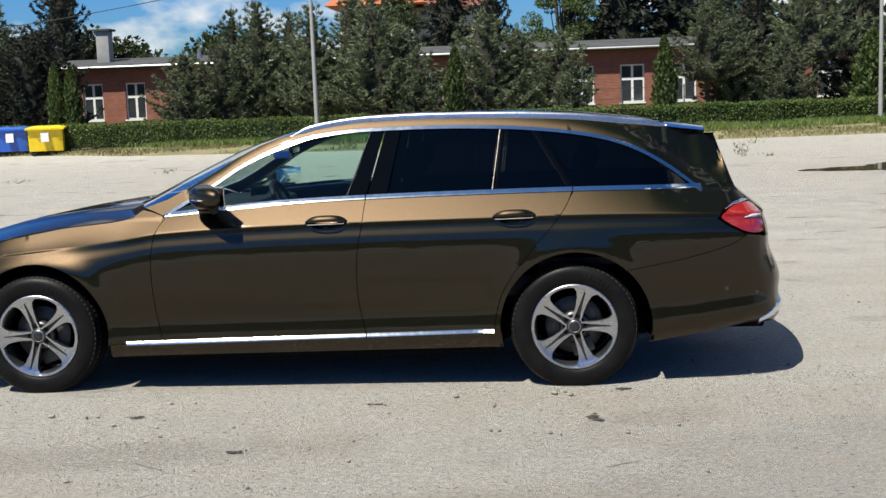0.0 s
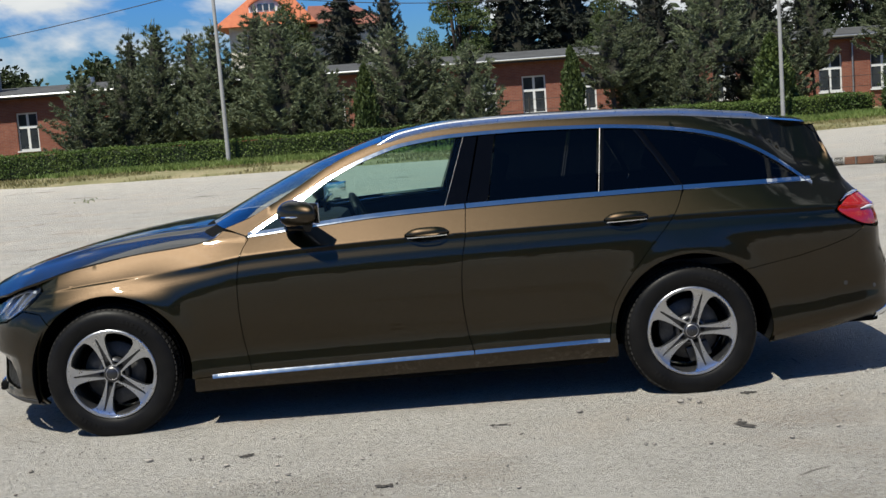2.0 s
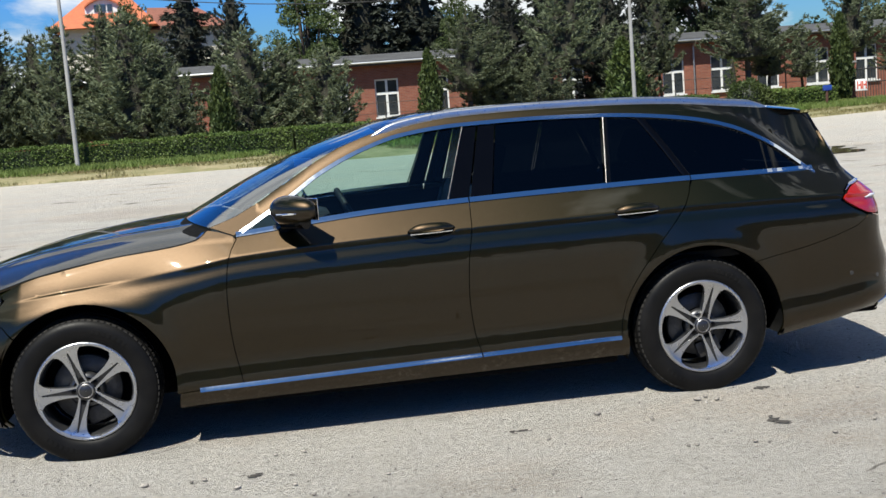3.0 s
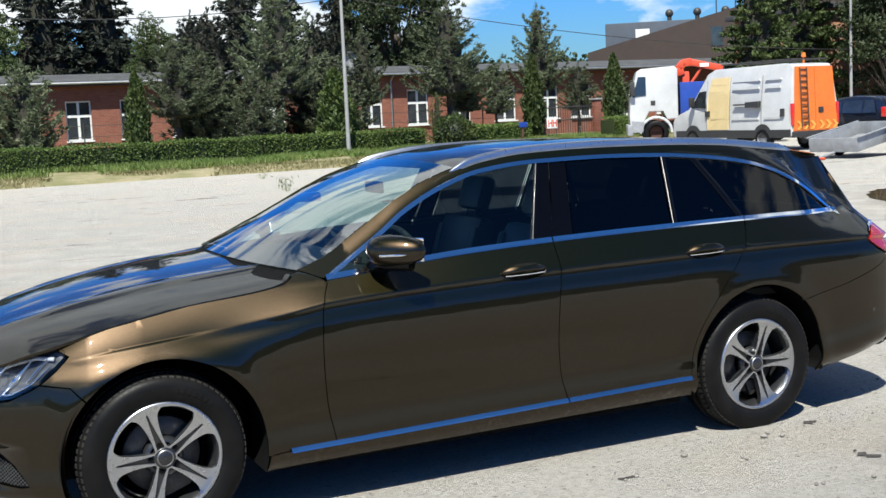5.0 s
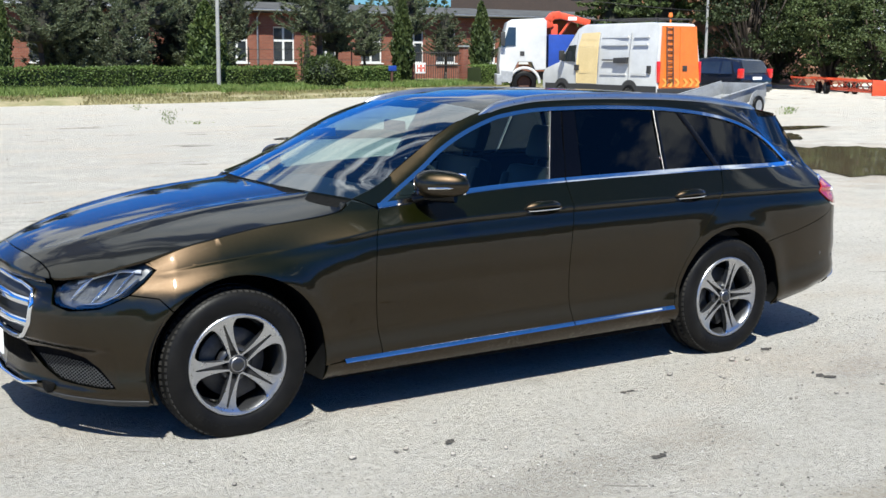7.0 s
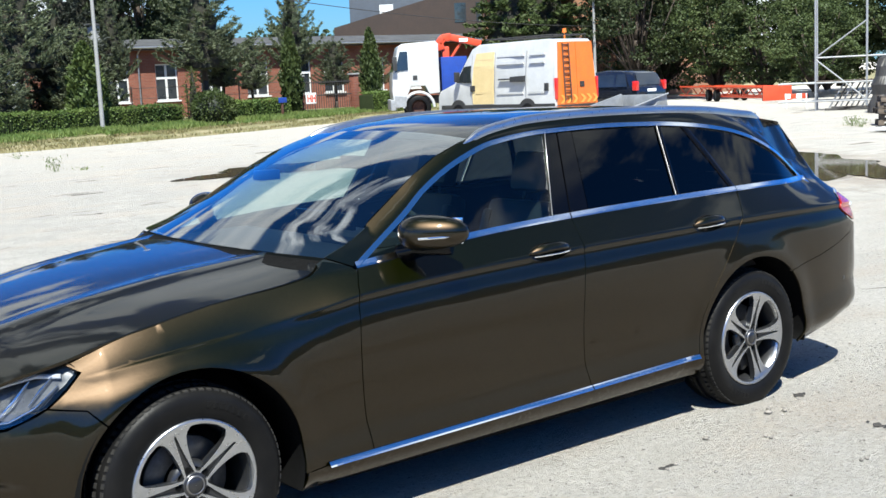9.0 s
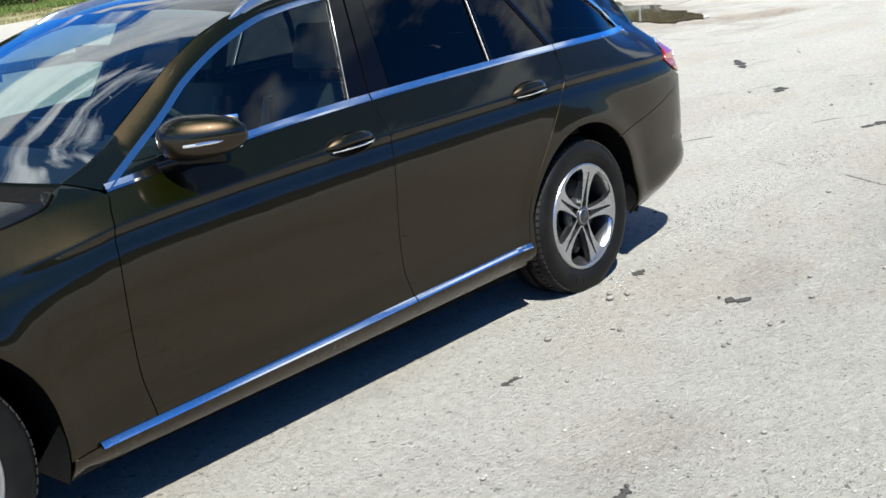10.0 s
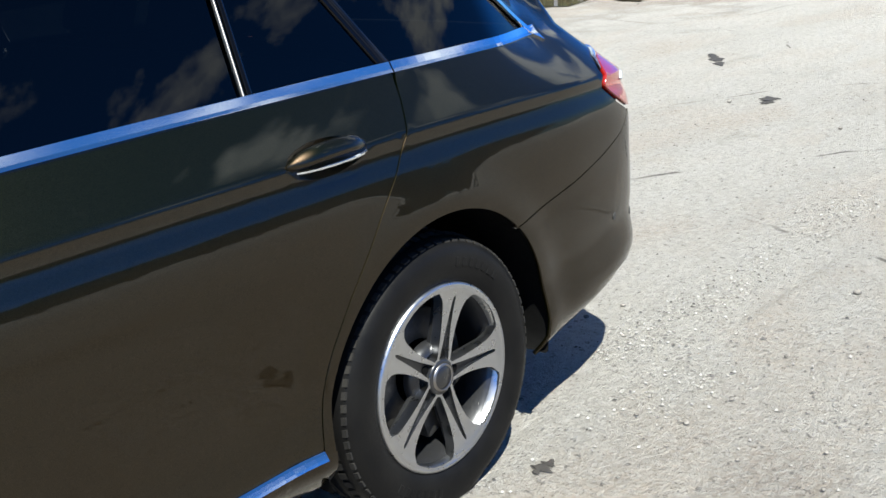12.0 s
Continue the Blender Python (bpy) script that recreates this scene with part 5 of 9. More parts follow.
def concrete(name):
    m, n, l, p = nodes_of(name)
    big, _ = noise_fac(n, l, 0.30, 6.0, 0.62, 0.40, 0.64)
    streak, _ = noise_fac(n, l, 1.0, 7.0, 0.66, 0.47, 0.66, stretch=(0.35, 1.6, 1.0))
    med, _ = noise_fac(n, l, 3.2, 8.0, 0.68, 0.42, 0.62)
    fine, hf = noise_fac(n, l, 26.0, 7.0, 0.72, 0.42, 0.62)
    grit, hg = noise_fac(n, l, 75.0, 5.0, 0.75, 0.575, 0.65)
    speck, _ = noise_fac(n, l, 30.0, 4.0, 0.62, 0.63, 0.66)
    pale, _ = noise_fac(n, l, 60.0, 3.0, 0.6, 0.60, 0.72)

    def scaled(f, k):
        mu = n.new("ShaderNodeMath")
        mu.operation = "MULTIPLY"
        mu.inputs[1].default_value = k
        l.new(f, mu.inputs[0])
        return mu.outputs[0]

    c = mix_col(n, l, big, (0.5288, 0.4992, 0.448), (0.444, 0.4184, 0.3736))
    c = mix_col(n, l, scaled(med, 0.6), c, (0.5104, 0.4888, 0.4512))
    c = mix_col(n, l, scaled(streak, 0.5), c, (0.384, 0.36, 0.32))
    # dried mud, worn tracks, damp ground, and the tone that dims the far yard
    co = n.new("ShaderNodeTexCoord")
    edge, _ = noise_fac(n, l, 1.6, 8.0, 0.68, 0.25, 0.75)
    for (cx, cy), (ra, rb), turn, colour, k in STAINS_AND_TONE:
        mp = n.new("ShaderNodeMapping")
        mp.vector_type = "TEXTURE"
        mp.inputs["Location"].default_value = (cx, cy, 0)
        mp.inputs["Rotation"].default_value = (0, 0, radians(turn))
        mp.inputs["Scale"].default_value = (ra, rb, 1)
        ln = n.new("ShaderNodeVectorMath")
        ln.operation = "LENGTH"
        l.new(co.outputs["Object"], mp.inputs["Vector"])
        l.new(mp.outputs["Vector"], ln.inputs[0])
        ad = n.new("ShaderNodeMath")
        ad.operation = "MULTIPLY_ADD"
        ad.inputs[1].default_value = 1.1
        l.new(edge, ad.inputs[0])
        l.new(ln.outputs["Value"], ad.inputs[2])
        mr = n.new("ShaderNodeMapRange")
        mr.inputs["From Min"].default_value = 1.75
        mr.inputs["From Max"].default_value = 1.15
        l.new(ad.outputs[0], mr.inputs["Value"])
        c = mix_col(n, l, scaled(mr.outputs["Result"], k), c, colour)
    # sandy, gravelly patches
    sand, _ = noise_fac(n, l, 0.75, 7.0, 0.68, 0.49, 0.62, stretch=(0.7, 1.3, 1.0))
    c = mix_col(n, l, scaled(sand, 0.5), c, (0.448, 0.364, 0.284))
    gravel, hv = noise_fac(n, l, 46.0, 3.0, 0.5, 0.40, 0.60)
    c = mix_col(n, l, scaled(gravel, 0.4), c, (0.56, 0.544, 0.504))
    c = mix_col(n, l, scaled(fine, 0.54), c, (0.336, 0.308, 0.268))
    c = mix_col(n, l, scaled(grit, 0.8), c, (0.152, 0.136, 0.116))
    c = mix_col(n, l, scaled(speck, 0.75), c, (0.096, 0.088, 0.08))
    c = mix_col(n, l, scaled(pale, 0.62), c, (0.5472, 0.5288, 0.492))
    # hairline cracks, broken up
    vo = n.new("ShaderNodeTexVoronoi")
    vo.feature = "DISTANCE_TO_EDGE"
    vo.inputs["Scale"].default_value = 0.34
    wob = n.new("ShaderNodeMix")
    wob.data_type = "VECTOR"
    wob.inputs["Factor"].default_value = 0.10
    wn_ = n.new("ShaderNodeTexNoise")
    wn_.inputs["Scale"].default_value = 2.2
    wn_.inputs["Detail"].default_value = 6.0
    l.new(co.outputs["Object"], wn_.inputs["Vector"])
    l.new(co.outputs["Object"], wob.inputs[4])
    l.new(wn_.outputs["Color"], wob.inputs[5])
    l.new(wob.outputs[1], vo.inputs["Vector"])
    cr = n.new("ShaderNodeMapRange")
    cr.inputs["From Min"].default_value = 0.0026
    cr.inputs["From Max"].default_value = 0.0012
    l.new(vo.outputs["Distance"], cr.inputs["Value"])
    # long worn joints lying across the yard
    _, run = noise_fac(n, l, 0.55, 3.0, 0.5, 0.4, 0.6, stretch=(0.16, 1.0, 1.0))
    ab = n.new("ShaderNodeMath")
    ab.operation = "SUBTRACT"
    ab.inputs[1].default_value = 0.5
    l.new(run, ab.inputs[0])
    ab2 = n.new("ShaderNodeMath")
    ab2.operation = "ABSOLUTE"
    l.new(ab.outputs[0], ab2.inputs[0])
    jr = n.new("ShaderNodeMapRange")
    jr.inputs["From Min"].default_value = 0.0110
    jr.inputs["From Max"].default_value = 0.003
    l.new(ab2.outputs[0], jr.inputs["Value"])
    jg, _ = noise_fac(n, l, 0.9, 5.0, 0.65, 0.53, 0.60)
    jm = n.new("ShaderNodeMath")
    jm.operation = "MULTIPLY"
    l.new(jr.outputs["Result"], jm.inputs[0])
    l.new(jg, jm.inputs[1])
    sx = n.new("ShaderNodeSeparateXYZ")
    l.new(co.outputs["Object"], sx.inputs[0])
    old = n.new("ShaderNodeMapRange")
    old.inputs["From Min"].default_value = 4.0
    old.inputs["From Max"].default_value = 8.0
    old.inputs["To Min"].default_value = 0.2
    old.inputs["To Max"].default_value = 1.0
    l.new(sx.outputs["Y"], old.inputs["Value"])
    jo = n.new("ShaderNodeMath")
    jo.operation = "MULTIPLY"
    l.new(jm.outputs[0], jo.inputs[0])
    l.new(old.outputs["Result"], jo.inputs[1])
    c = mix_col(n, l, jo.outputs[0], c, (0.112, 0.1, 0.08))
    gate_, _ = noise_fac(n, l, 1.4, 4.0, 0.6, 0.54, 0.62)
    both = n.new("ShaderNodeMath")
    both.operation = "MULTIPLY"
    l.new(cr.outputs["Result"], both.inputs[0])
    l.new(gate_, both.inputs[1])
    c = mix_col(n, l, scaled(both.outputs[0], 0.8), c, (0.08, 0.072, 0.06))
    l.new(c, p.inputs["Base Color"])
    p.inputs["Roughness"].default_value = 0.92
    p.inputs["Specular IOR Level"].default_value = 0.2
    ad = n.new("ShaderNodeMath")
    ad.operation = "ADD"
    l.new(hf, ad.inputs[0])
    l.new(hg, ad.inputs[1])
    l.new(bump_of(n, l, ad.outputs[0], 1.0, 0.034), p.inputs["Normal"])
    return m


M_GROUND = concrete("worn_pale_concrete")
g = 4000.0
xs = np.concatenate([[-g, -400, -120, -60, -30], np.arange(-12, 12.01, 0.25), [16, 24, 40, 80, 200, 600, g]])
ys = np.concatenate([[-g, -300, -80, -30, -14], np.arange(-7, 12.01, 0.25), [16, 22, 32, 50, 100, 300, 1000, g]])
gx, gy = np.meshgrid(xs, ys, indexing="ij")
gz = np.zeros_like(gx)
for i in range(len(xs)):
    for j in range(len(ys)):
        if abs(gx[i, j]) < 11 and -6.5 < gy[i, j] < 11:
            gz[i, j] = 0.004 * noise.noise((gx[i, j] * 1.3, gy[i, j] * 1.3, 0.3)) - 0.003
nx_, ny_ = gx.shape
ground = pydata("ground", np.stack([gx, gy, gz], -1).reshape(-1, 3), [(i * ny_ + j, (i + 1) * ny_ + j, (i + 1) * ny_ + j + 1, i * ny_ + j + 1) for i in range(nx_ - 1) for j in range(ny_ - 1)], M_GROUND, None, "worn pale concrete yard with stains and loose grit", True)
tagged(ground, category="ground", kind="structure")


def blob(name, cx, cy, ra, rb, turn, z, material, label, category, seed=0, kind="structure", rough=0.28, n_b=72):
    """A flat irregular patch lying on the ground."""
    vs = [(cx, cy, z)]
    for i in range(n_b):
        a = 2 * math.pi * i / n_b
        r = 1 + rough * (noise.noise((math.cos(a) * 1.3 + seed, math.sin(a) * 1.3, seed)) + 0.5 * noise.noise((math.cos(a) * 4 + seed, math.sin(a) * 4, 3)) + 0.25 * noise.noise((math.cos(a) * 11, math.sin(a) * 11, seed)))
        x, y = ra * r * math.cos(a), rb * r * math.sin(a)
        t = radians(turn)
        vs.append((cx + x * math.cos(t) - y * math.sin(t), cy + x * math.sin(t) + y * math.cos(t), z))
    ob = pydata(name, vs, [(0, 1 + i, 1 + (i + 1) % n_b) for i in range(n_b)], material, None, label)
    return tagged(ob, category=category, kind=kind)


def puddle_water(name):
    m, n, l, p = nodes_of(name)
    f, h = noise_fac(n, l, 3.0, 5.0, 0.6)
    l.new(mix_col(n, l, f, (0.085, 0.065, 0.04), (0.05, 0.042, 0.03)), p.inputs["Base Color"])
    p.inputs["Roughness"].default_value = 0.03
    p.inputs["IOR"].default_value = 1.33
    f2, h2 = noise_fac(n, l, 9.0, 2.0, 0.5)
    l.new(bump_of(n, l, h2, 0.05, 0.004), p.inputs["Normal"])
    return m


M_PUDDLE = puddle_water("muddy_puddle_water")
for i, (cx, cy, ra, rb, turn) in enumerate(((11.6, 8.6, 3.0, 1.45, 49), (10.9, 6.4, 1.3, 0.5, 55), (7.7, 17.2, 2.7, 1.15, 14), (17.2, 14.8, 1.15, 0.45, 5), (14.5, 12.6, 0.9, 0.3, 40))):
    blob("water", cx, cy, ra, rb, turn, 0.006 + 0.004 * i, M_PUDDLE, "shallow brown puddle lying on the concrete", "puddle", 3.1 * i, rough=0.42)

# crumbs of tar and leaf litter, loose pebbles
M_TAR = surface("dark_tar_crumb", (0.022, 0.02, 0.018), (0.045, 0.04, 0.035), 0.8, 0.0, 20.0, 90.0, 0.004)
M_PEBBLE = surface("pale_pebble", (0.272, 0.252, 0.224), (0.2, 0.184, 0.164), 0.9, 0.0, 20.0, 90.0, 0.004, per_object=0.45)


def tar_patch(cx, cy, ra, rb, turn, bend, seed):
    """A flat, ragged lick of tar along a bent line, broken where it has worn through."""
    k, bm = 40, bmesh.new()
    rows_ = []
    for i in range(k + 1):
        t = -1 + 2 * i / k
        w = rb * math.sqrt(max(0.0, 1 - t * t)) * (0.62 + 1.5 * noise.noise((t * 2.2, seed, 0)) + 0.7 * noise.noise((t * 9, seed, 3)))
        mid = bend * rb * (t * t - 0.4) + 0.35 * rb * noise.noise((t * 4, seed, 7))
        x = ra * t
        rows_.append(None if w < 0.06 * rb else [bm.verts.new((x, mid + o, z)) for o, z in ((-w * 1.1, 0.0), (-w * (0.8 + 0.3 * noise.noise((t * 13, seed, 1))), 0.0035), (w * (0.8 + 0.3 * noise.noise((t * 13, seed, 2))), 0.0035), (w * 1.1, 0.0))])
    for p_, q_ in zip(rows_, rows_[1:]):
        if p_ and q_:
            for j in range(3):
                bm.faces.new((p_[j], q_[j], q_[j + 1], p_[j + 1]))
    bmesh.ops.transform(bm, matrix=Matrix.Translation((cx, cy, 0.001)) @ Matrix.Rotation(radians(turn), 4, "Z"), verts=bm.verts)
    tagged(part("tar_crumb", bm, M_TAR), "flat dark crumb of tar on the concrete", "debris", "dark crumbs on the ground")


for i, (cx, cy, ra, rb, turn, bend) in enumerate((
        (0.077, -0.637, 0.072, 0.026, 105, -1.3), (-1.535, -1.153, 0.050, 0.022, 8, 0.5), (0.245, -0.085, 0.045, 0.020, 0, 0), (4.92, 1.53, 0.13, 0.05, 20, 0.4), (6.3, 2.6, 0.34, 0.045, 34, 0.3),
        (-1.02, -0.35, 0.05, 0.014, 0, 0), (-2.2, -0.55, 0.04, 0.015, 30, 0), (3.4, -1.9, 0.06, 0.02, 50, 0.6), (3.72, 0.19, 0.24, 0.034, -16, 0.5), (4.76, 0.06, 0.12, 0.03, -25, -0.5), (3.95, -0.43, 0.12, 0.016, -52, 0.4))):
    tar_patch(cx, cy, ra, rb, turn, bend, 3.7 * i + 0.5)
peb = []
prng = np.random.default_rng(3)
me_p = []
for k in range(6):
    bm = bmesh.new()
    bmesh.ops.create_icosphere(bm, subdivisions=2, radius=1.0)
    for v in bm.verts:
        v.co *= 1 + 0.35 * noise.noise(v.co * 1.4 + Vector((k * 7.7, 0, 0)))
        v.co.z *= 0.65
    me = bpy.data.meshes.new("pebble")
    bm.to_mesh(me)
    bm.free()
    me.materials.append(M_PEBBLE)
    me.shade_smooth()
    me_p.append(me)
for i in range(140):
    if i < 60:
        x, y = prng.uniform(-3.2, 2.6), -0.25 - abs(prng.normal(0, 0.8))
    elif i < 100:
        x, y = prng.uniform(0.3, 7.0), prng.uniform(-2.2, 3.0)
    else:
        x, y = prng.uniform(-5, 5), prng.uniform(-3.5, -0.4)
    r = float(prng.choice([0.006, 0.008, 0.010, 0.014], p=[0.4, 0.3, 0.2, 0.1]))
    ob = new("pebble", me_p[i % 6])
    ob.matrix_world = Matrix.LocRotScale((x, y, r * 0.4), Euler((0, 0, prng.uniform(0, 6))), (r * prng.uniform(0.8, 1.5), r, r))
    tagged(ob, "small pale pebble lying on the concrete", "pebble", "pebbles on the ground")
for i, (x, y, r) in enumerate(((-0.113, -0.168, 0.016), (-0.03, -0.20, 0.012), (-0.06, -0.13, 0.010), (-0.62, -0.22, 0.014))):
    ob = new("pebble", me_p[i % 6])
    ob.matrix_world = Matrix.LocRotScale((x, y, r * 0.4), Euler((0, 0, i)), (r * 1.2, r, r))
    tagged(ob, "pale pebble lying beside the tyre", "pebble", "pebbles on the ground")


# loose grit, thickest along the worn slab joint and in swept clumps
def grit_stone(name):
    m, n, l, p = nodes_of(name)
    geo = n.new("ShaderNodeNewGeometry")
    rp = n.new("ShaderNodeValToRGB")
    el = rp.color_ramp.elements
    el[0].position, el[0].color = 0.0, (0.056, 0.052, 0.048, 1)
    el[1].position, el[1].color = 1.0, (0.376, 0.364, 0.344, 1)
    mid = el.new(0.40)
    mid.color = (0.176, 0.164, 0.148, 1)
    mid = el.new(0.60)
    mid.color = (0.32, 0.304, 0.28, 1)
    l.new(geo.outputs["Random Per Island"], rp.inputs["Fac"])
    l.new(rp.outputs["Color"], p.inputs["Base Color"])
    p.inputs["Roughness"].default_value = 0.9
    return m


M_GRIT = grit_stone("loose_grit")
grng = np.random.default_rng(11)
spots = []
while len(spots) < 14000:
    kind_ = grng.random()
    if kind_ < 0.52:
        x, y = grng.uniform(-4.5, 7.5), grng.uniform(-3.2, 3.2)
    elif kind_ < 0.74:
        x = grng.uniform(0.9, 6.0)
        y = 0.20 - 0.045 * (x - 0.9) + 0.05 * math.sin(x * 3.1) + grng.normal(0, 0.075)
    else:
        c_ = int(grng.integers(0, 26))
        x = -3.6 + 7.9 * ((c_ * 0.618) % 1.0) + grng.normal(0, 0.26)
        y = -2.3 + 2.6 * ((c_ * 0.755) % 1.0) + grng.normal(0, 0.09) + 0.2 * math.sin(x)
    if noise.noise((x * 1.7, y * 2.6, 4.0)) < grng.uniform(-0.5, 0.3) or (y > 0.02 and x < 0.9):
        continue
    spots.append((x, y))
gv, gf = [], []
for x, y in spots:
    r = 0.0020 + 0.0060 * grng.random() ** 4
    a, sq = grng.uniform(0, 6.28), grng.uniform(0.6, 1.0)
    ca, sa = math.cos(a), math.sin(a)
    b = len(gv)
    for ux, uy, uz in ((1, 0, 0.1), (0.1, sq, 0), (-1, 0.1, 0.1), (0, -sq, 0), (0.1, 0.1, 0.7)):
        gv.append((x + r * (ux * ca - uy * sa), y + r * (ux * sa + uy * ca), r * uz))
    gf += [(b, b + 1, b + 4), (b + 1, b + 2, b + 4), (b + 2, b + 3, b + 4), (b + 3, b, b + 4)]
grit_ = pydata("grit", gv, gf, M_GRIT)
tagged(grit_, "loose pale and dark grit on the worn concrete", "grit", kind="stuff")

# ---- plants ----
def leaf_material(name, base, alt, tip, rough=0.6):
    m, n, l, p = nodes_of(name)
    geo = n.new("ShaderNodeNewGeometry")
    oi = n.new("ShaderNodeObjectInfo")
    f, _ = noise_fac(n, l, 0.9, 4.0, 0.6, 0.35, 0.65)
    c = mix_col(n, l, geo.outputs["Random Per Island"], base, alt)
    k = n.new("ShaderNodeMath")
    k.operation = "MULTIPLY"
    k.inputs[1].default_value = 0.55
    l.new(f, k.inputs[0])
    c = mix_col(n, l, k.outputs[0], c, tip)
    hs = n.new("ShaderNodeHueSaturation")
    mr = n.new("ShaderNodeMapRange")
    mr.inputs["To Min"].default_value = 0.8
    mr.inputs["To Max"].default_value = 1.25
    l.new(oi.outputs["Random"], mr.inputs["Value"])
    l.new(mr.outputs["Result"], hs.inputs["Value"])
    l.new(c, hs.inputs["Color"])
    n.remove(p)
    d = n.new("ShaderNodeBsdfDiffuse")
    t = n.new("ShaderNodeBsdfTranslucent")
    g = n.new("ShaderNodeBsdfGlossy")
    g.inputs["Roughness"].default_value = 0.6
    mx = n.new("ShaderNodeMixShader")
    mx.inputs["Fac"].default_value = 0.22
    m2 = n.new("ShaderNodeMixShader")
    m2.inputs["Fac"].default_value = 0.022
    for q in (d, t):
        l.new(hs.outputs["Color"], q.inputs["Color"])
    l.new(d.outputs["BSDF"], mx.inputs[1])
    l.new(t.outputs["BSDF"], mx.inputs[2])
    l.new(mx.outputs["Shader"], m2.inputs[1])
    l.new(g.outputs["BSDF"], m2.inputs[2])
    l.new(m2.outputs["Shader"], n["Material Output"].inputs["Surface"])
    return m


M_PINE = leaf_material("pine_needles", (0.04, 0.0544, 0.0272), (0.0896, 0.1104, 0.06), (0.164, 0.184, 0.1056))
M_SPRUCE = leaf_material("spruce_needles", (0.0131, 0.0171, 0.0125), (0.0262, 0.0321, 0.0236), (0.0407, 0.0472, 0.0341))
M_THUJA = leaf_material("thuja_scales", (0.0304, 0.0496, 0.0144), (0.0496, 0.076, 0.0208), (0.088, 0.112, 0.028))
M_LEAF = leaf_material("broad_leaves", (0.0288, 0.044, 0.0144), (0.052, 0.076, 0.024), (0.088, 0.112, 0.036))
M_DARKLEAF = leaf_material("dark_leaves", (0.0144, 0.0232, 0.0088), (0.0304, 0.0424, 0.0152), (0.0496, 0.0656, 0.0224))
M_HEDGE = leaf_material("hedge_leaves", (0.0416, 0.0768, 0.016), (0.08, 0.132, 0.0288), (0.144, 0.192, 0.044))
M_GRASS = leaf_material("grass_blades", (0.06, 0.104, 0.0208), (0.104, 0.16, 0.036), (0.176, 0.2, 0.064))
M_BARK = surface("rough_bark", (0.068, 0.0496, 0.036), (0.036, 0.0272, 0.0208), 0.9, 0.0, 5.0, 40.0, 0.02)
M_CROWN_SHADE = surface("crown_core_shade", (0.016, 0.018, 0.010), (0.028, 0.024, 0.015), 0.95, 0.0, 3.0, 30.0, 0.05)
rng = np.random.default_rng(7)


def cards(c, long, wide, axis=None, spread=1.0):
    """Small leaf faces at the points c, random or leaning along axis: verts and faces."""
    n = len(c)
    a = rng.normal(size=(n, 3))
    if axis is not None:
        a = a * spread + axis
    a /= np.linalg.norm(a, axis=1, keepdims=True)
    b = np.cross(a, rng.normal(size=(n, 3)))
    b /= np.linalg.norm(b, axis=1, keepdims=True)
    s = rng.uniform(0.65, 1.3, (n, 1))
    a, b = a * long * s, b * wide * s
    v = np.stack([c - a * 0.5, c + b * 0.5 + a * 0.05, c + a * 0.6, c - b * 0.5 + a * 0.05], 1).reshape(-1, 3)
    f = np.arange(4 * n).reshape(-1, 4)
    return v, f


def mesh_of(name, v, f, material):
    me = bpy.data.meshes.new(name)
    me.vertices.add(len(v))
    me.vertices.foreach_set("co", np.asarray(v, np.float32).ravel())
    k = f.shape[1]
    me.loops.add(f.size)
    me.loops.foreach_set("vertex_index", f.astype(np.int32).ravel())
    me.polygons.add(len(f))
    me.polygons.foreach_set("loop_start", np.arange(0, f.size, k, dtype=np.int32))
    me.materials.append(material)
    me.update(calc_edges=True)
    return me


def trunk_mesh(h, r, limbs, lean=0.0):
    bm = bmesh.new()
    n = 7
    pts = [Vector((lean * h * (i / n) ** 2 + 0.05 * math.sin(i * 1.7), 0.05 * math.cos(i * 2.3), h * i / n)) for i in range(n + 1)]
    for i in range(n):
        add_tube(bm, pts[i], pts[i + 1], r * (1 - i / n) ** 0.8 + 0.012, r * (1 - (i + 1) / n) ** 0.8 + 0.012, 9)
    for a, b, q in limbs:
        add_tube(bm, a, b, q, q * 0.3, 6)
    for f in bm.faces:
        f.smooth = True
    me = bpy.data.meshes.new("trunk")
    bm.to_mesh(me)
    bm.free()
    me.materials.append(M_BARK)
    return me


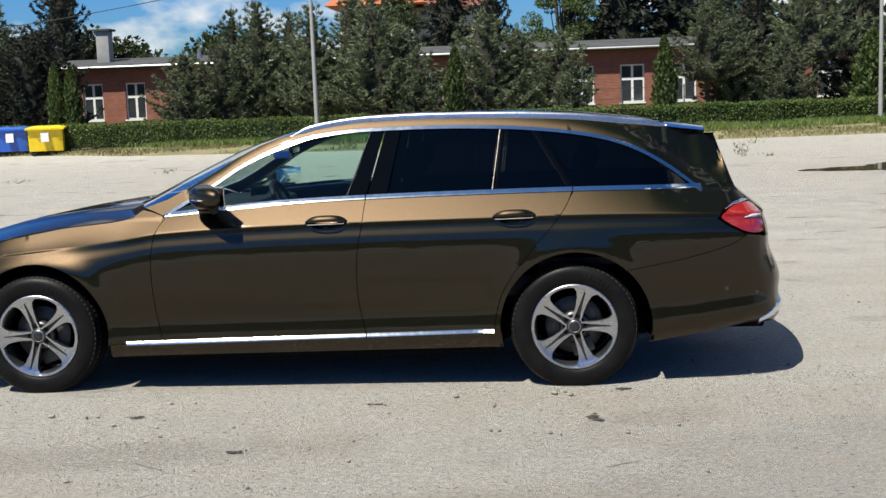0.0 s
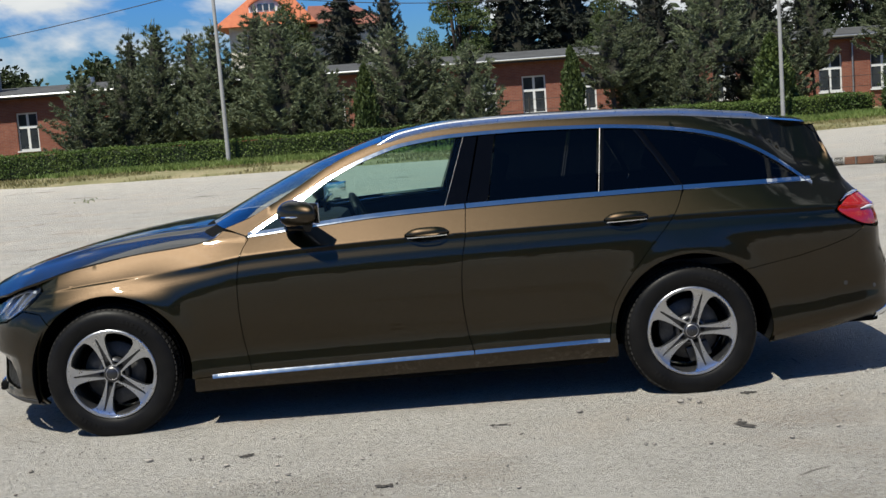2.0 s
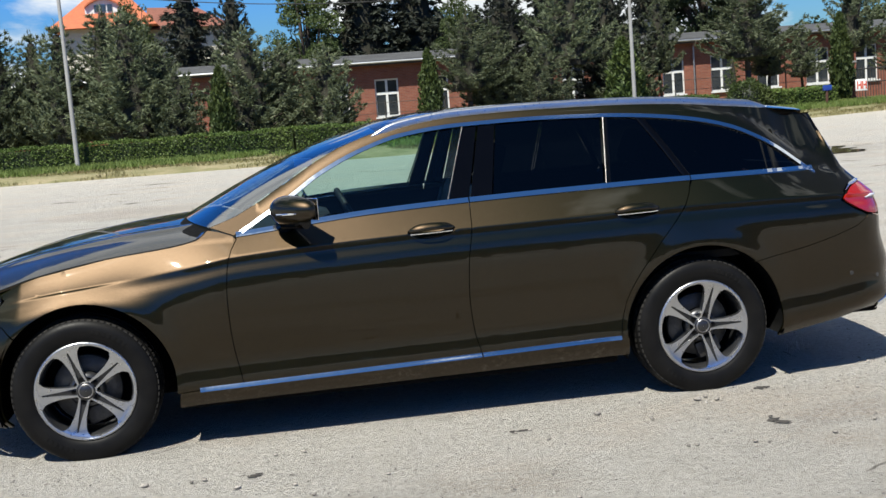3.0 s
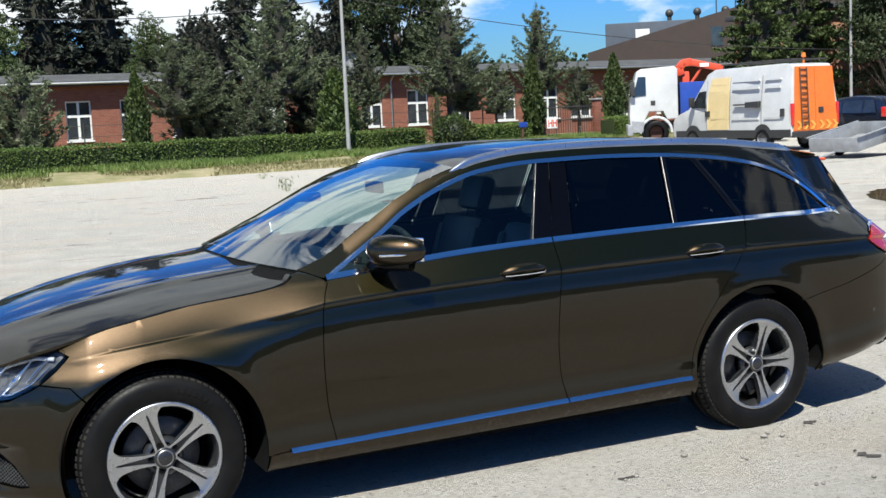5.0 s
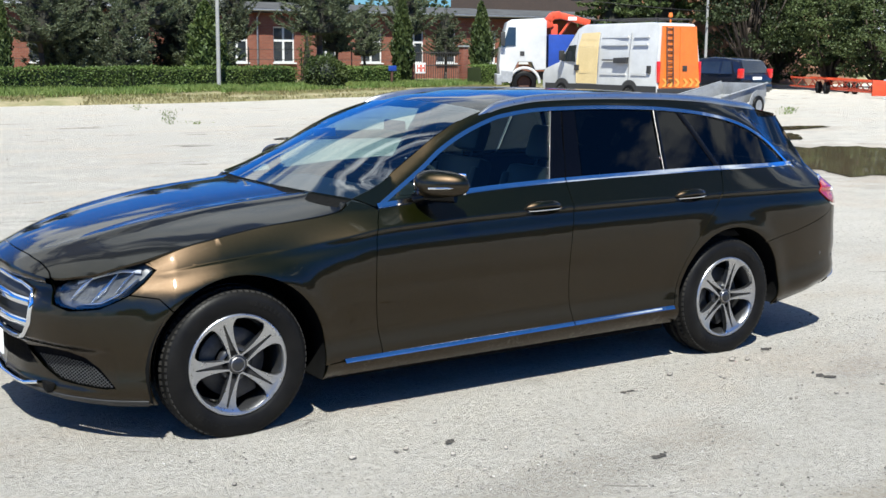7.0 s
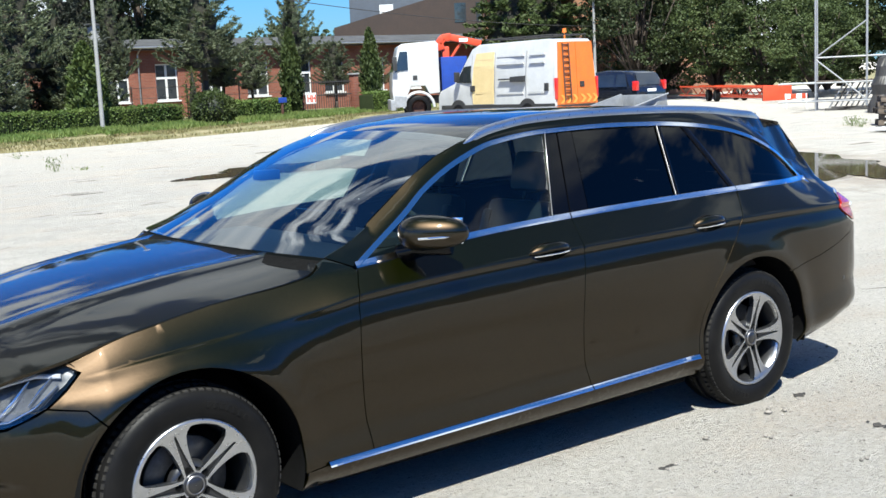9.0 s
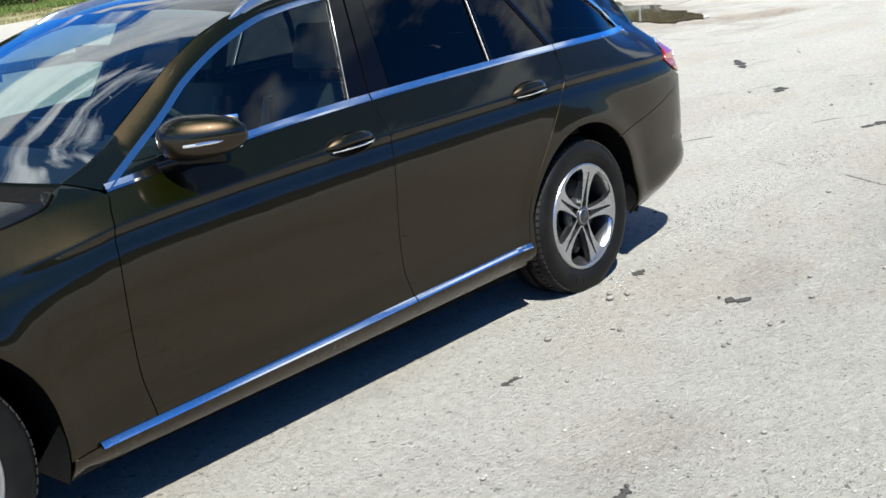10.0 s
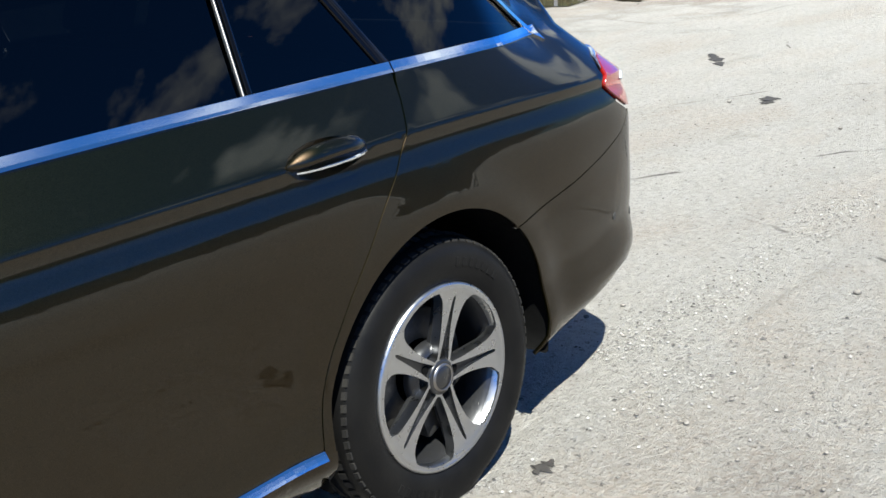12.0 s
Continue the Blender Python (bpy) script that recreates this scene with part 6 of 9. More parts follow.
def conifer(h, r, whorls, material, droop=0.0, per=7, gap=0.15, spray=0.30, needles=5, long=0.17, wide=0.05, power=0.85, low=0.03, ragged=0.25):
    """Trunk and crown meshes of a pine or spruce: whorls of boughs, each feathered with sprays of needles."""
    limbs, cs, ax = [], [], []
    for k in range(whorls):
        t = low + (0.95 - low) * (k + rng.uniform(-0.35, 0.35)) / whorls
        z = h * t
        belly = min(1.0, 0.72 + t * 2.2)
        reach = r * belly * (1 - t) ** power + 0.10
        m = max(3, int(per * (0.55 + 0.45 * (1 - t))))
        a0 = rng.uniform(0, 6.28)
        for j in range(m):
            a = a0 + 6.283 * j / m + rng.uniform(-0.3, 0.3)
            L = reach * rng.uniform(1 - 1.6 * ragged, 1 + ragged)
            d = np.array([math.cos(a), math.sin(a), 0.0])
            e = np.array([-math.sin(a), math.cos(a), 0.0])
            up = rng.uniform(0.12, 0.34)

            def bough(s):
                lift = (up * s * 0.6 + 0.28 * s ** 3) if droop == 0 else (-droop * s * 0.9 + droop * 0.55 * s ** 3)
                return d * L * s + np.array([0, 0, z + L * lift])

            limbs.append((Vector((0, 0, z)), Vector(bough(0.8)), 0.012 + 0.016 * (1 - t)))
            n = max(2, int(L * 0.8 / gap))
            for s in np.linspace(0.22, 1.0, n):
                q = bough(s)
                bl = spray * (1.15 - 0.65 * s) * rng.uniform(0.7, 1.25) * min(1.0, 0.4 + L / r)
                for side in (-1, 1):
                    w = d * 0.75 + e * side * rng.uniform(0.6, 1.1) + np.array([0, 0, rng.uniform(-0.1, 0.45) - droop * 1.3])
                    w /= np.linalg.norm(w)
                    f = rng.uniform(0.05, 1.0, (needles, 1))
                    cs.append(q + w * bl * f + rng.normal(size=(needles, 3)) * 0.18 * bl)
                    ax.append(np.tile(w * 1.1 + np.array([0, 0, 0.35 - 0.8 * droop]), (needles, 1)))
            # the bough's own tip
            tip = bough(1.0)
            cs.append(tip + rng.normal(size=(6, 3)) * 0.05 + np.array([0, 0, 0.06]))
            ax.append(np.tile(d * 0.7 + np.array([0, 0, 1.0 - 2.2 * droop]), (6, 1)))
    top = np.stack([rng.normal(0, 0.05, 34), rng.normal(0, 0.05, 34), h * rng.uniform(0.9, 1.0, 34)], -1)
    cs.append(top)
    ax.append(np.tile([0, 0, 1.8], (34, 1)))
    v, f = cards(np.concatenate(cs), long, wide, np.concatenate(ax), 0.55)
    # dark solid core round the trunk: blocks see-through, paints the crown's inner shade
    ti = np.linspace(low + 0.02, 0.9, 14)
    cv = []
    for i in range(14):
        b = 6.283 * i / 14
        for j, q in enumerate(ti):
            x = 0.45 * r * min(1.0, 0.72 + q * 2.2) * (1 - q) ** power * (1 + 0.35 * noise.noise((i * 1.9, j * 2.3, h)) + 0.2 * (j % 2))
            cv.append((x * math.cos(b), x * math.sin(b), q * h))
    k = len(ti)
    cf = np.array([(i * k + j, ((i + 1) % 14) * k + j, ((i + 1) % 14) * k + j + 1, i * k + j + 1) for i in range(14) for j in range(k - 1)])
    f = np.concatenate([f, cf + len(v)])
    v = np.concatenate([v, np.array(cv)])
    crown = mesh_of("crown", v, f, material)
    crown.materials.append(M_CROWN_SHADE)
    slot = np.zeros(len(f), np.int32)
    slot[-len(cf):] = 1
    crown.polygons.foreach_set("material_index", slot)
    return trunk_mesh(h * 0.97, 0.016 * h + 0.02, limbs[::2]), crown


def broadleaf(h, r, material, clumps=90, leaf=0.16, per=60, bare=0.25, squash=1.0):
    limbs, cs = [], []
    base = h * bare
    for _ in range(clumps):
        d = rng.normal(size=3)
        d /= np.linalg.norm(d)
        q = d * np.array([r, r, (h - base) / 2 * squash]) * rng.uniform(0.45, 1.0) ** 0.6 * rng.uniform(0.8, 1.12)
        q[2] += base + (h - base) / 2
        size = r * rng.uniform(0.15, 0.33)
        n = int(per * rng.uniform(0.6, 1.3) * (size / r / 0.23) ** 2)
        s = rng.normal(size=(n, 3))
        s *= rng.uniform(0.75, 1.08, (n, 1)) / np.linalg.norm(s, axis=1, keepdims=True)
        s[:, 2] = np.where(s[:, 2] < 0, s[:, 2] * 0.45, s[:, 2])
        cs.append(q + s * size * np.array([1, 1, 0.8]))
        if rng.random() < 0.3:
            limbs.append((Vector((0, 0, base * rng.uniform(0.7, 1.6))), Vector(q), 0.05 + 0.004 * h))
    v, f = cards(np.concatenate(cs), leaf, leaf * 0.7)
    return trunk_mesh(h * 0.75, 0.018 * h + 0.03, limbs), mesh_of("crown", v, f, material)


def column(h, r, material, n=2600):
    t = rng.uniform(0, 1, n)
    a = rng.uniform(0, 6.283, n)
    prof = np.clip(np.sin(np.clip(t * 0.93 + 0.07, 0, 1) * math.pi) ** 0.55 * (1 - 0.45 * t), 0.04, 1)
    wob = 1 + 0.16 * np.sin(a * 3 + t * 19) + 0.1 * np.sin(a * 7 - t * 31)
    rad = r * prof * wob * rng.uniform(0.72, 1.05, n)
    c = np.stack([rad * np.cos(a), rad * np.sin(a), t * h], -1)
    ax = np.stack([np.cos(a) * 0.5, np.sin(a) * 0.5, np.full(n, 1.5)], -1)
    v, f = cards(c, 0.16, 0.08, ax, 0.6)
    ti = np.linspace(0.02, 0.95, 9)
    core = [(0.68 * r * max(0.05, math.sin(min(1, q * 0.93 + 0.07) * math.pi) ** 0.55 * (1 - 0.45 * q)), q * h) for q in ti]
    cv, cf = [], []
    for i in range(10):
        b = 6.283 * i / 10
        cv += [(x * math.cos(b), x * math.sin(b), z) for x, z in core]
    k = len(core)
    cf = np.array([(i * k + j, ((i + 1) % 10) * k + j, ((i + 1) % 10) * k + j + 1, i * k + j + 1) for i in range(10) for j in range(k - 1)])
    v = np.concatenate([v, np.array(cv)])
    f = np.concatenate([f, cf + len(v) - len(cv)])
    return trunk_mesh(h * 0.5, 0.05, []), mesh_of("crown", v, f, material)


KINDS = {
    "pine_a": conifer(6.0, 1.9, 20, M_PINE, needles=11, per=9, long=0.23, wide=0.042, low=0.13),
    "pine_b": conifer(4.8, 1.8, 16, M_PINE, needles=11, per=9, power=0.7, long=0.22, wide=0.042),
    "pine_c": conifer(6.8, 2.1, 22, M_PINE, needles=11, per=9, power=0.9, ragged=0.35, long=0.24, wide=0.042, low=0.13),
    "pine_d": conifer(6.8, 2.2, 17, M_PINE, needles=11, per=9, power=0.7, ragged=0.4, long=0.24, wide=0.042, low=0.34),
    "young": conifer(2.4, 0.6, 10, M_THUJA, gap=0.08, spray=0.16, long=0.09, wide=0.03),
    "yew": conifer(8.0, 2.6, 22, M_SPRUCE, gap=0.17, spray=0.36, needles=9, per=9, long=0.28, wide=0.066, power=0.6),
    "spruce": conifer(14.0, 2.9, 30, M_SPRUCE, droop=0.42, per=9, gap=0.24, spray=0.55, needles=9, long=0.40, wide=0.105, power=0.8, ragged=0.35),
    "larch": conifer(10.0, 3.0, 24, M_LEAF, droop=0.15, per=9, gap=0.2, spray=0.5, needles=9, long=0.30, wide=0.12, power=0.6),
    "dark_a": broadleaf(13.0, 4.2, M_DARKLEAF, 120, 0.19, 300),
    "far_wood": broadleaf(9.0, 4.2, M_DARKLEAF, 120, 0.56, 27, 0.05),
    "dark_b": broadleaf(9.0, 3.2, M_DARKLEAF, 100, 0.15, 240, 0.05),
    "shrub_tree": broadleaf(6.5, 2.7, M_LEAF, 90, 0.135, 270, 0.0),
    "birch": broadleaf(9.0, 2.2, M_LEAF, 120, 0.13, 170, 0.10),
    "thuja": column(3.0, 0.46, M_THUJA),
    "thuja_tall": column(3.4, 0.55, M_THUJA, 3200),
}
LABELS = {
    "pine_d": ("grey-green pine with a bare foot in front of a brick wall", "tree", "pine_tree"),
    "pine_a": ("grey-green pine with upright candles behind a clipped hedge", "tree", "pine_tree"), "pine_b": ("bushy young grey-green pine behind a clipped hedge", "tree", "pine_tree"),
    "pine_c": ("broad grey-green pine with low boughs by a brick building", "tree", "pine_tree"), "yew": ("dense dark conifer with feathery boughs by the building", "tree", "conifer"), "young": ("small fresh green conifer by a brick wall", "tree", "conifer_sapling"),
    "spruce": ("tall dark spruce with drooping boughs behind the building", "tree", "spruce_tree"), "larch": ("tall soft green conifer behind parked vehicles", "tree", "larch_tree"),
    "dark_a": ("tall dark leafy tree behind the brick building", "tree", "leafy_tree"), "far_wood": ("dark leafy tree in the wood beyond the yard", "tree", "leafy_tree"),
    "dark_b": ("dense dark leafy tree at the yard's edge", "tree", "leafy_tree"),
    "shrub_tree": ("dense sunlit shrubby tree at the yard's edge", "tree", "shrub_tree"), "birch": ("slender pale green birch behind the building", "tree", "birch_tree"),
    "thuja": ("narrow clipped green thuja by the hedge", "shrub", "thuja"), "thuja_tall": ("tall narrow green thuja by the hedge", "shrub", "thuja"),
}
GRASS_Z = 0.30


SIZES = {"pine_d": (6.8, 2.2), "pine_a": (6.0, 1.9), "pine_b": (4.8, 1.8), "pine_c": (6.8, 2.1), "young": (2.4, 0.6), "yew": (8.0, 2.6), "spruce": (14.0, 2.9), "larch": (10.0, 3.0),
         "dark_a": (13.0, 4.2), "dark_b": (9.0, 3.2), "shrub_tree": (6.5, 2.7), "birch": (9.0, 2.2), "thuja": (3.0, 0.46), "thuja_tall": (3.4, 0.55)}


def plant(kind, x, y, size=1.0, width=1.0, turn=0.0, z=GRASS_Z):
    label, category, name = LABELS[kind]
    root = thing(name, label, category, group="trees and shrubs round the yard")
    for nm, me in zip(("trunk", "crown"), KINDS[kind]):
        ob = new(nm, me)
        ob.parent = root
    root.matrix_world = Matrix.LocRotScale((x, y, z - 0.05), Euler((0, 0, radians(turn))), (size * width, size * width, size))
    return root


# row behind the hedge, from the bins round to the parked vehicles: kind, x, y, height, reach, turn
for kind, x, y, tall, reach, turn in (
        ("yew", -22.6, 46.0, 5.6, 2.2, 10), ("yew", -22.9, 44.6, 5.0, 1.9, 80), ("pine_a", -25.6, 47.0, 7.0, 2.3, 200), ("dark_a", -31.0, 62.0, 6.4, 2.6, 40), ("yew", -27.4, 60.0, 9.9, 2.4, 140), ("yew", -28.8, 50.0, 7.4, 2.6, 20),
        ("thuja", -19.62, 40.0, 3.3, 0.42, 0), ("thuja", -19.05, 40.2, 3.2, 0.46, 70),
        ("pine_b", -14.9, 42.0, 3.8, 1.7, 30), ("pine_b", -13.5, 42.6, 4.2, 1.6, 130), ("pine_a", -13.6, 45.0, 5.8, 1.4, 80), ("pine_a", -12.3, 44.0, 6.0, 1.8, 210), ("pine_a", -10.9, 44.2, 5.5, 1.6, 20),
        ("pine_a", -9.7, 43.0, 5.7, 1.7, 100), ("pine_c", -8.0, 43.4, 6.2, 2.2, 0), ("pine_a", -7.0, 42.0, 5.9, 2.2, 300), ("pine_b", -5.2, 41.2, 3.5, 1.3, 20), ("pine_b", -5.9, 43.2, 4.6, 1.5, 190),
        ("thuja_tall", -3.5, 39.0, 3.3, 0.55, 0), ("pine_b", -2.5, 41.0, 4.9, 1.95, 250), ("pine_b", -1.2, 41.8, 4.3, 1.6, 110), ("pine_b", 0.5, 41.0, 4.05, 1.6, 40),
        ("thuja_tall", 4.55, 41.0, 3.5, 0.55, 30), ("pine_d", 6.3, 42.0, 5.0, 1.95, 60), ("pine_b", 7.6, 43.4, 4.6, 1.8, 170), ("yew", 8.8, 46.5, 6.4, 2.2, 20), ("pine_d", 10.7, 43.0, 7.0, 2.3, 150),
        ("yew", 13.4, 46.0, 6.0, 2.2, 270), ("pine_a", 13.2, 43.0, 4.2, 1.7, 20), ("pine_b", 9.3, 41.6, 3.4, 1.5, 10), ("thuja_tall", 12.3, 40.5, 3.4, 0.85, 0), ("thuja_tall", 12.9, 40.9, 2.6, 0.55, 90), ("pine_d", 15.7, 46.0, 5.6, 1.3, 15),
        ("young", 17.9, 43.0, 2.4, 0.55, 0), ("pine_d", 18.9, 43.8, 6.5, 2.5, 90), ("pine_d", 20.6, 45.5, 4.3, 1.6, 200), ("pine_d", 22.9, 47.0, 3.8, 1.3, 20), ("pine_d", 27.0, 50.0, 7.0, 1.8, 40),
        ("thuja_tall", 23.3, 44.0, 4.0, 0.6, 50), ("thuja_tall", 28.4, 45.0, 4.0, 0.6, 0), ("pine_d", 28.2, 48.0, 3.8, 1.5, 80), ("pine_d", 30.8, 48.4, 3.4, 1.4, 130),
        ("spruce", 4.6, 70.0, 13.8, 3.6, 0), ("spruce", 8.3, 72.0, 14.8, 3.7, 140), ("birch", 1.1, 68.0, 9.7, 2.2, 0), ("spruce", -6.3, 72.0, 12.2, 2.9, 200), ("yew", -3.4, 70.0, 9.6, 2.0, 20), ("birch", -10.0, 74.0, 9.4, 1.8, 90),
        ("birch", 9.9, 64.0, 7.7, 1.7, 30), ("spruce", 15.8, 67.0, 13.0, 2.6, 20), ("spruce", 18.2, 66.0, 12.6, 2.6, 100), ("dark_a", 24.9, 64.0, 12.4, 3.3, 100), ("spruce", 22.2, 66.5, 12.8, 2.4, 220), ("spruce", 27.6, 64.5, 11.6, 2.2, 60), ("yew", 12.6, 66.0, 8.2, 1.8, 60),
        ("larch", 37.2, 45.0, 8.8, 2.6, 0), ("larch", 41.5, 46.5, 10.0, 2.8, 60), ("dark_b", 43.0, 41.0, 9.2, 3.0, 0), ("dark_b", 46.8, 42.5, 11.0, 3.8, 70),
        ("shrub_tree", 45.2, 37.4, 6.4, 2.8, 0), ("shrub_tree", 44.2, 33.6, 5.6, 2.5, 80), ("shrub_tree", 46.4, 31.6, 6.5, 2.8, 200), ("shrub_tree", 47.5, 27.4, 7.0, 2.9, 300), ("dark_b", 52.0, 34.5, 10.4, 4.0, 20), ("dark_b", 52.5, 28.0, 9.4, 3.8, 120), ("shrub_tree", 42.6, 29.6, 4.6, 2.1, 30)):
    size = tall / SIZES[kind][0]
    plant(kind, x, y, size, reach / SIZES[kind][1] / size, turn)
# dark wood on the rise far behind
for i in range(26):
    plant("far_wood", -75 + i * 6.1 + rng.uniform(-2, 2), 118 + rng.uniform(-8, 12), rng.uniform(0.8, 1.15), 1.1, rng.uniform(0, 360), 0.0)
# trees on the yard's other side, seen only in the car's paint and glass
for i in range(31):
    plant("far_wood", -66 + i * 4.3 + rng.uniform(-0.8, 0.8), -46 + rng.uniform(-2, 2), rng.uniform(0.86, 0.98), 1.25, rng.uniform(0, 360), 0.0)


def hedge_run(pts, h, w):
    """A clipped hedge along a line: leafy skin over a dark core."""
    root = thing("hedge", "clipped green box-shaped hedge along the grass verge", "hedge", group="hedge runs")
    cs = []
    bm = bmesh.new()
    for (x0, y0), (x1, y1) in zip(pts, pts[1:]):
        L = math.hypot(x1 - x0, y1 - y0)
        d = np.array([(x1 - x0) / L, (y1 - y0) / L])
        s = np.array([-d[1], d[0]])
        n = int(L * 950)
        u, v, k = rng.uniform(0, L, n), rng.uniform(0, 1, n), rng.uniform(0, 1, n)
        bump = 0.05 * np.sin(u * 2.1) + 0.04 * np.sin(u * 5.3 + 1)
        front = k < 0.55
        across = np.where(front, -w / 2 + 0.03 * rng.normal(size=n) + bump * 0.6, (v - 0.5) * w)
        zz = np.where(front, v ** 0.8 * h, h + 0.03 * rng.normal(size=n) + bump * 0.5)
        c = np.stack([x0 + d[0] * u + s[0] * across, y0 + d[1] * u + s[1] * across, GRASS_Z + zz], -1)
        cs.append(c)
        m = Matrix.Translation((x0, y0, GRASS_Z - 0.05)) @ Matrix.Rotation(math.atan2(d[1], d[0]), 4, "Z")
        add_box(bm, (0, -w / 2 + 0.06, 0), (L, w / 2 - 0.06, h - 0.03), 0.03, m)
    # solid dark box blocks see-through, standing in for the hedge's shaded inside
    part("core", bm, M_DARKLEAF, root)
    v, f = cards(np.concatenate(cs), 0.068, 0.05)
    ob = new("foliage", mesh_of("foliage", v, f, M_HEDGE))
    ob.parent = root
    return root


hedge_run([(-34, 41.0), (-14, 38.2), (-1, 37.4), (8.5, 38.6), (16.2, 41.2)], 0.82, 0.9)
hedge_run([(18.2, 41.8), (22.4, 43.3)], 0.80, 0.9)
hedge_run([(26.8, 43.2), (29.4, 44.2)], 0.85, 0.9)

# the ball-shaped bush in the hedge
bush = thing("round_bush", "dense rounded dark green bush in the hedge line", "shrub")
d = rng.normal(size=(5200, 3))
d /= np.linalg.norm(d, axis=1, keepdims=True)
q = d * (0.90 + 0.10 * np.sin(d[:, :1] * 9) + 0.06 * rng.normal(size=(5200, 1))) * np.array([0.95, 0.9, 0.72])
v, f = cards(q[q[:, 2] > -0.62], 0.11, 0.06, d[q[:, 2] > -0.62] * 1.2, 0.7)
ob = new("foliage", mesh_of("foliage", v, f, M_THUJA))
ob.parent = bush
bm = bmesh.new()
bmesh.ops.create_icosphere(bm, subdivisions=3, radius=0.78)
bmesh.ops.scale(bm, vec=(1, 0.95, 0.75), verts=bm.verts)
part("core", smooth_bm(bm), M_SPRUCE, bush)
bush.location = (17.2, 39.9, 0.84)
bush.scale = (0.95, 0.95, 1.12)

# verge: a low grassed bank with a worn sandy lip
VERGE = pchip([(-60, 41.0), (-20, 38.2), (-14, 34.6), (0, 33.2), (8, 33.6), (17, 36.6), (24, 39.6), (30, 41.5), (60, 47)])


def verge_soil(name):
    m, n, l, p = nodes_of(name)
    f1, _ = noise_fac(n, l, 0.8, 6.0, 0.65, 0.42, 0.6)
    f2, h2 = noise_fac(n, l, 14.0, 6.0, 0.7)
    c = mix_col(n, l, f1, (0.12, 0.12, 0.048), (0.304, 0.252, 0.16))
    c = mix_col(n, l, f2, c, (0.16, 0.148, 0.068))
    l.new(c, p.inputs["Base Color"])
    p.inputs["Roughness"].default_value = 0.95
    l.new(bump_of(n, l, h2, 0.8, 0.05), p.inputs["Normal"])
    return m


vx = np.linspace(-140, 140, 281)
prof = [(0.0, -0.02), (0.25, 0.05), (1.2, 0.14), (2.6, 0.22), (4.0, GRASS_Z), (30.0, GRASS_Z), (140.0, 1.4)]
vv = []
for x in vx:
    y0 = float(VERGE(x)) + 0.25 * noise.noise((x * 0.9, 0, 0)) + 0.12 * noise.noise((x * 3.1, 2, 0))
    for dy, z in prof:
        vv.append((x, y0 + dy, z + (0.04 * noise.noise((x * 0.7, dy, 5)) if 0.2 < dy < 20 else 0)))
k = len(prof)
verge = pydata("verge", vv, [(i * k + j, (i + 1) * k + j, (i + 1) * k + j + 1, i * k + j + 1) for i in range(len(vx) - 1) for j in range(k - 1)], verge_soil("dry_grassy_soil"), None, "grassed verge with a worn sandy edge", True)
tagged(verge, category="grass verge", kind="structure")
M_STRAW = leaf_material("dry_grass_blades", (0.16, 0.136, 0.06), (0.256, 0.216, 0.104), (0.136, 0.152, 0.056))
for nm, mt, n, near, far_, tall, words in (("grass", M_GRASS, 70000, 2.1, 4.7, 0.24, "green grass growing in front of the hedge"), ("dry_grass", M_STRAW, 26000, 0.0, 2.4, 0.12, "straw-coloured dry grass along the verge's worn edge")):
    gx_ = rng.uniform(-36, 32, n)
    gd = near + (far_ - near) * rng.uniform(0, 1, n)
    bare = np.array([noise.noise((x * 0.35, d * 0.9, 8.0 + tall)) for x, d in zip(gx_, gd)])
    keep = (bare > -0.22 if nm == "grass" else bare > 0.0) & (gd + 0.8 * bare > near)
    gx_, gd = gx_[keep], gd[keep]
    gz_ = np.interp(gd, [p[0] for p in prof], [p[1] for p in prof])
    c = np.stack([gx_, VERGE(gx_) + gd, gz_ + 0.35 * tall], -1)
    v, f = cards(c, tall, 0.032, np.tile([0, 0, 1.5], (len(c), 1)), 0.6)
    blades = new(nm, mesh_of(nm, v, f, mt))
    tagged(blades, words, "grass", kind="stuff")

# ---- brick building behind the hedge ----
def brick(name, c1, c2, mortar, scale=1.0):
    m, n, l, p = nodes_of(name)
    co = n.new("ShaderNodeTexCoord")
    mp = n.new("ShaderNodeMapping")
    mp.inputs["Rotation"].default_value = (radians(90), 0, 0)
    bt = n.new("ShaderNodeTexBrick")
    bt.inputs["Scale"].default_value = scale
    bt.inputs["Brick Width"].default_value = 0.26
    bt.inputs["Row Height"].default_value = 0.078
    bt.inputs["Mortar Size"].default_value = 0.008
    bt.inputs["Color1"].default_value = (*c1, 1)
    bt.inputs["Color2"].default_value = (*c2, 1)
    bt.inputs["Mortar"].default_value = (*mortar, 1)
    l.new(co.outputs["Object"], mp.inputs["Vector"])
    l.new(mp.outputs["Vector"], bt.inputs["Vector"])
    f, h = noise_fac(n, l, 1.1, 7.0, 0.65)
    k = n.new("ShaderNodeMath")
    k.operation = "MULTIPLY"
    k.inputs[1].default_value = 0.4
    l.new(f, k.inputs[0])
    l.new(mix_col(n, l, k.outputs[0], bt.outputs["Color"], tuple(q * 0.55 for q in c1)), p.inputs["Base Color"])
    p.inputs["Roughness"].default_value = 0.85
    l.new(bump_of(n, l, bt.outputs["Fac"], 0.5, -0.01), p.inputs["Normal"])
    return m


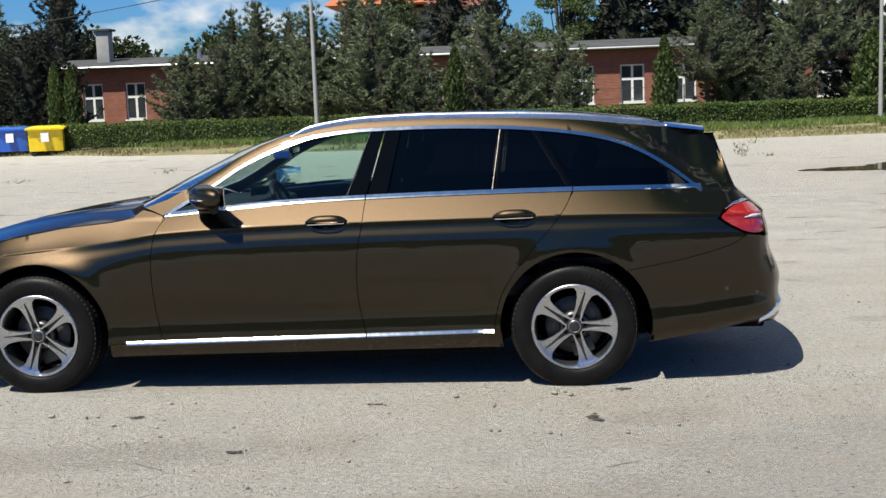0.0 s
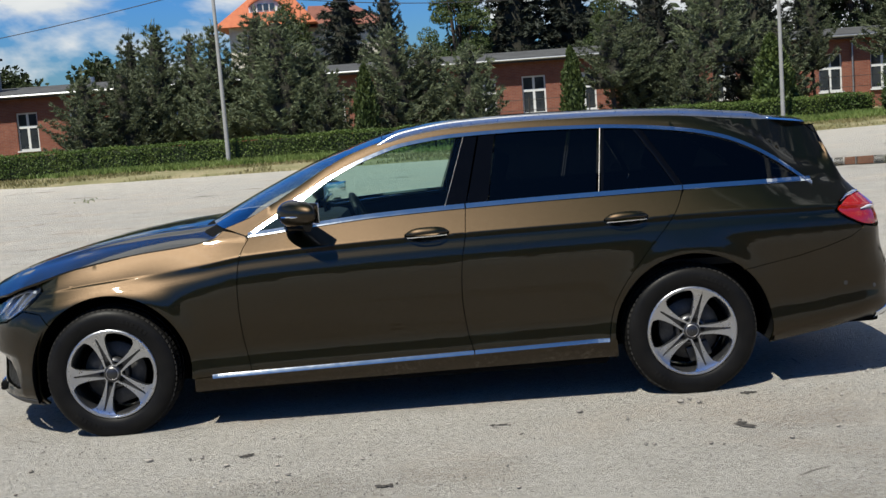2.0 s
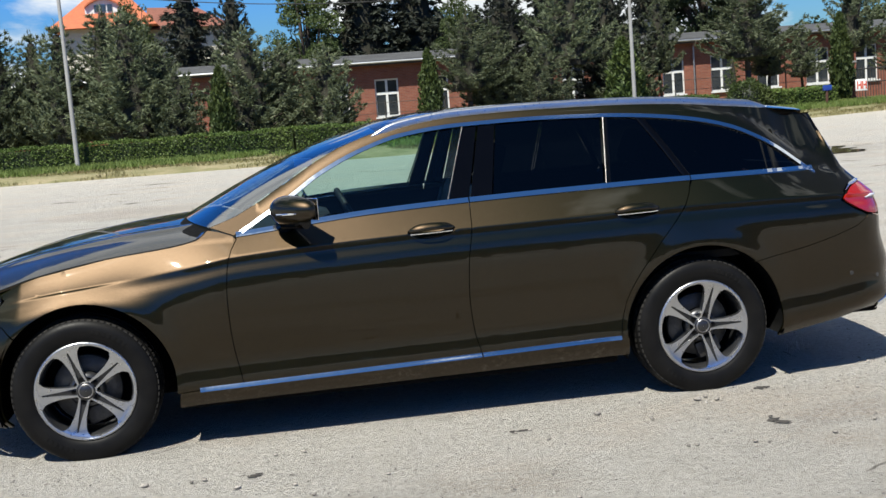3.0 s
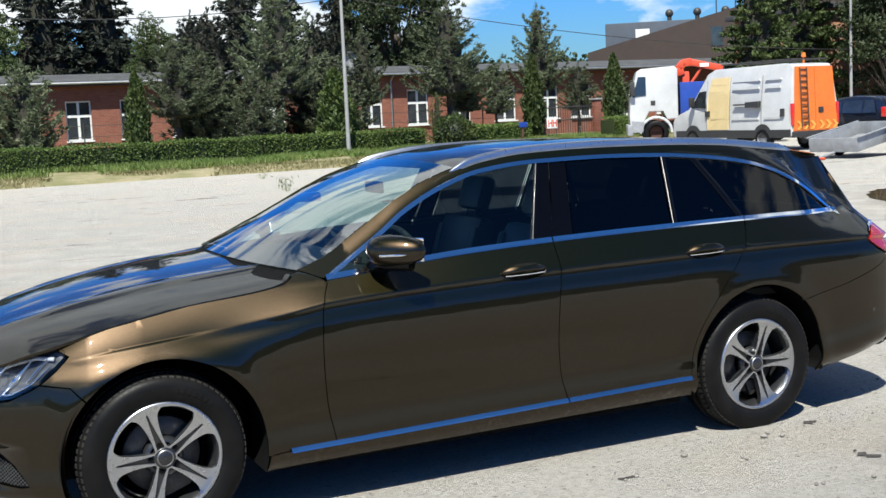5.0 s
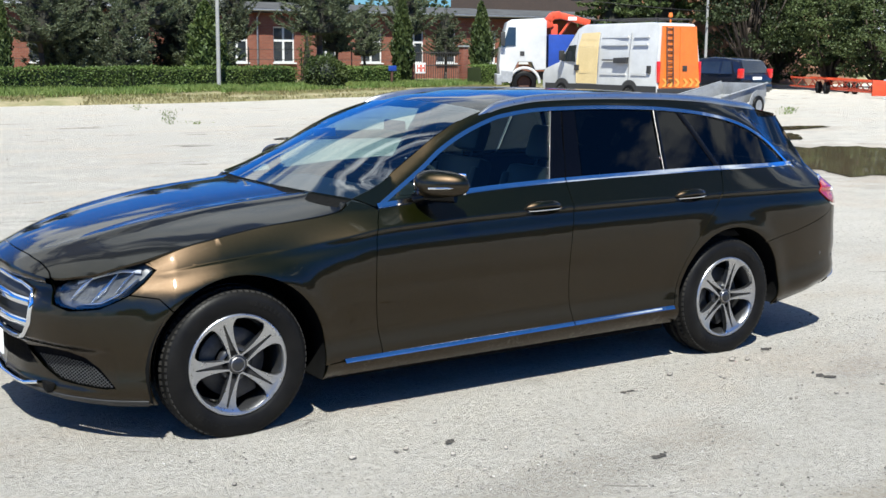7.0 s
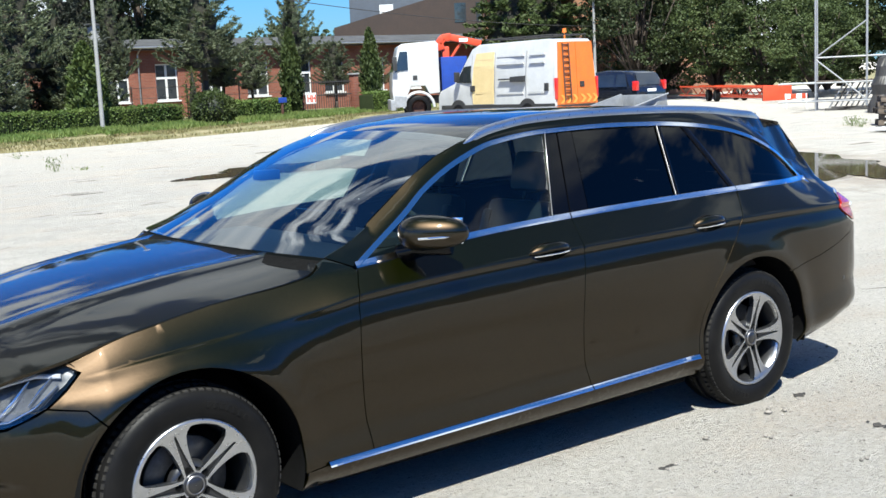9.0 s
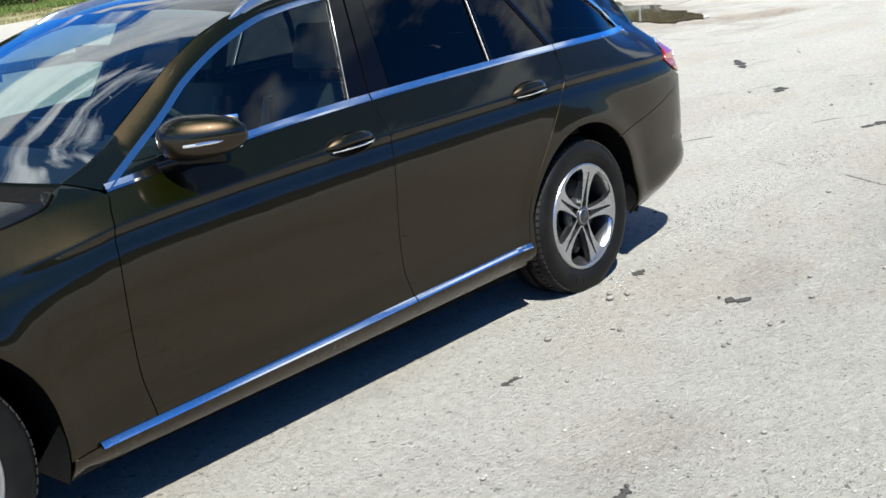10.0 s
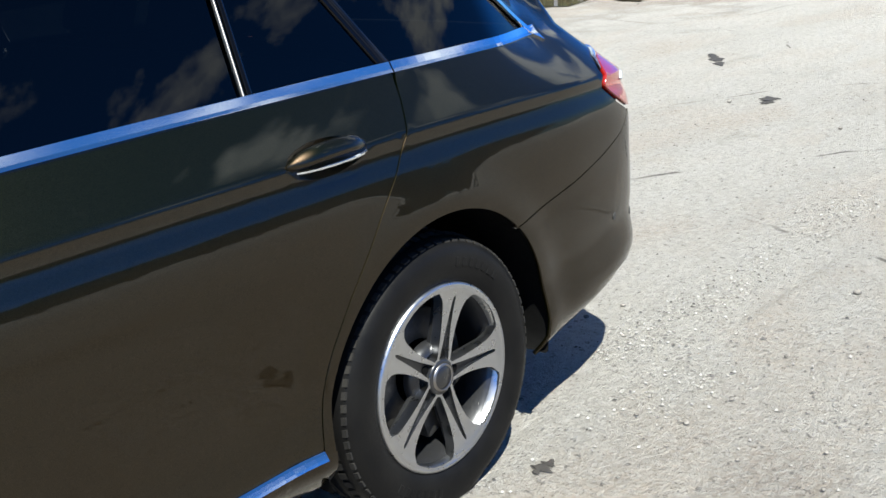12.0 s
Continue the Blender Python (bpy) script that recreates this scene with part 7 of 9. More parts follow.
M_BRICK = brick("red_brick", (0.168, 0.0432, 0.024), (0.228, 0.0704, 0.0384), (0.176, 0.128, 0.1))
M_ROOF = surface("weathered_roof_felt", (0.076, 0.0784, 0.08), (0.048, 0.048, 0.0504), 0.9, 0.0, 1.5, 30.0, 0.01, spec=0.2)
M_WHITEPAINT = surface("white_window_paint", (0.624, 0.632, 0.624), (0.544, 0.544, 0.528), 0.45, 0.0, 4.0, 60.0, amount=0.25)
M_FASCIA = surface("weathered_grey_board", (0.04, 0.0384, 0.0368), (0.024, 0.024, 0.024), 0.75, 0.0, 3.0, 40.0, 0.004)
M_PANE = surface("dark_window_glass", (0.02, 0.025, 0.03), (0.035, 0.04, 0.045), 0.04, 0.0, 1.5, 20.0, coat=1.0, amount=0.2)
M_PLASTER = surface("grey_render", (0.288, 0.288, 0.28), (0.224, 0.224, 0.216), 0.85, 0.0, 2.0, 40.0, 0.008)
M_ZINC = surface("zinc_sheet", (0.45, 0.46, 0.47), (0.36, 0.37, 0.38), 0.4, 0.9, 6.0, 60.0)
M_DARKSTEEL = surface("dark_painted_steel", (0.03, 0.03, 0.032), (0.05, 0.045, 0.04), 0.55, 0.3, 8.0, 80.0)
M_RUST = surface("rusty_steel", (0.112, 0.048, 0.028), (0.064, 0.032, 0.024), 0.8, 0.2, 5.0, 60.0, 0.006)

BY = 54.6
WINDOWS = [(-24.29, 1.07, 0), (-22.0, 1.07, 0), (-19.3, 1.15, 0), (-17.0, 1.15, 0), (-14.4, 1.15, 0), (-11.8, 1.15, 0), (-9.2, 1.15, 0), (-6.55, 1.2, 0), (-4.0, 1.2, 0), (-1.4, 1.2, 0), (1.15, 1.2, 0), (3.68, 1.2, 0),
           (6.25, 1.2, 0), (8.75, 1.2, 0), (11.4, 1.2, 0), (13.4, 1.2, 0), (16.2, 1.2, 0), (18.8, 1.2, 0), (21.45, 1.25, 0), (24.0, 1.25, 0), (26.75, 1.35, 0), (29.6, 1.25, 0), (31.7, 1.35, 0), (34.6, 1.3, 0), (37.6, 1.3, 0)]
SILL, HEAD = 1.20, 3.10
house = thing("brick_building", "long single-storey red brick building with white windows and a grey roof", "building")


def wall_with_openings(name, x0, x1, z0, z1, y, thick, holes, material, parent):
    """A wall along x with rectangular openings cut through its thickness."""
    bm = bmesh.new()
    xs = [x0]
    for a, w, *_ in holes:
        add_box(bm, (xs[-1], y, z0), (a, y + thick, z1), 0.0)
        add_box(bm, (a, y, z0), (a + w, y + thick, SILL), 0.0)
        add_box(bm, (a, y, HEAD), (a + w, y + thick, z1), 0.0)
        xs.append(a + w)
    add_box(bm, (xs[-1], y, z0), (x1, y + thick, z1), 0.0)
    return part(name, bm, material, parent)


wall_with_openings("wall", -26.0, 44.0, 0.2, 3.85, BY, 0.38, WINDOWS, M_BRICK, house)
for nm, lo, hi in (("end_wall", (-26.0, BY + 0.38, 0.2), (-25.6, BY + 11, 3.85)), ("end_wall", (43.6, BY + 0.38, 0.2), (44.0, BY + 11, 3.85)), ("rear_wall", (-26.0, BY + 11, 0.2), (44.0, BY + 11.4, 3.85)), ("floor_slab", (-25.6, BY + 0.4, 0.2), (43.6, BY + 11, 0.35))):
    box_part(nm, lo, hi, M_BRICK, house, bevel=0.0)
bm = bmesh.new()
for (ya, za), (yb, zb) in (((BY - 0.5, 4.02), (BY + 3.2, 4.52)), ((BY + 3.2, 4.52), (BY + 11.6, 4.15))):
    vs = [bm.verts.new(p) for p in ((-26.5, ya, za), (44.5, ya, za), (44.5, yb, zb), (-26.5, yb, zb), (-26.5, ya, za - 0.12), (44.5, ya, za - 0.12), (44.5, yb, zb - 0.12), (-26.5, yb, zb - 0.12))]
    for f in ((0, 1, 2, 3), (7, 6, 5, 4), (0, 4, 5, 1), (1, 5, 6, 2), (2, 6, 7, 3), (3, 7, 4, 0)):
        bm.faces.new([vs[i] for i in f])
part("roof", bm, M_ROOF, house, "grey felt roof")
box_part("fascia", (-26.5, BY - 0.54, 3.84), (44.5, BY - 0.505, 3.97), M_FASCIA, house, "grey fascia board", 0.0)
box_part("soffit", (-26.5, BY - 0.50, 3.80), (44.5, BY - 0.002, 3.84), M_DARKSTEEL, house, bevel=0.0)
tube_part("gutter", [(-26.5, BY - 0.60, 3.93), (44.5, BY - 0.60, 3.93)], 0.06, M_ZINC, house)
tube_part("downpipe", [(20.5, BY - 0.10, 0.3), (20.5, BY - 0.10, 3.6), (20.5, BY - 0.55, 3.9)], 0.05, M_ZINC, house)


def window(x, w, slim):
    wn_ = pydata("window", *frame_mesh(w, HEAD - SILL), M_WHITEPAINT, house, "white cross-bar window")
    wn_.location = (x, BY + 0.12, SILL)
    for i in (0, 1):
        for j in (0, 1):
            a = w / 2 * i
            b = (HEAD - SILL) * (0.62 if j else 0.0)
            box_part("pane", (a + 0.05, 0.02, b + 0.05), (a + w / 2 - 0.05, 0.03, (HEAD - SILL) * (1.0 if j else 0.62) - 0.05), M_PANE, wn_, bevel=0.0)
    box_part("sill", (-0.05, -0.24, -0.07), (w + 0.05, 0.0, 0.0), M_WHITEPAINT, wn_, bevel=0.0)


def frame_mesh(w, h):
    """A joined frame with a mullion and a transom, open at its four lights."""
    t = 0.075
    xs = [0, t, w / 2 - t * 0.8, w / 2 + t * 0.8, w - t, w]
    zs = [0, t, h * 0.62 - t * 0.9, h * 0.62 + t * 0.9, h - t, h]
    solid = {(i, j) for i in range(5) for j in range(5) if i in (0, 2, 4) or j in (0, 2, 4)}
    at = lambda i, j, k: (i * 6 + j) * 2 + k
    v = [(x, 0.07 * k, z) for x in xs for z in zs for k in (0, 1)]
    f = []
    for i, j in solid:
        f.append((at(i, j, 0), at(i + 1, j, 0), at(i + 1, j + 1, 0), at(i, j + 1, 0)))
        f.append((at(i, j, 1), at(i, j + 1, 1), at(i + 1, j + 1, 1), at(i + 1, j, 1)))
        for di, dj, a, b in ((-1, 0, (0, 1), (0, 0)), (1, 0, (1, 0), (1, 1)), (0, -1, (0, 0), (1, 0)), (0, 1, (1, 1), (0, 1))):
            if (i + di, j + dj) not in solid:
                f.append((at(i + a[0], j + a[1], 0), at(i + b[0], j + b[1], 0), at(i + b[0], j + b[1], 1), at(i + a[0], j + a[1], 1)))
    return v, f


for x, w, s in WINDOWS:
    window(x, w, s)


def chimney(x, y, w, z0, z1):
    c = thing("chimney", "grey rendered chimney with a flat cap on the roof", "chimney")
    box_part("shaft", (x - w / 2, y - w / 2, z0), (x + w / 2, y + w / 2, z1), M_PLASTER, c, bevel=0.02)
    box_part("cap", (x - w / 2 - 0.14, y - w / 2 - 0.14, z1), (x + w / 2 + 0.14, y + w / 2 + 0.14, z1 + 0.12), M_ROOF, c, bevel=0.02)


chimney(-23.54, BY + 1.6, 0.68, 4.1, 5.9)
chimney(19.2, BY + 2.2, 0.5, 4.3, 5.2)
tube_part("vent_pipe", [(-18.5, BY + 2.0, 4.2), (-18.5, BY + 2.0, 4.75)], 0.12, M_ZINC, house)

# pitched-roof house behind the trees
villa = thing("villa", "house with an orange tiled roof behind tall trees", "building")
M_TILE = surface("orange_roof_tiles", (0.4, 0.12, 0.048), (0.32, 0.088, 0.04), 0.8, 0.0, 3.0, 20.0, 0.03)
M_CREAM = surface("cream_render", (0.496, 0.464, 0.384), (0.432, 0.4, 0.336), 0.85, 0.0, 2.0, 30.0, 0.005)
box_part("wall", (-16.5, 90, 0), (-10.6, 101, 9.8), M_CREAM, villa, bevel=0.02)
bm = bmesh.new()
vs = [bm.verts.new(p) for p in ((-17.6, 89, 9.5), (-9.4, 89, 9.5), (-9.4, 102, 9.5), (-17.6, 102, 9.5), (-14.5, 95.5, 13.0), (-12.5, 95.5, 13.0))]
for f in ((0, 1, 5, 4), (1, 2, 5), (2, 3, 4, 5), (3, 0, 4), (3, 2, 1, 0)):
    bm.faces.new([vs[i] for i in f])
part("roof", bm, M_TILE, villa, "orange tiled hipped roof")
# a wide eyebrow dormer with three panes, under a curved strip of tiles
bm = bmesh.new()
arch = [(-14.95 + 2.7 * i / 16, 11.15 + 0.62 * math.sin(math.pi * i / 16) ** 0.8) for i in range(17)]
front = [bm.verts.new((x, 91.3, z)) for x, z in arch]
rear = [bm.verts.new((x, 94.6, z)) for x, z in arch]
low = [bm.verts.new((arch[-1][0], 91.3, 10.55)), bm.verts.new((arch[0][0], 91.3, 10.55))]
bm.faces.new(front + low)
for i in range(16):
    bm.faces.new((front[i + 1], front[i], rear[i], rear[i + 1]))
dormer = part("dormer", bm, M_WHITEPAINT, villa, "white eyebrow dormer")
bm = bmesh.new()
for i in range(16):
    (x0, z0), (x1, z1) = arch[i], arch[i + 1]
    lo_ = [bm.verts.new((x, 91.05, z + d)) for x, z, d in ((x0, z0, 0.02), (x1, z1, 0.02), (x1, z1, 0.16), (x0, z0, 0.16))]
    hi_ = [bm.verts.new((v.co.x, 95.2, v.co.z)) for v in lo_]
    bm.faces.new(lo_)
    bm.faces.new((lo_[3], lo_[2], hi_[2], hi_[3]))
    bm.faces.new((lo_[1], lo_[0], hi_[0], hi_[1]))
part("dormer_roof", bm, M_TILE, dormer)
for i in range(3):
    box_part("window", (-14.25 + 0.5 * i, 91.24, 10.85), (-13.87 + 0.5 * i, 91.29, 11.38), M_PANE, dormer, bevel=0.0)
# its lower wing, half hidden by a spruce
M_OLDTILE = surface("weathered_red_tiles", (0.192, 0.068, 0.044), (0.136, 0.052, 0.036), 0.85, 0.0, 3.0, 20.0, 0.03)
box_part("wall", (-10.58, 92, 0), (-4.4, 100, 9.3), M_CREAM, villa, bevel=0.02)
bm = bmesh.new()
vs = [bm.verts.new(p) for p in ((-10.6, 91.2, 9.25), (-3.8, 91.2, 9.25), (-3.8, 100.8, 9.25), (-10.6, 100.8, 9.25), (-10.6, 96, 11.4), (-6.6, 96, 11.2))]
for f in ((0, 1, 5, 4), (1, 2, 5), (2, 3, 4, 5), (3, 0, 4), (3, 2, 1, 0)):
    bm.faces.new([vs[i] for i in f])
part("roof", bm, M_OLDTILE, villa, "weathered red tiled wing roof")

# brown hall and grey block far behind the lorry
hall = thing("brown_hall", "brown clad hall with a sloping roofline behind the yard", "building")
M_BROWNCLAD = surface("brown_cladding", (0.0374, 0.0225, 0.0162), (0.0281, 0.0175, 0.0131), 0.7, 0.0, 1.2, 20.0)
M_GREYCLAD = surface("blue_grey_cladding", (0.0510, 0.0630, 0.0810), (0.0420, 0.0510, 0.0660), 0.55, 0.0, 1.5, 20.0)
bm = bmesh.new()
pr = [(0, 0), (0, 6.0), (9, 8.3), (13, 9.3), (22, 9.4), (22, 0)]
a = [bm.verts.new((46.2 + s * 0.82, 76.0 - s * 0.57, z)) for s, z in pr]
b = [bm.verts.new((46.2 + s * 0.82 + 8, 76.0 - s * 0.57 + 11, z)) for s, z in pr]
bm.faces.new(a)
bm.faces.new(b[::-1])
for i in range(len(pr)):
    j = (i + 1) % len(pr)
    bm.faces.new((a[j], a[i], b[i], b[j]))
bmesh.ops.recalc_face_normals(bm, faces=bm.faces)
part("wall", bm, M_BROWNCLAD, hall)
for i in range(3):
    s = 9.5 + 1.7 * i
    box_part("window", (0, -0.03, 0), (0.9, 0.05, 1.5), M_PANE, hall, bevel=0.0, m=Matrix.Translation((46.2 + s * 0.82, 76 - s * 0.57, 6.0)) @ Matrix.Rotation(math.atan2(-0.57, 0.82), 4, "Z"))
block = thing("grey_block", "blue-grey clad block with roof vents behind the hall", "building")
box_part("wall", (0, 0, 0), (12, 9, 8.9), M_GREYCLAD, block, bevel=0.05, m=Matrix.Translation((53.2, 84.3, 0)) @ Matrix.Rotation(radians(-36), 4, "Z"))
for i in range(3):
    q = Matrix.Translation((53.2, 84.3, 8.9)) @ Matrix.Rotation(radians(-36), 4, "Z") @ Vector((5.5 + 2.4 * i, 2.0, 0))
    bm = bmesh.new()
    add_tube(bm, q, q + Vector((0, 0, 0.5)), 0.2, 0.2, 10)
    got = bmesh.ops.create_uvsphere(bm, u_segments=12, v_segments=8, radius=0.36)
    bmesh.ops.translate(bm, vec=q + Vector((0, 0, 0.75)), verts=got["verts"])
    part("roof_vent", smooth_bm(bm), M_DARKSTEEL, block)
for i in range(2):
    q = Matrix.Translation((53.2, 84.3, 8.9)) @ Matrix.Rotation(radians(-36), 4, "Z") @ Vector((9.5 + 1.6 * i, 1.0, 0))
    tube_part("mast", [q, q + Vector((0, 0, 2.4 + i))], 0.05, M_DARKSTEEL, block)
box_part("window", (2.6, -0.04, 7.4), (3.8, 0.02, 8.3), M_WHITEPAINT, block, bevel=0.0, m=Matrix.Translation((53.2, 84.3, 0)) @ Matrix.Rotation(radians(-36), 4, "Z"))

# brick block between the trunks, and sheds at the yard's right end
back = thing("brick_block", "plain orange brick block behind dark trees", "building")
M_ORANGEBRICK = brick("orange_brick", (0.288, 0.12, 0.06), (0.336, 0.152, 0.08), (0.32, 0.272, 0.216))
box_part("wall", (43.0, 46.0, 0), (58.0, 54.0, 6.5), M_ORANGEBRICK, back, bevel=0.02)
box_part("roof", (42.6, 45.6, 6.5), (58.4, 54.4, 6.8), M_ROOF, back, bevel=0.02)
shed = thing("shed", "pale blue corrugated shed beside a beige wall", "shed")
M_PALEBLUE = surface("pale_blue_sheet", (0.384, 0.448, 0.496), (0.32, 0.384, 0.44), 0.5, 0.2, 3.0, 30.0)
M_BEIGE = surface("beige_render", (0.4, 0.344, 0.256), (0.344, 0.296, 0.224), 0.85, 0.0, 3.0, 40.0, 0.006)
bm = bmesh.new()
for i in range(46):
    add_box(bm, (i * 0.2, 0, 0), (i * 0.2 + 0.12, 0.1, 3.6), 0.0)
add_box(bm, (0, 0.06, 0), (9.2, 4.0, 3.6), 0.0)
bmesh.ops.transform(bm, matrix=Matrix.Translation((36.0, 17.2, 0)) @ Matrix.Rotation(radians(-64), 4, "Z"), verts=bm.verts)
part("wall", bm, M_PALEBLUE, shed)
box_part("side_wall", (-1.6, 0.0, 0), (-0.02, 3.6, 3.2), M_BEIGE, shed, bevel=0.02, m=Matrix.Translation((36.0, 17.2, 0)) @ Matrix.Rotation(radians(-64), 4, "Z"))


# ---- lamp posts and wires ----
def lamp_post(x, y, h, lean=0.0, label="tall grey concrete lamp post with a round lantern"):
    p = thing("lamp_post", label, "lamp post", group="lamp posts")
    bm = bmesh.new()
    add_tube(bm, (0, 0, -0.2), (lean, 0, h), 0.085, 0.05, 12)
    part("pole", smooth_bm(bm), M_PLASTER, p)
    bm = bmesh.new()
    add_tube(bm, (lean, 0, h), (lean, -0.05, h + 0.25), 0.03, 0.03, 8)
    part("bracket", smooth_bm(bm), M_ZINC, p)
    bm = bmesh.new()
    bmesh.ops.create_uvsphere(bm, u_segments=16, v_segments=10, radius=0.17)
    bmesh.ops.scale(bm, vec=(1, 1, 0.8), verts=bm.verts)
    bmesh.ops.translate(bm, vec=(lean, -0.05, h + 0.32), verts=bm.verts)
    part("lantern", smooth_bm(bm), M_WHITEPAINT, p, "white glass lantern")
    p.location = (x, y, GRASS_Z)
    return p


lamp_post(-8.5, 37.0, 8.6, -0.05)
lamp_post(12.15, 38.8, 8.2)
lamp_post(40.0, 41.2, 8.0)


def swept(pts, r, k):
    vs = []
    for p in pts:
        vs += [(p.x, p.y + r * math.cos(6.2832 * j / k), p.z + r * math.sin(6.2832 * j / k)) for j in range(k)]
    return vs, [(i * k + j, i * k + (j + 1) % k, (i + 1) * k + (j + 1) % k, (i + 1) * k + j) for i in range(len(pts) - 1) for j in range(k)]


def wire(a, b, sag, parent_name="overhead_wire"):
    a, b = Vector(a), Vector(b)
    pts = [a.lerp(b, i / 24) - Vector((0, 0, sag * 4 * (i / 24) * (1 - i / 24))) for i in range(25)]
    ob = pydata(parent_name, *swept(pts, 0.016, 5), M_DARKSTEEL)
    return tagged(ob, "thin black overhead wire slung between poles", "wire", "overhead wires")


wire((-40, 46, 5.0), (-8.5, 37.0, 6.6), 0.8)
wire((-8.5, 37.0, 6.4), (12.15, 38.8, 6.3), 0.9)
wire((12.15, 38.8, 6.3), (40.0, 41.2, 4.0), 0.5)

# ---- vehicles and gear round the yard ----
def pressed(profile, half, material, name, parent, label="", bevel=0.05, tuck=None):
    """A body from a side outline (along y, up z), with its upper part drawn in by tuck(z) on both sides."""
    bm = bmesh.new()
    tuck = tuck or (lambda z: 0.0)
    a = [bm.verts.new((-half + tuck(z), y, z)) for y, z in profile]
    b = [bm.verts.new((half - tuck(z), y, z)) for y, z in profile]
    bm.faces.new(a)
    bm.faces.new(b[::-1])
    n = len(profile)
    for i in range(n):
        j = (i + 1) % n
        bm.faces.new((a[j], a[i], b[i], b[j]))
    bmesh.ops.recalc_face_normals(bm, faces=bm.faces)
    rim = [e for e in bm.edges if (e.verts[0] in a) == (e.verts[1] in a)]
    if bevel:
        bmesh.ops.bevel(bm, geom=rim, offset=bevel, segments=2, profile=0.6, affect="EDGES")
    return part(name, smooth_bm(bm, 35), material, parent, label)


def road_wheel(parent, x, y, r, w, rim_material, label=""):
    """A wheel with its axle along x."""
    prof = [(r * 0.62, -w * 0.45), (r * 0.72, -w * 0.5), (r * 0.9, -w * 0.5), (r, -w * 0.36), (r, w * 0.36), (r * 0.9, w * 0.5), (r * 0.62, w * 0.5)]
    v, f = lathe(prof, 28)
    t = pydata("wheel", [(b, a, c) for a, b, c in v], f, M_RUBBER, parent, label, True)
    v, f = lathe([(0.01, -w * 0.30), (r * 0.2, -w * 0.36), (r * 0.45, -w * 0.22), (r * 0.56, -w * 0.25), (r * 0.64, -w * 0.47)], 20)
    pydata("rim", [(b, a, c) for a, b, c in v], f, rim_material, t, "", True)
    t.location = (x, y, r)
    return t


M_VANWHITE = surface("white_van_paint", (0.464, 0.464, 0.456), (0.384, 0.384, 0.376), 0.35, 0.0, 1.2, 12.0, coat=0.4, amount=0.25)
M_VANYELLOW = surface("pale_yellow_panel", (0.592, 0.464, 0.24), (0.544, 0.416, 0.208), 0.4, 0.0, 2.0, 20.0, coat=0.3)
M_ORANGE = surface("bright_orange_paint", (0.64, 0.16, 0.016), (0.56, 0.128, 0.016), 0.4, 0.0, 2.0, 20.0, coat=0.3)
M_CHEVRON = surface("faded_yellow_tape", (0.70, 0.34, 0.07), (0.62, 0.28, 0.05), 0.5, 0.0, 3.0, 30.0)
M_REDORANGE = surface("red_orange_paint", (0.576, 0.068, 0.02), (0.464, 0.048, 0.016), 0.45, 0.0, 3.0, 25.0)
M_BLUE = surface("strong_blue_paint", (0.012, 0.048, 0.272), (0.0096, 0.036, 0.208), 0.4, 0.0, 2.0, 20.0)
M_NAVY = surface("dark_navy_paint", (0.010, 0.012, 0.020), (0.014, 0.016, 0.024), 0.2, 0.3, 3.0, 30.0, coat=0.8)
M_GALV = surface("galvanised_steel", (0.336, 0.344, 0.352), (0.248, 0.252, 0.256), 0.5, 0.35, 5.0, 45.0)
M_YELLOWBIN = surface("yellow_plastic", (0.82, 0.58, 0.015), (0.72, 0.50, 0.015), 0.42, 0.0, 3.0, 40.0)
M_BLUEBIN = surface("blue_plastic", (0.020, 0.11, 0.50), (0.018, 0.09, 0.42), 0.42, 0.0, 3.0, 40.0)
M_GREENBIN = surface("green_plastic", (0.02, 0.08, 0.028), (0.016, 0.06, 0.0224), 0.5, 0.0, 3.0, 40.0)
M_WOOD = surface("weathered_wood", (0.12, 0.092, 0.068), (0.06, 0.048, 0.0384), 0.85, 0.0, 7.0, 70.0, 0.006, per_object=0.3)
M_REDLENS = surface("red_lens", (0.6, 0.02, 0.015), (0.45, 0.015, 0.01), 0.2, 0.0, 8.0, 50.0, coat=0.6)
M_CARGLASS = surface("dark_vehicle_glass", (0.012, 0.015, 0.018), (0.02, 0.024, 0.028), 0.05, 0.0, 2.0, 20.0, coat=1.0)

# white panel van with orange doors
van = thing("panel_van", "white high-roof panel van with orange rear doors and a yellow panel", "van")
VL, VH = 6.1, 2.78
side = [(0.0, 0.50), (0.02, 0.75), (0.02, 1.5), (0.10, 2.65), (0.18, 2.74), (0.5, 2.78), (3.9, 2.76), (4.25, 2.62), (5.0, 1.62), (5.15, 1.45), (5.95, 1.20), (6.08, 1.0), (6.10, 0.55), (6.0, 0.42), (0.05, 0.42)]
tuck_v = lambda z: 0.0 if z < 1.3 else 0.17 * ((z - 1.3) / 1.45) ** 1.6
vb = pressed(side, 0.98, M_VANWHITE, "body", van, "", 0.06, tuck_v)


def van_side(name, pts, material, label="", parent=None, proud=0.008):
    vs = [(-0.98 + tuck_v(z) - proud, y, z) for y, z in pts] + [(-0.98 + tuck_v(z) + 0.03, y, z) for y, z in pts]
    n = len(pts)
    fs = [tuple(range(n)), tuple(range(n, 2 * n))[::-1]] + [(i, i + n, (i + 1) % n + n, (i + 1) % n) for i in range(n)]
    return pydata(name, vs, fs, material, parent or van, label)


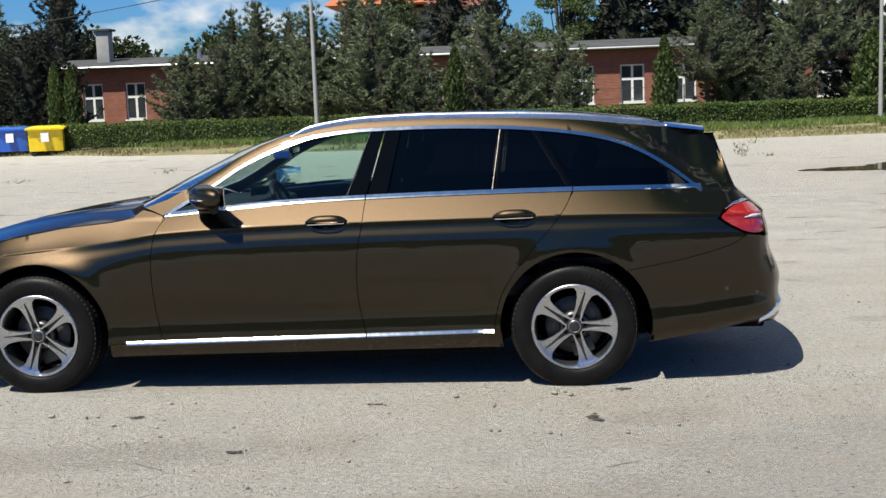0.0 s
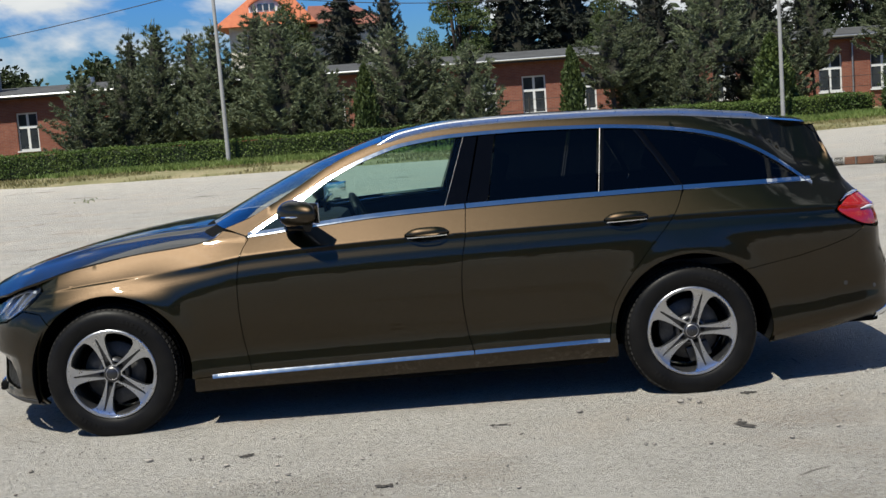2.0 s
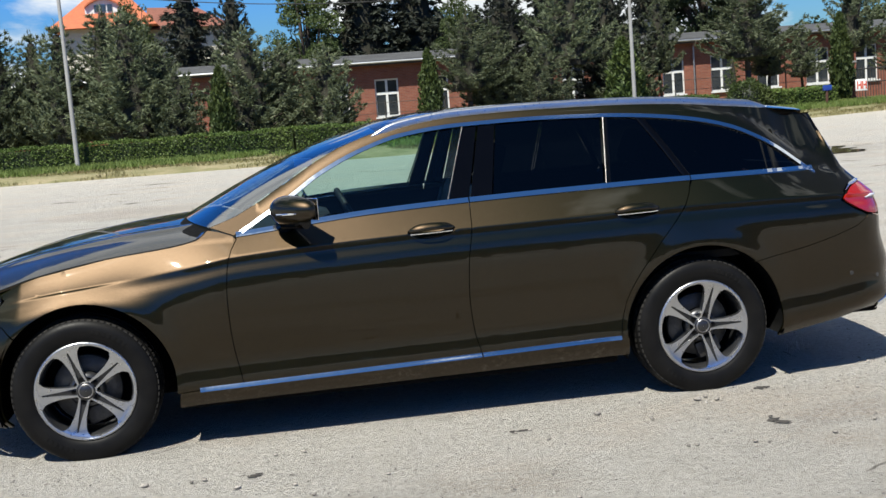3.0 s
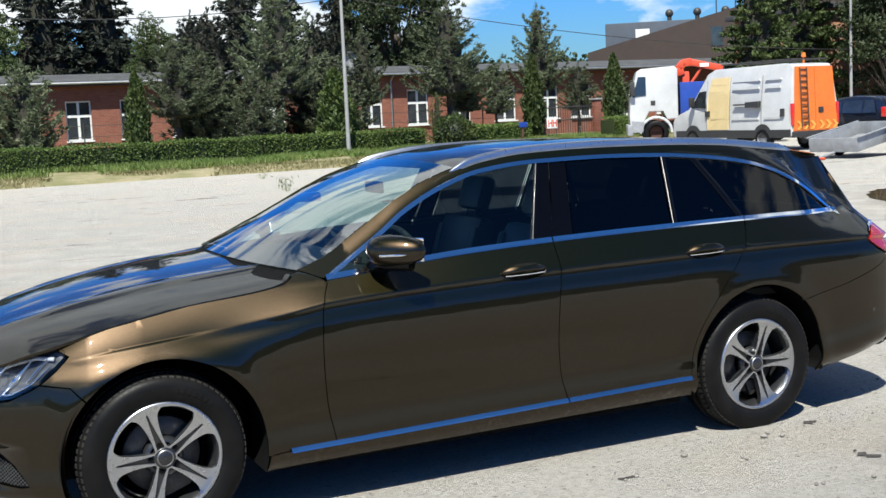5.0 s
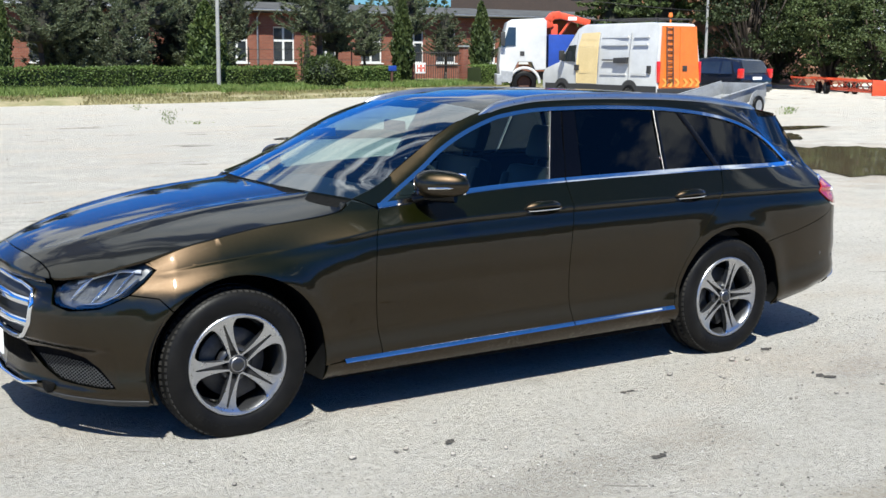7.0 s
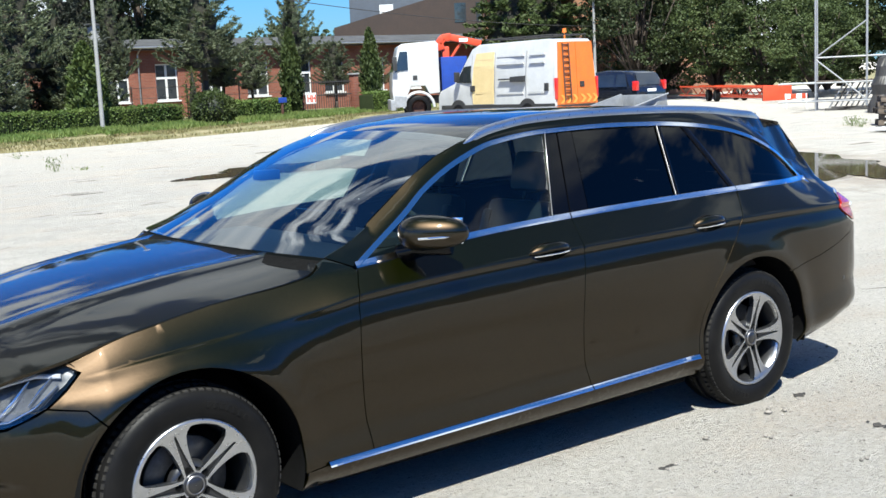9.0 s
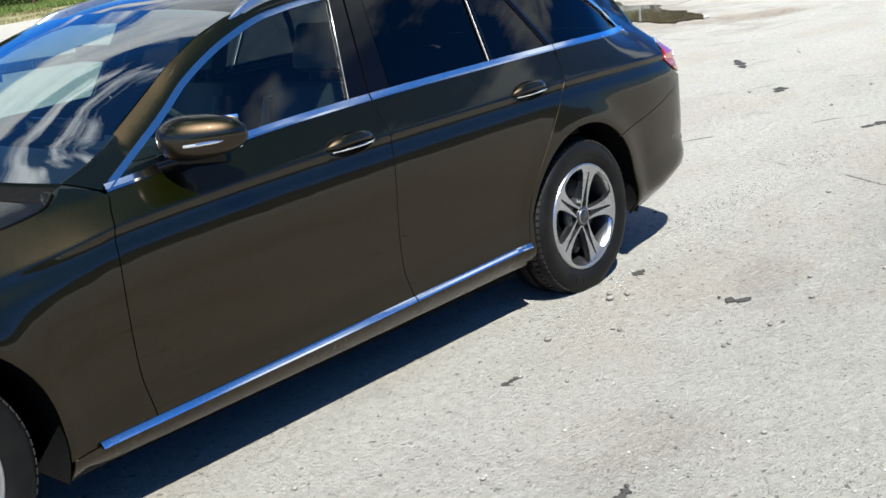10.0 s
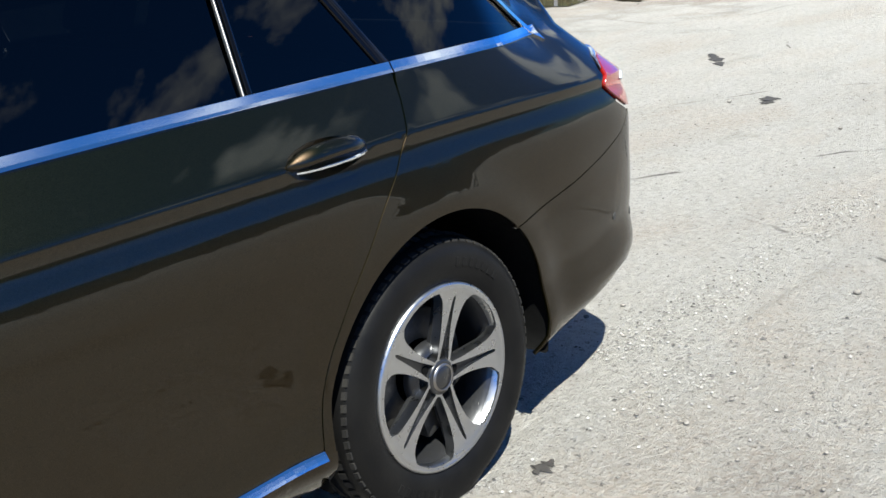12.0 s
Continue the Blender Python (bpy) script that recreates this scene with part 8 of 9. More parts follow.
van_side("yellow_panel", [(3.05, 0.70), (4.15, 0.70), (4.15, 1.5), (4.10, 2.0), (3.98, 2.45), (3.05, 2.48), (3.05, 1.9), (3.05, 1.3)], M_VANYELLOW, "pale yellow side panel", proud=0.012)
van_side("side_window", [(4.25, 1.45), (5.0, 1.48), (4.62, 2.02), (4.25, 2.05)], M_CARGLASS, "", proud=0.012)
van_side("trim_strip", [(0.05, 0.43), (5.9, 0.43), (5.9, 0.68), (0.05, 0.68)], M_TRIM, "black side trim", proud=0.014)
van_side("awning_box", [(1.45, 1.42), (2.1, 1.42), (2.1, 1.60), (1.45, 1.62)], M_TRIM, "", proud=0.10)
van_side("rail", [(2.1, 1.50), (2.75, 1.50), (2.75, 1.55), (2.1, 1.55)], M_TRIM, "", proud=0.05)
for y_ in (1.35, 4.95):
    van_side("wheel_arch", [(y_ + 0.45 * math.cos(radians(a)), 0.42 + 0.45 * math.sin(radians(a))) for a in range(0, 181, 15)], M_TRIM, proud=0.016)
for y0_, y1_, zs_, mt_ in ((0.55, 1.30, (2.28, 2.02, 1.02), M_VANWHITE), (1.55, 2.90, (2.28, 2.02, 1.02), M_VANWHITE), (3.15, 3.98, (2.22, 1.98, 1.06), M_VANYELLOW)):
    for z_ in zs_:
        van_side("pressed_rib", [(y0_, z_), (y1_, z_), (y1_ - 0.03, z_ + 0.07), (y0_ + 0.03, z_ + 0.07)], mt_, proud=0.0035 if mt_ is M_VANWHITE else 0.0150)
for y_ in (1.42, 2.99, 4.20):
    van_side("seam", [(y_, 0.70), (y_ + 0.012, 0.70), (y_ + 0.012, 1.5), (y_ + 0.012, 2.0), (y_ + 0.012, 2.45), (y_, 2.45), (y_, 2.0), (y_, 1.5)], M_GALV, proud=0.004)
van_side("door_handle", [(4.02, 1.15), (4.25, 1.15), (4.25, 1.35), (4.02, 1.35)], M_TRIM, proud=0.03)
van_side("door_handle", [(0.35, 1.1), (0.5, 1.1), (0.5, 1.35), (0.35, 1.35)], M_TRIM, proud=0.03)


def trap(name, z0, z1, x0, x1, y0, thick, material, parent, label=""):
    pts = [(x0, z0), (x1, z0), (x1 - tuck_v(z1) * (1 if x1 > 0.5 else 0), z1), (x0 + tuck_v(z1) * (1 if x0 < -0.5 else 0), z1)]
    lean = lambda z: 0.0 + 0.075 * max(0, (z - 0.62) / 2.04)
    vs = [(x, y0 + lean(z) - thick, z) for x, z in pts] + [(x, y0 + lean(z) + 0.02, z) for x, z in pts]
    return pydata(name, vs, [(0, 1, 2, 3), (7, 6, 5, 4), (0, 4, 5, 1), (1, 5, 6, 2), (2, 6, 7, 3), (3, 7, 4, 0)], material, parent, label)


for x0, x1 in ((-0.92, -0.01), (0.01, 0.92)):
    d = trap("rear_door", 0.62, 2.66, x0, x1, -0.02, 0.03, M_ORANGE, van, "orange rear door")
    for i in range(3):
        xx = x0 + 0.1 + i * 0.28
        q = [(xx, 0.66), (xx + 0.12, 0.66), (xx + 0.26, 0.80), (xx + 0.12, 0.94), (xx, 0.94), (xx + 0.14, 0.80)]
        pydata("chevron", [(x, -0.062, z) for x, z in q] + [(x, -0.045, z) for x, z in q], [(0, 1, 2, 5), (5, 2, 3, 4), (0, 6, 7, 1)], M_CHEVRON, d, "yellow chevron")
box_part("door_lock", (0.12, -0.05, 1.18), (0.32, -0.02, 1.36), M_TRIM, van)
for x in (-0.97, 0.90):
    box_part("tail_lamp", (x, -0.03, 0.80), (x + 0.09, 0.10, 1.50), M_REDLENS, van, "red tail lamp", 0.01)
box_part("rear_bumper", (-0.96, -0.10, 0.42), (0.96, 0.10, 0.60), M_TRIM, van, "black rear bumper", 0.03)
bm = bmesh.new()
for x in (-0.62, -0.34):
    add_tube(bm, (x, -0.10, 0.75), (x, 0.00, 2.62), 0.022, 0.022, 6)
for i in range(10):
    z = 0.9 + i * 0.185
    add_tube(bm, (-0.62, -0.095 + 0.053 * (z - 0.75), z), (-0.34, -0.095 + 0.053 * (z - 0.75), z), 0.018, 0.018, 6)
part("ladder", smooth_bm(bm), M_RUST, van, "dark red steel ladder on the door")
for y in (1.35, 4.95):
    for x in (-0.90, 0.90):
        road_wheel(van, x, y, 0.36, 0.24, M_GALV)
bm = bmesh.new()
for x in (-0.75, 0.75):
    add_tube(bm, (x, 0.25, 2.90), (x, 3.6, 2.90), 0.025, 0.025, 6)
for i in range(6):
    add_tube(bm, (-0.75, 0.3 + i * 0.64, 2.90), (0.75, 0.3 + i * 0.64, 2.90), 0.02, 0.02, 6)
    for x in (-0.75, 0.75):
        add_tube(bm, (x, 0.3 + i * 0.64, 2.72), (x, 0.3 + i * 0.64, 2.90), 0.015, 0.015, 6)
part("roof_rack", smooth_bm(bm), M_DARKSTEEL, van, "black roof rack")
bm = bmesh.new()
add_tube(bm, (0.2, 0.7, 2.76), (0.2, 0.7, 2.98), 0.03, 0.03, 8)
add_tube(bm, (0.2, 0.7, 2.98), (0.2, 0.7, 3.12), 0.08, 0.06, 12)
part("beacon", smooth_bm(bm), M_ORANGE, van, "orange beacon")
box_part("door_mirror", (-1.24, 4.75, 1.50), (-1.03, 4.85, 1.85), M_TRIM, van, bevel=0.03)
pydata("windscreen", [(-0.80, 4.34, 2.56), (0.80, 4.34, 2.56), (0.90, 5.0, 1.68), (-0.90, 5.0, 1.68)], [(0, 1, 2, 3)], M_CARGLASS, van)
van.matrix_world = Matrix.Translation((22.95, 24.95, 0)) @ Matrix.Rotation(radians(1.5), 4, "Z")

# lorry: white cab, blue box and a folded orange loader crane
lorry = thing("lorry", "white lorry cab with a blue box and folded orange crane", "lorry")
cab = [(0.0, 0.75), (-0.03, 1.2), (0.02, 1.9), (0.28, 2.95), (0.45, 3.05), (1.78, 3.12), (1.90, 3.0), (1.90, 1.05), (1.45, 1.02), (1.3, 1.35), (0.75, 1.35), (0.55, 0.95), (0.5, 0.55), (0.1, 0.5)]
tuck_c = lambda z: 0.0 if z < 2 else 0.05 * (z - 2)
pressed(cab, 1.2, M_VANWHITE, "cab", lorry, "white cab", 0.07, tuck_c)


def cab_side(name, pts, material, label="", proud=0.012):
    vs = [(1.2 - tuck_c(z) + proud, y, z) for y, z in pts] + [(1.2 - tuck_c(z) - 0.03, y, z) for y, z in pts]
    n = len(pts)
    return pydata(name, vs, [tuple(range(n))[::-1], tuple(range(n, 2 * n))] + [(i, (i + 1) % n, (i + 1) % n + n, i + n) for i in range(n)], material, lorry, label)


cab_side("side_window", [(0.10, 1.92), (0.30, 1.98), (0.64, 2.00), (0.64, 2.74), (0.34, 2.74)], M_CARGLASS)
cab_side("door_handle", [(0.82, 1.6), (1.0, 1.6), (1.0, 1.78), (0.82, 1.78)], M_TRIM)
cab_side("step_panel", [(0.05, 0.55), (0.5, 0.55), (0.55, 0.95), (0.05, 1.0)], M_GALV)
box_part("front_bumper", (-1.2, -0.12, 0.42), (1.2, 0.10, 0.85), M_GALV, lorry, bevel=0.04)
pydata("windscreen", [(-1.05, 0.03, 1.95), (1.05, 0.03, 1.95), (1.0, 0.24, 2.78), (-1.0, 0.24, 2.78)], [(0, 1, 2, 3)], M_CARGLASS, lorry)
box_part("mirror", (1.28, 0.02, 2.0), (1.42, 0.20, 2.55), M_TRIM, lorry, bevel=0.03)
box_part("chassis", (-0.5, 0.6, 0.62), (0.5, 6.4, 0.95), M_DARKSTEEL, lorry, bevel=0.02)
box_part("tank", (0.65, 2.15, 0.55), (1.15, 3.2, 1.05), M_GALV, lorry, bevel=0.06)
bx = box_part("load_box", (-1.15, 1.98, 0.98), (1.24, 3.02, 2.46), M_BLUE, lorry, "strong blue steel box", 0.02)
for y in (1.02, 4.6, 5.7):
    for x in (-1.02, 1.02):
        road_wheel(lorry, x, y, 0.50, 0.30, M_RUST)
bm = bmesh.new()
arch = [Vector((1.15, 1.02 + 0.62 * math.cos(radians(a)), 0.5 + 0.62 * math.sin(radians(a)))) for a in range(0, 181, 20)]
for a, b in zip(arch, arch[1:]):
    add_tube(bm, a, b, 0.06, 0.06, 6)
part("wheel_arch", smooth_bm(bm), M_VANWHITE, lorry)
crane = bmesh.new()
add_box(crane, (-0.19, 2.15, 0.95), (0.19, 2.44, 2.90), 0.05)
elbow = [(0.1, 2.10, 2.80), (0.1, 2.03, 3.04), (0.1, 2.20, 3.24), (0.1, 2.48, 3.27), (0.1, 3.72, 2.96)]
for q_, (a, b) in enumerate(zip(elbow, elbow[1:])):
    a, b = Vector(a), Vector(b)
    w_ = 0.16 if q_ < 3 else 0.135
    add_box(crane, (-w_, -w_, -(b - a).length / 2 - 0.05), (w_, w_, (b - a).length / 2 + 0.05), 0.05, Matrix.Translation((a + b) / 2) @ (b - a).to_track_quat("Z", "X").to_matrix().to_4x4())
add_tube(crane, (0.1, 2.36, 2.2), (0.1, 2.95, 3.05), 0.07, 0.05, 10)
part("crane", smooth_bm(crane), M_REDORANGE, lorry, "folded orange loader crane")
box_part("outrigger", (1.15, 2.62, 0.15), (1.30, 2.78, 1.35), M_REDORANGE, lorry, "orange outrigger leg", 0.02)
box_part("crane_plate", (0.236, 2.85, 3.06), (0.250, 3.2, 3.20), M_WHITE, lorry, bevel=0.0)
lorry.matrix_world = Matrix.Translation((23.6, 36.5, 0.05)) @ Matrix.Rotation(radians(-122), 4, "Z")

# dark people carrier seen from behind
mpv = thing("people_carrier", "dark navy people carrier parked by shrubs, seen from behind", "car")
pressed([(0.0, 0.45), (-0.02, 0.8), (0.05, 1.0), (0.28, 1.46), (0.46, 1.57), (0.9, 1.63), (1.6, 1.66), (2.2, 1.62), (2.75, 1.48), (3.4, 1.10), (4.1, 0.95), (4.36, 0.8), (4.42, 0.6), (4.42, 0.35), (0.05, 0.32)], 0.90, M_NAVY, "body", mpv, "", 0.07, lambda z: 0 if z < 0.95 else 0.2 * (z - 0.95) / 0.7)
pydata("rear_window", [(-0.70, 0.055, 1.06), (0.70, 0.055, 1.06), (0.62, 0.27, 1.52), (-0.62, 0.27, 1.52)], [(0, 1, 2, 3)], M_CARGLASS, mpv)
for s in (-1, 1):
    pydata("side_window", [(s * 0.895, 0.45, 1.02), (s * 0.895, 3.3, 1.02), (s * 0.79, 2.75, 1.45), (s * 0.76, 0.65, 1.50)], [(0, 1, 2, 3)] if s < 0 else [(3, 2, 1, 0)], M_CARGLASS, mpv)
    for y in (1.05, 2.05):
        box_part("window_post", (min(s * 0.78, s * 0.905), y, 1.00), (max(s * 0.78, s * 0.905), y + 0.09, 1.50), M_NAVY, mpv, bevel=0.0, m=Matrix.Translation((s * 0.90, 0, 1.0)) @ Matrix.Rotation(radians(-s * 14), 4, "Y") @ Matrix.Translation((-s * 0.90, 0, -1.0)))
    box_part("tail_lamp", (s * 0.90 - 0.09, -0.03, 0.86), (s * 0.90 + 0.09, 0.16, 1.22), M_REDLENS, mpv, "red tail lamp", 0.02, Matrix.Translation((-s * 0.06, 0.02, 0)))
    for y in (0.85, 3.55):
        road_wheel(mpv, s * 0.80, y, 0.32, 0.21, M_GALV)
box_part("number_plate", (-0.26, -0.035, 0.80), (0.26, -0.02, 0.91), M_WHITE, mpv, "white number plate", 0.002)
box_part("bumper", (-0.88, -0.06, 0.38), (0.88, 0.06, 0.62), M_NAVY, mpv, bevel=0.04)
mpv.matrix_world = Matrix.Translation((29.75, 27.9, 0)) @ Matrix.Rotation(radians(4), 4, "Z")

# small galvanised box trailer, tipped towards its drawbar
trailer = thing("box_trailer", "small grey galvanised box trailer resting on its nose", "trailer")
for nm, lo, hi in (("floor", (-1.25, -0.70, 0.42), (1.15, 0.70, 0.46)), ("side_board", (-1.25, -0.73, 0.42), (1.15, -0.69, 0.80)), ("side_board", (-1.25, 0.69, 0.42), (1.15, 0.73, 0.80)), ("end_board", (-1.29, -0.73, 0.42), (-1.25, 0.73, 0.80)), ("end_board", (1.15, -0.73, 0.42), (1.19, 0.73, 0.80))):
    box_part(nm, lo, hi, M_GALV, trailer, bevel=0.01)
for y in (-0.77, 0.77):
    tube_part("top_rail", [(-1.30, y, 0.81), (1.20, y, 0.81)], 0.025, M_GALV, trailer)
    w_ = pydata("tyre", *(lambda r: ([(a, b, c) for a, b, c in r[0]], r[1]))(lathe([(0.17, -0.07), (0.26, -0.085), (0.29, -0.06), (0.29, 0.06), (0.26, 0.085), (0.17, 0.07)], 24)), M_RUBBER, trailer, "", True)
    w_.location = (0.35, y + (0.12 if y > 0 else -0.12), 0.29)
    v, f = lathe([(0.01, -0.05), (0.1, -0.06), (0.17, -0.07)], 18)
    pydata("rim", v, f, M_GALV, w_, "", True)
    bm = bmesh.new()
    ar = [Vector((0.35 + 0.36 * math.cos(radians(a)), y + (0.12 if y > 0 else -0.12), 0.29 + 0.36 * math.sin(radians(a)))) for a in range(0, 181, 20)]
    for a, b in zip(ar, ar[1:]):
        add_box(bm, (-0.09, -0.02, -(b - a).length / 2 - 0.02), (0.09, 0.0, (b - a).length / 2 + 0.02), 0.0, Matrix.Translation((a + b) / 2) @ (b - a).to_track_quat("Z", "Y").to_matrix().to_4x4() @ Matrix.Rotation(radians(90), 4, "Z"))
    part("mudguard", bm, M_GALV, trailer)
tube_part("drawbar", [(-1.25, 0, 0.40), (-2.2, 0, 0.40)], 0.04, M_GALV, trailer)
tube_part("jockey_leg", [(-2.15, -0.3, 0.42), (-2.15, 0.3, 0.42)], 0.035, M_REDORANGE, trailer)
trailer.matrix_world = Matrix.Translation((20.15, 20.1, 0)) @ Matrix.Rotation(radians(14), 4, "Z") @ Matrix.Translation((0.35, 0, 0.29)) @ Matrix.Rotation(radians(-8.5), 4, "Y") @ Matrix.Translation((-0.35, 0, -0.29))

# long orange lattice trailer
lat = thing("lattice_trailer", "long bright orange lattice trailer on small wheels", "trailer")
for s in (-0.5, 0.5):
    for z in (0.24, 0.66):
        tube_part("chord", [(s, -5.5, z), (s, 6.5, z)], 0.045, M_REDORANGE, lat)
    for i in range(12):
        y0 = -5.5 + i
        tube_part("lattice_bar", [(s, y0, 0.24 if i % 2 else 0.66), (s, y0 + 1, 0.66 if i % 2 else 0.24)], 0.028, M_REDORANGE, lat, seg=6)
box_part("end_plate", (-0.62, -5.62, 0.10), (0.62, -5.5, 0.74), M_REDORANGE, lat, bevel=0.01)
for y in (0.2, 1.35):
    for x in (-0.66, 0.66):
        t = road_wheel(lat, x, y, 0.28, 0.2, M_DARKSTEEL)
box_part("mudguard", (-0.80, -0.25, 0.66), (-0.52, 1.8, 0.71), M_REDORANGE, lat, bevel=0.02)
lat.matrix_world = Matrix.Translation((39.9, 32.2, 0)) @ Matrix.Rotation(radians(-32), 4, "Z")
barrier = thing("barrier", "red and white folding barrier on the yard", "barrier")
for y in (-0.5, 0.5):
    tube_part("leg", [(-0.25, y, 0), (0, y, 0.75)], 0.025, M_WHITE, barrier)
    tube_part("leg", [(0.25, y, 0), (0, y, 0.75)], 0.025, M_WHITE, barrier)
for i in range(4):
    box_part("board", (-0.02, -0.56 + i * 0.28, 0.5), (0.02, -0.28 + i * 0.28, 0.74), (M_REDORANGE, M_WHITE)[i % 2], barrier, bevel=0.002)
barrier.matrix_world = Matrix.Translation((31.8, 22.8, 0)) @ Matrix.Rotation(radians(40), 4, "Z") @ Matrix.Scale(0.7, 4)


# wheelie bins by the verge
def bin_1100(x, y, material, label, name="waste_container", turn=0.0):
    b = thing(name, label, "waste container", group="waste containers")
    pressed([(-0.42, 0.20), (-0.47, 0.60), (-0.54, 1.02), (-0.57, 1.04), (-0.58, 1.13), (0.58, 1.13), (0.57, 1.04), (0.54, 1.02), (0.47, 0.60), (0.42, 0.20)], 0.62, material, "body", b, "", 0.03)
    # domed lid in two bays, hinged at the back, with a lip all round
    bm = bmesh.new()
    nx, ny = 20, 10
    top = []
    for i in range(nx + 1):
        u = -1 + 2 * i / nx
        for j in range(ny + 1):
            v = -1 + 2 * j / ny
            dome = (1 - abs(u) ** 5) * (1 - abs(v) ** 4) * (0.045 + 0.012 * abs(math.sin(math.pi * u)))
            top.append(bm.verts.new((0.70 * u, 0.62 * v, 1.16 + dome + 0.03 * v)))
    k = ny + 1
    for i in range(nx):
        for j in range(ny):
            bm.faces.new((top[i * k + j], top[(i + 1) * k + j], top[(i + 1) * k + j + 1], top[i * k + j + 1]))
    ring = [i * k for i in range(nx + 1)] + [nx * k + j for j in range(1, k)] + [i * k + ny for i in range(nx - 1, -1, -1)] + [j for j in range(ny - 1, 0, -1)]
    low = [bm.verts.new((top[i].co.x, top[i].co.y, top[i].co.z - 0.07)) for i in ring]
    for i in range(len(ring)):
        j = (i + 1) % len(ring)
        bm.faces.new((top[ring[j]], top[ring[i]], low[i], low[j]))
    bmesh.ops.recalc_face_normals(bm, faces=bm.faces)
    part("lid", smooth_bm(bm), material, b)
    for sx_ in (-0.36, 0.36):
        tube_part("lid_handle", [(sx_ - 0.09, -0.62, 1.12), (sx_ - 0.09, -0.67, 1.13), (sx_ + 0.09, -0.67, 1.13), (sx_ + 0.09, -0.62, 1.12)], 0.014, material, b)
    box_part("sticker", (-0.15, -0.575, 0.58), (0.13, -0.545, 0.94), M_WHITE, b, bevel=0.0)
    for sx_ in (-0.48, 0.48):
        for sy in (-0.32, 0.32):
            v, f = lathe([(0.01, -0.03), (0.09, -0.03), (0.1, 0), (0.09, 0.03), (0.01, 0.03)], 14)
            w = pydata("castor", v, f, M_TRIM, b, "", True)
            w.location = (sx_, sy, 0.10)
            tube_part("fork", [(sx_, sy, 0.1), (sx_, sy, 0.25)], 0.025, M_DARKSTEEL, b)
        box_part("lift_plate", (min(sx_ * 1.28, sx_ * 1.34), -0.14, 0.86), (max(sx_ * 1.28, sx_ * 1.34), 0.14, 1.06), M_TRIM, b, bevel=0.01)
        tube_part("lift_pin", [(sx_ * 1.28, 0, 0.95), (sx_ * 1.48, 0, 0.95)], 0.03, M_TRIM, b)
    b.matrix_world = Matrix.Translation((x, y, 0.0)) @ Matrix.Rotation(radians(turn), 4, "Z") @ Matrix.Diagonal((1.03, 1.0, 0.95, 1.0))


bin_1100(-19.35, 38.3, M_YELLOWBIN, "yellow plastic waste container with a white sticker", turn=14)
bin_1100(-21.0, 38.9, M_BLUEBIN, "blue plastic waste container with a white sticker", turn=12)
bin_1100(-22.5, 39.4, M_TRIM, "black plastic waste container with a white sticker", turn=10)

# notice board by the gate, blue hydrant post, gate and railings
notice = thing("notice_board", "small white notice board with dark red marks on legs", "sign")
for x in (-0.28, 0.28):
    tube_part("leg", [(x, 0, 0), (x, 0, 1.0)], 0.02, M_DARKSTEEL, notice)
box_part("board", (-0.36, -0.02, 0.55), (0.36, 0.02, 1.08), M_WHITE, notice, bevel=0.004)
for i in (-0.24, -0.02, 0.08, 0.30):
    box_part("mark", (i - 0.045, -0.026, 0.63), (i + 0.03, -0.021, 1.0), M_REDORANGE, notice, bevel=0.0)
for i in (-0.13, 0.19):
    box_part("mark", (i - 0.06, -0.026, 0.78), (i + 0.06, -0.021, 0.86), M_REDORANGE, notice, bevel=0.0)
notice.matrix_world = Matrix.Translation((23.75, 43.1, GRASS_Z)) @ Matrix.Diagonal((0.74, 1.0, 0.92, 1.0))
post = thing("marker_post", "rusty post with a small blue tag by the hedge", "post")
tube_part("pole", [(0, 0, 0), (0, 0, 0.75)], 0.06, M_RUST, post)
box_part("tag", (-0.2, -0.08, 0.72), (0.2, -0.02, 0.95), M_BLUE, post, bevel=0.02)
post.matrix_world = Matrix.Translation((21.6, 42.0, 0.22))
gate = thing("steel_gate", "black steel gate with upright bars between brick pillars", "gate")
for x in np.arange(0, 2.9, 0.14):
    tube_part("bar", [(x, 0, 0), (x, 0, 1.55)], 0.016, M_DARKSTEEL, gate, seg=6)
for z in (0.15, 0.85, 1.45):
    tube_part("rail", [(-0.05, 0, z), (2.95, 0, z)], 0.025, M_DARKSTEEL, gate)
for x in (-0.30, 3.02):
    box_part("pillar", (x, -0.12, 0.0), (x + 0.32, 0.20, 1.75), M_BRICK, gate, "red brick gate pillar", 0.01)
    box_part("cap", (x - 0.05, -0.17, 1.75), (x + 0.37, 0.25, 1.83), M_PLASTER, gate, bevel=0.01)
gate.matrix_world = Matrix.Translation((24.2, 44.6, GRASS_Z)) @ Matrix.Rotation(radians(6), 4, "Z")
fence = thing("wire_fence", "thin dark wire fence behind the hedge", "fence")
for x in np.arange(-15, 24, 2.6):
    tube_part("post", [(x, 45.5, GRASS_Z), (x, 45.5, 1.95)], 0.03, M_DARKSTEEL, fence, seg=6)
for z in (0.9, 1.4, 1.85):
    tube_part("strand", [(-15, 45.5, z), (24, 45.5, z)], 0.012, M_DARKSTEEL, fence, seg=5)

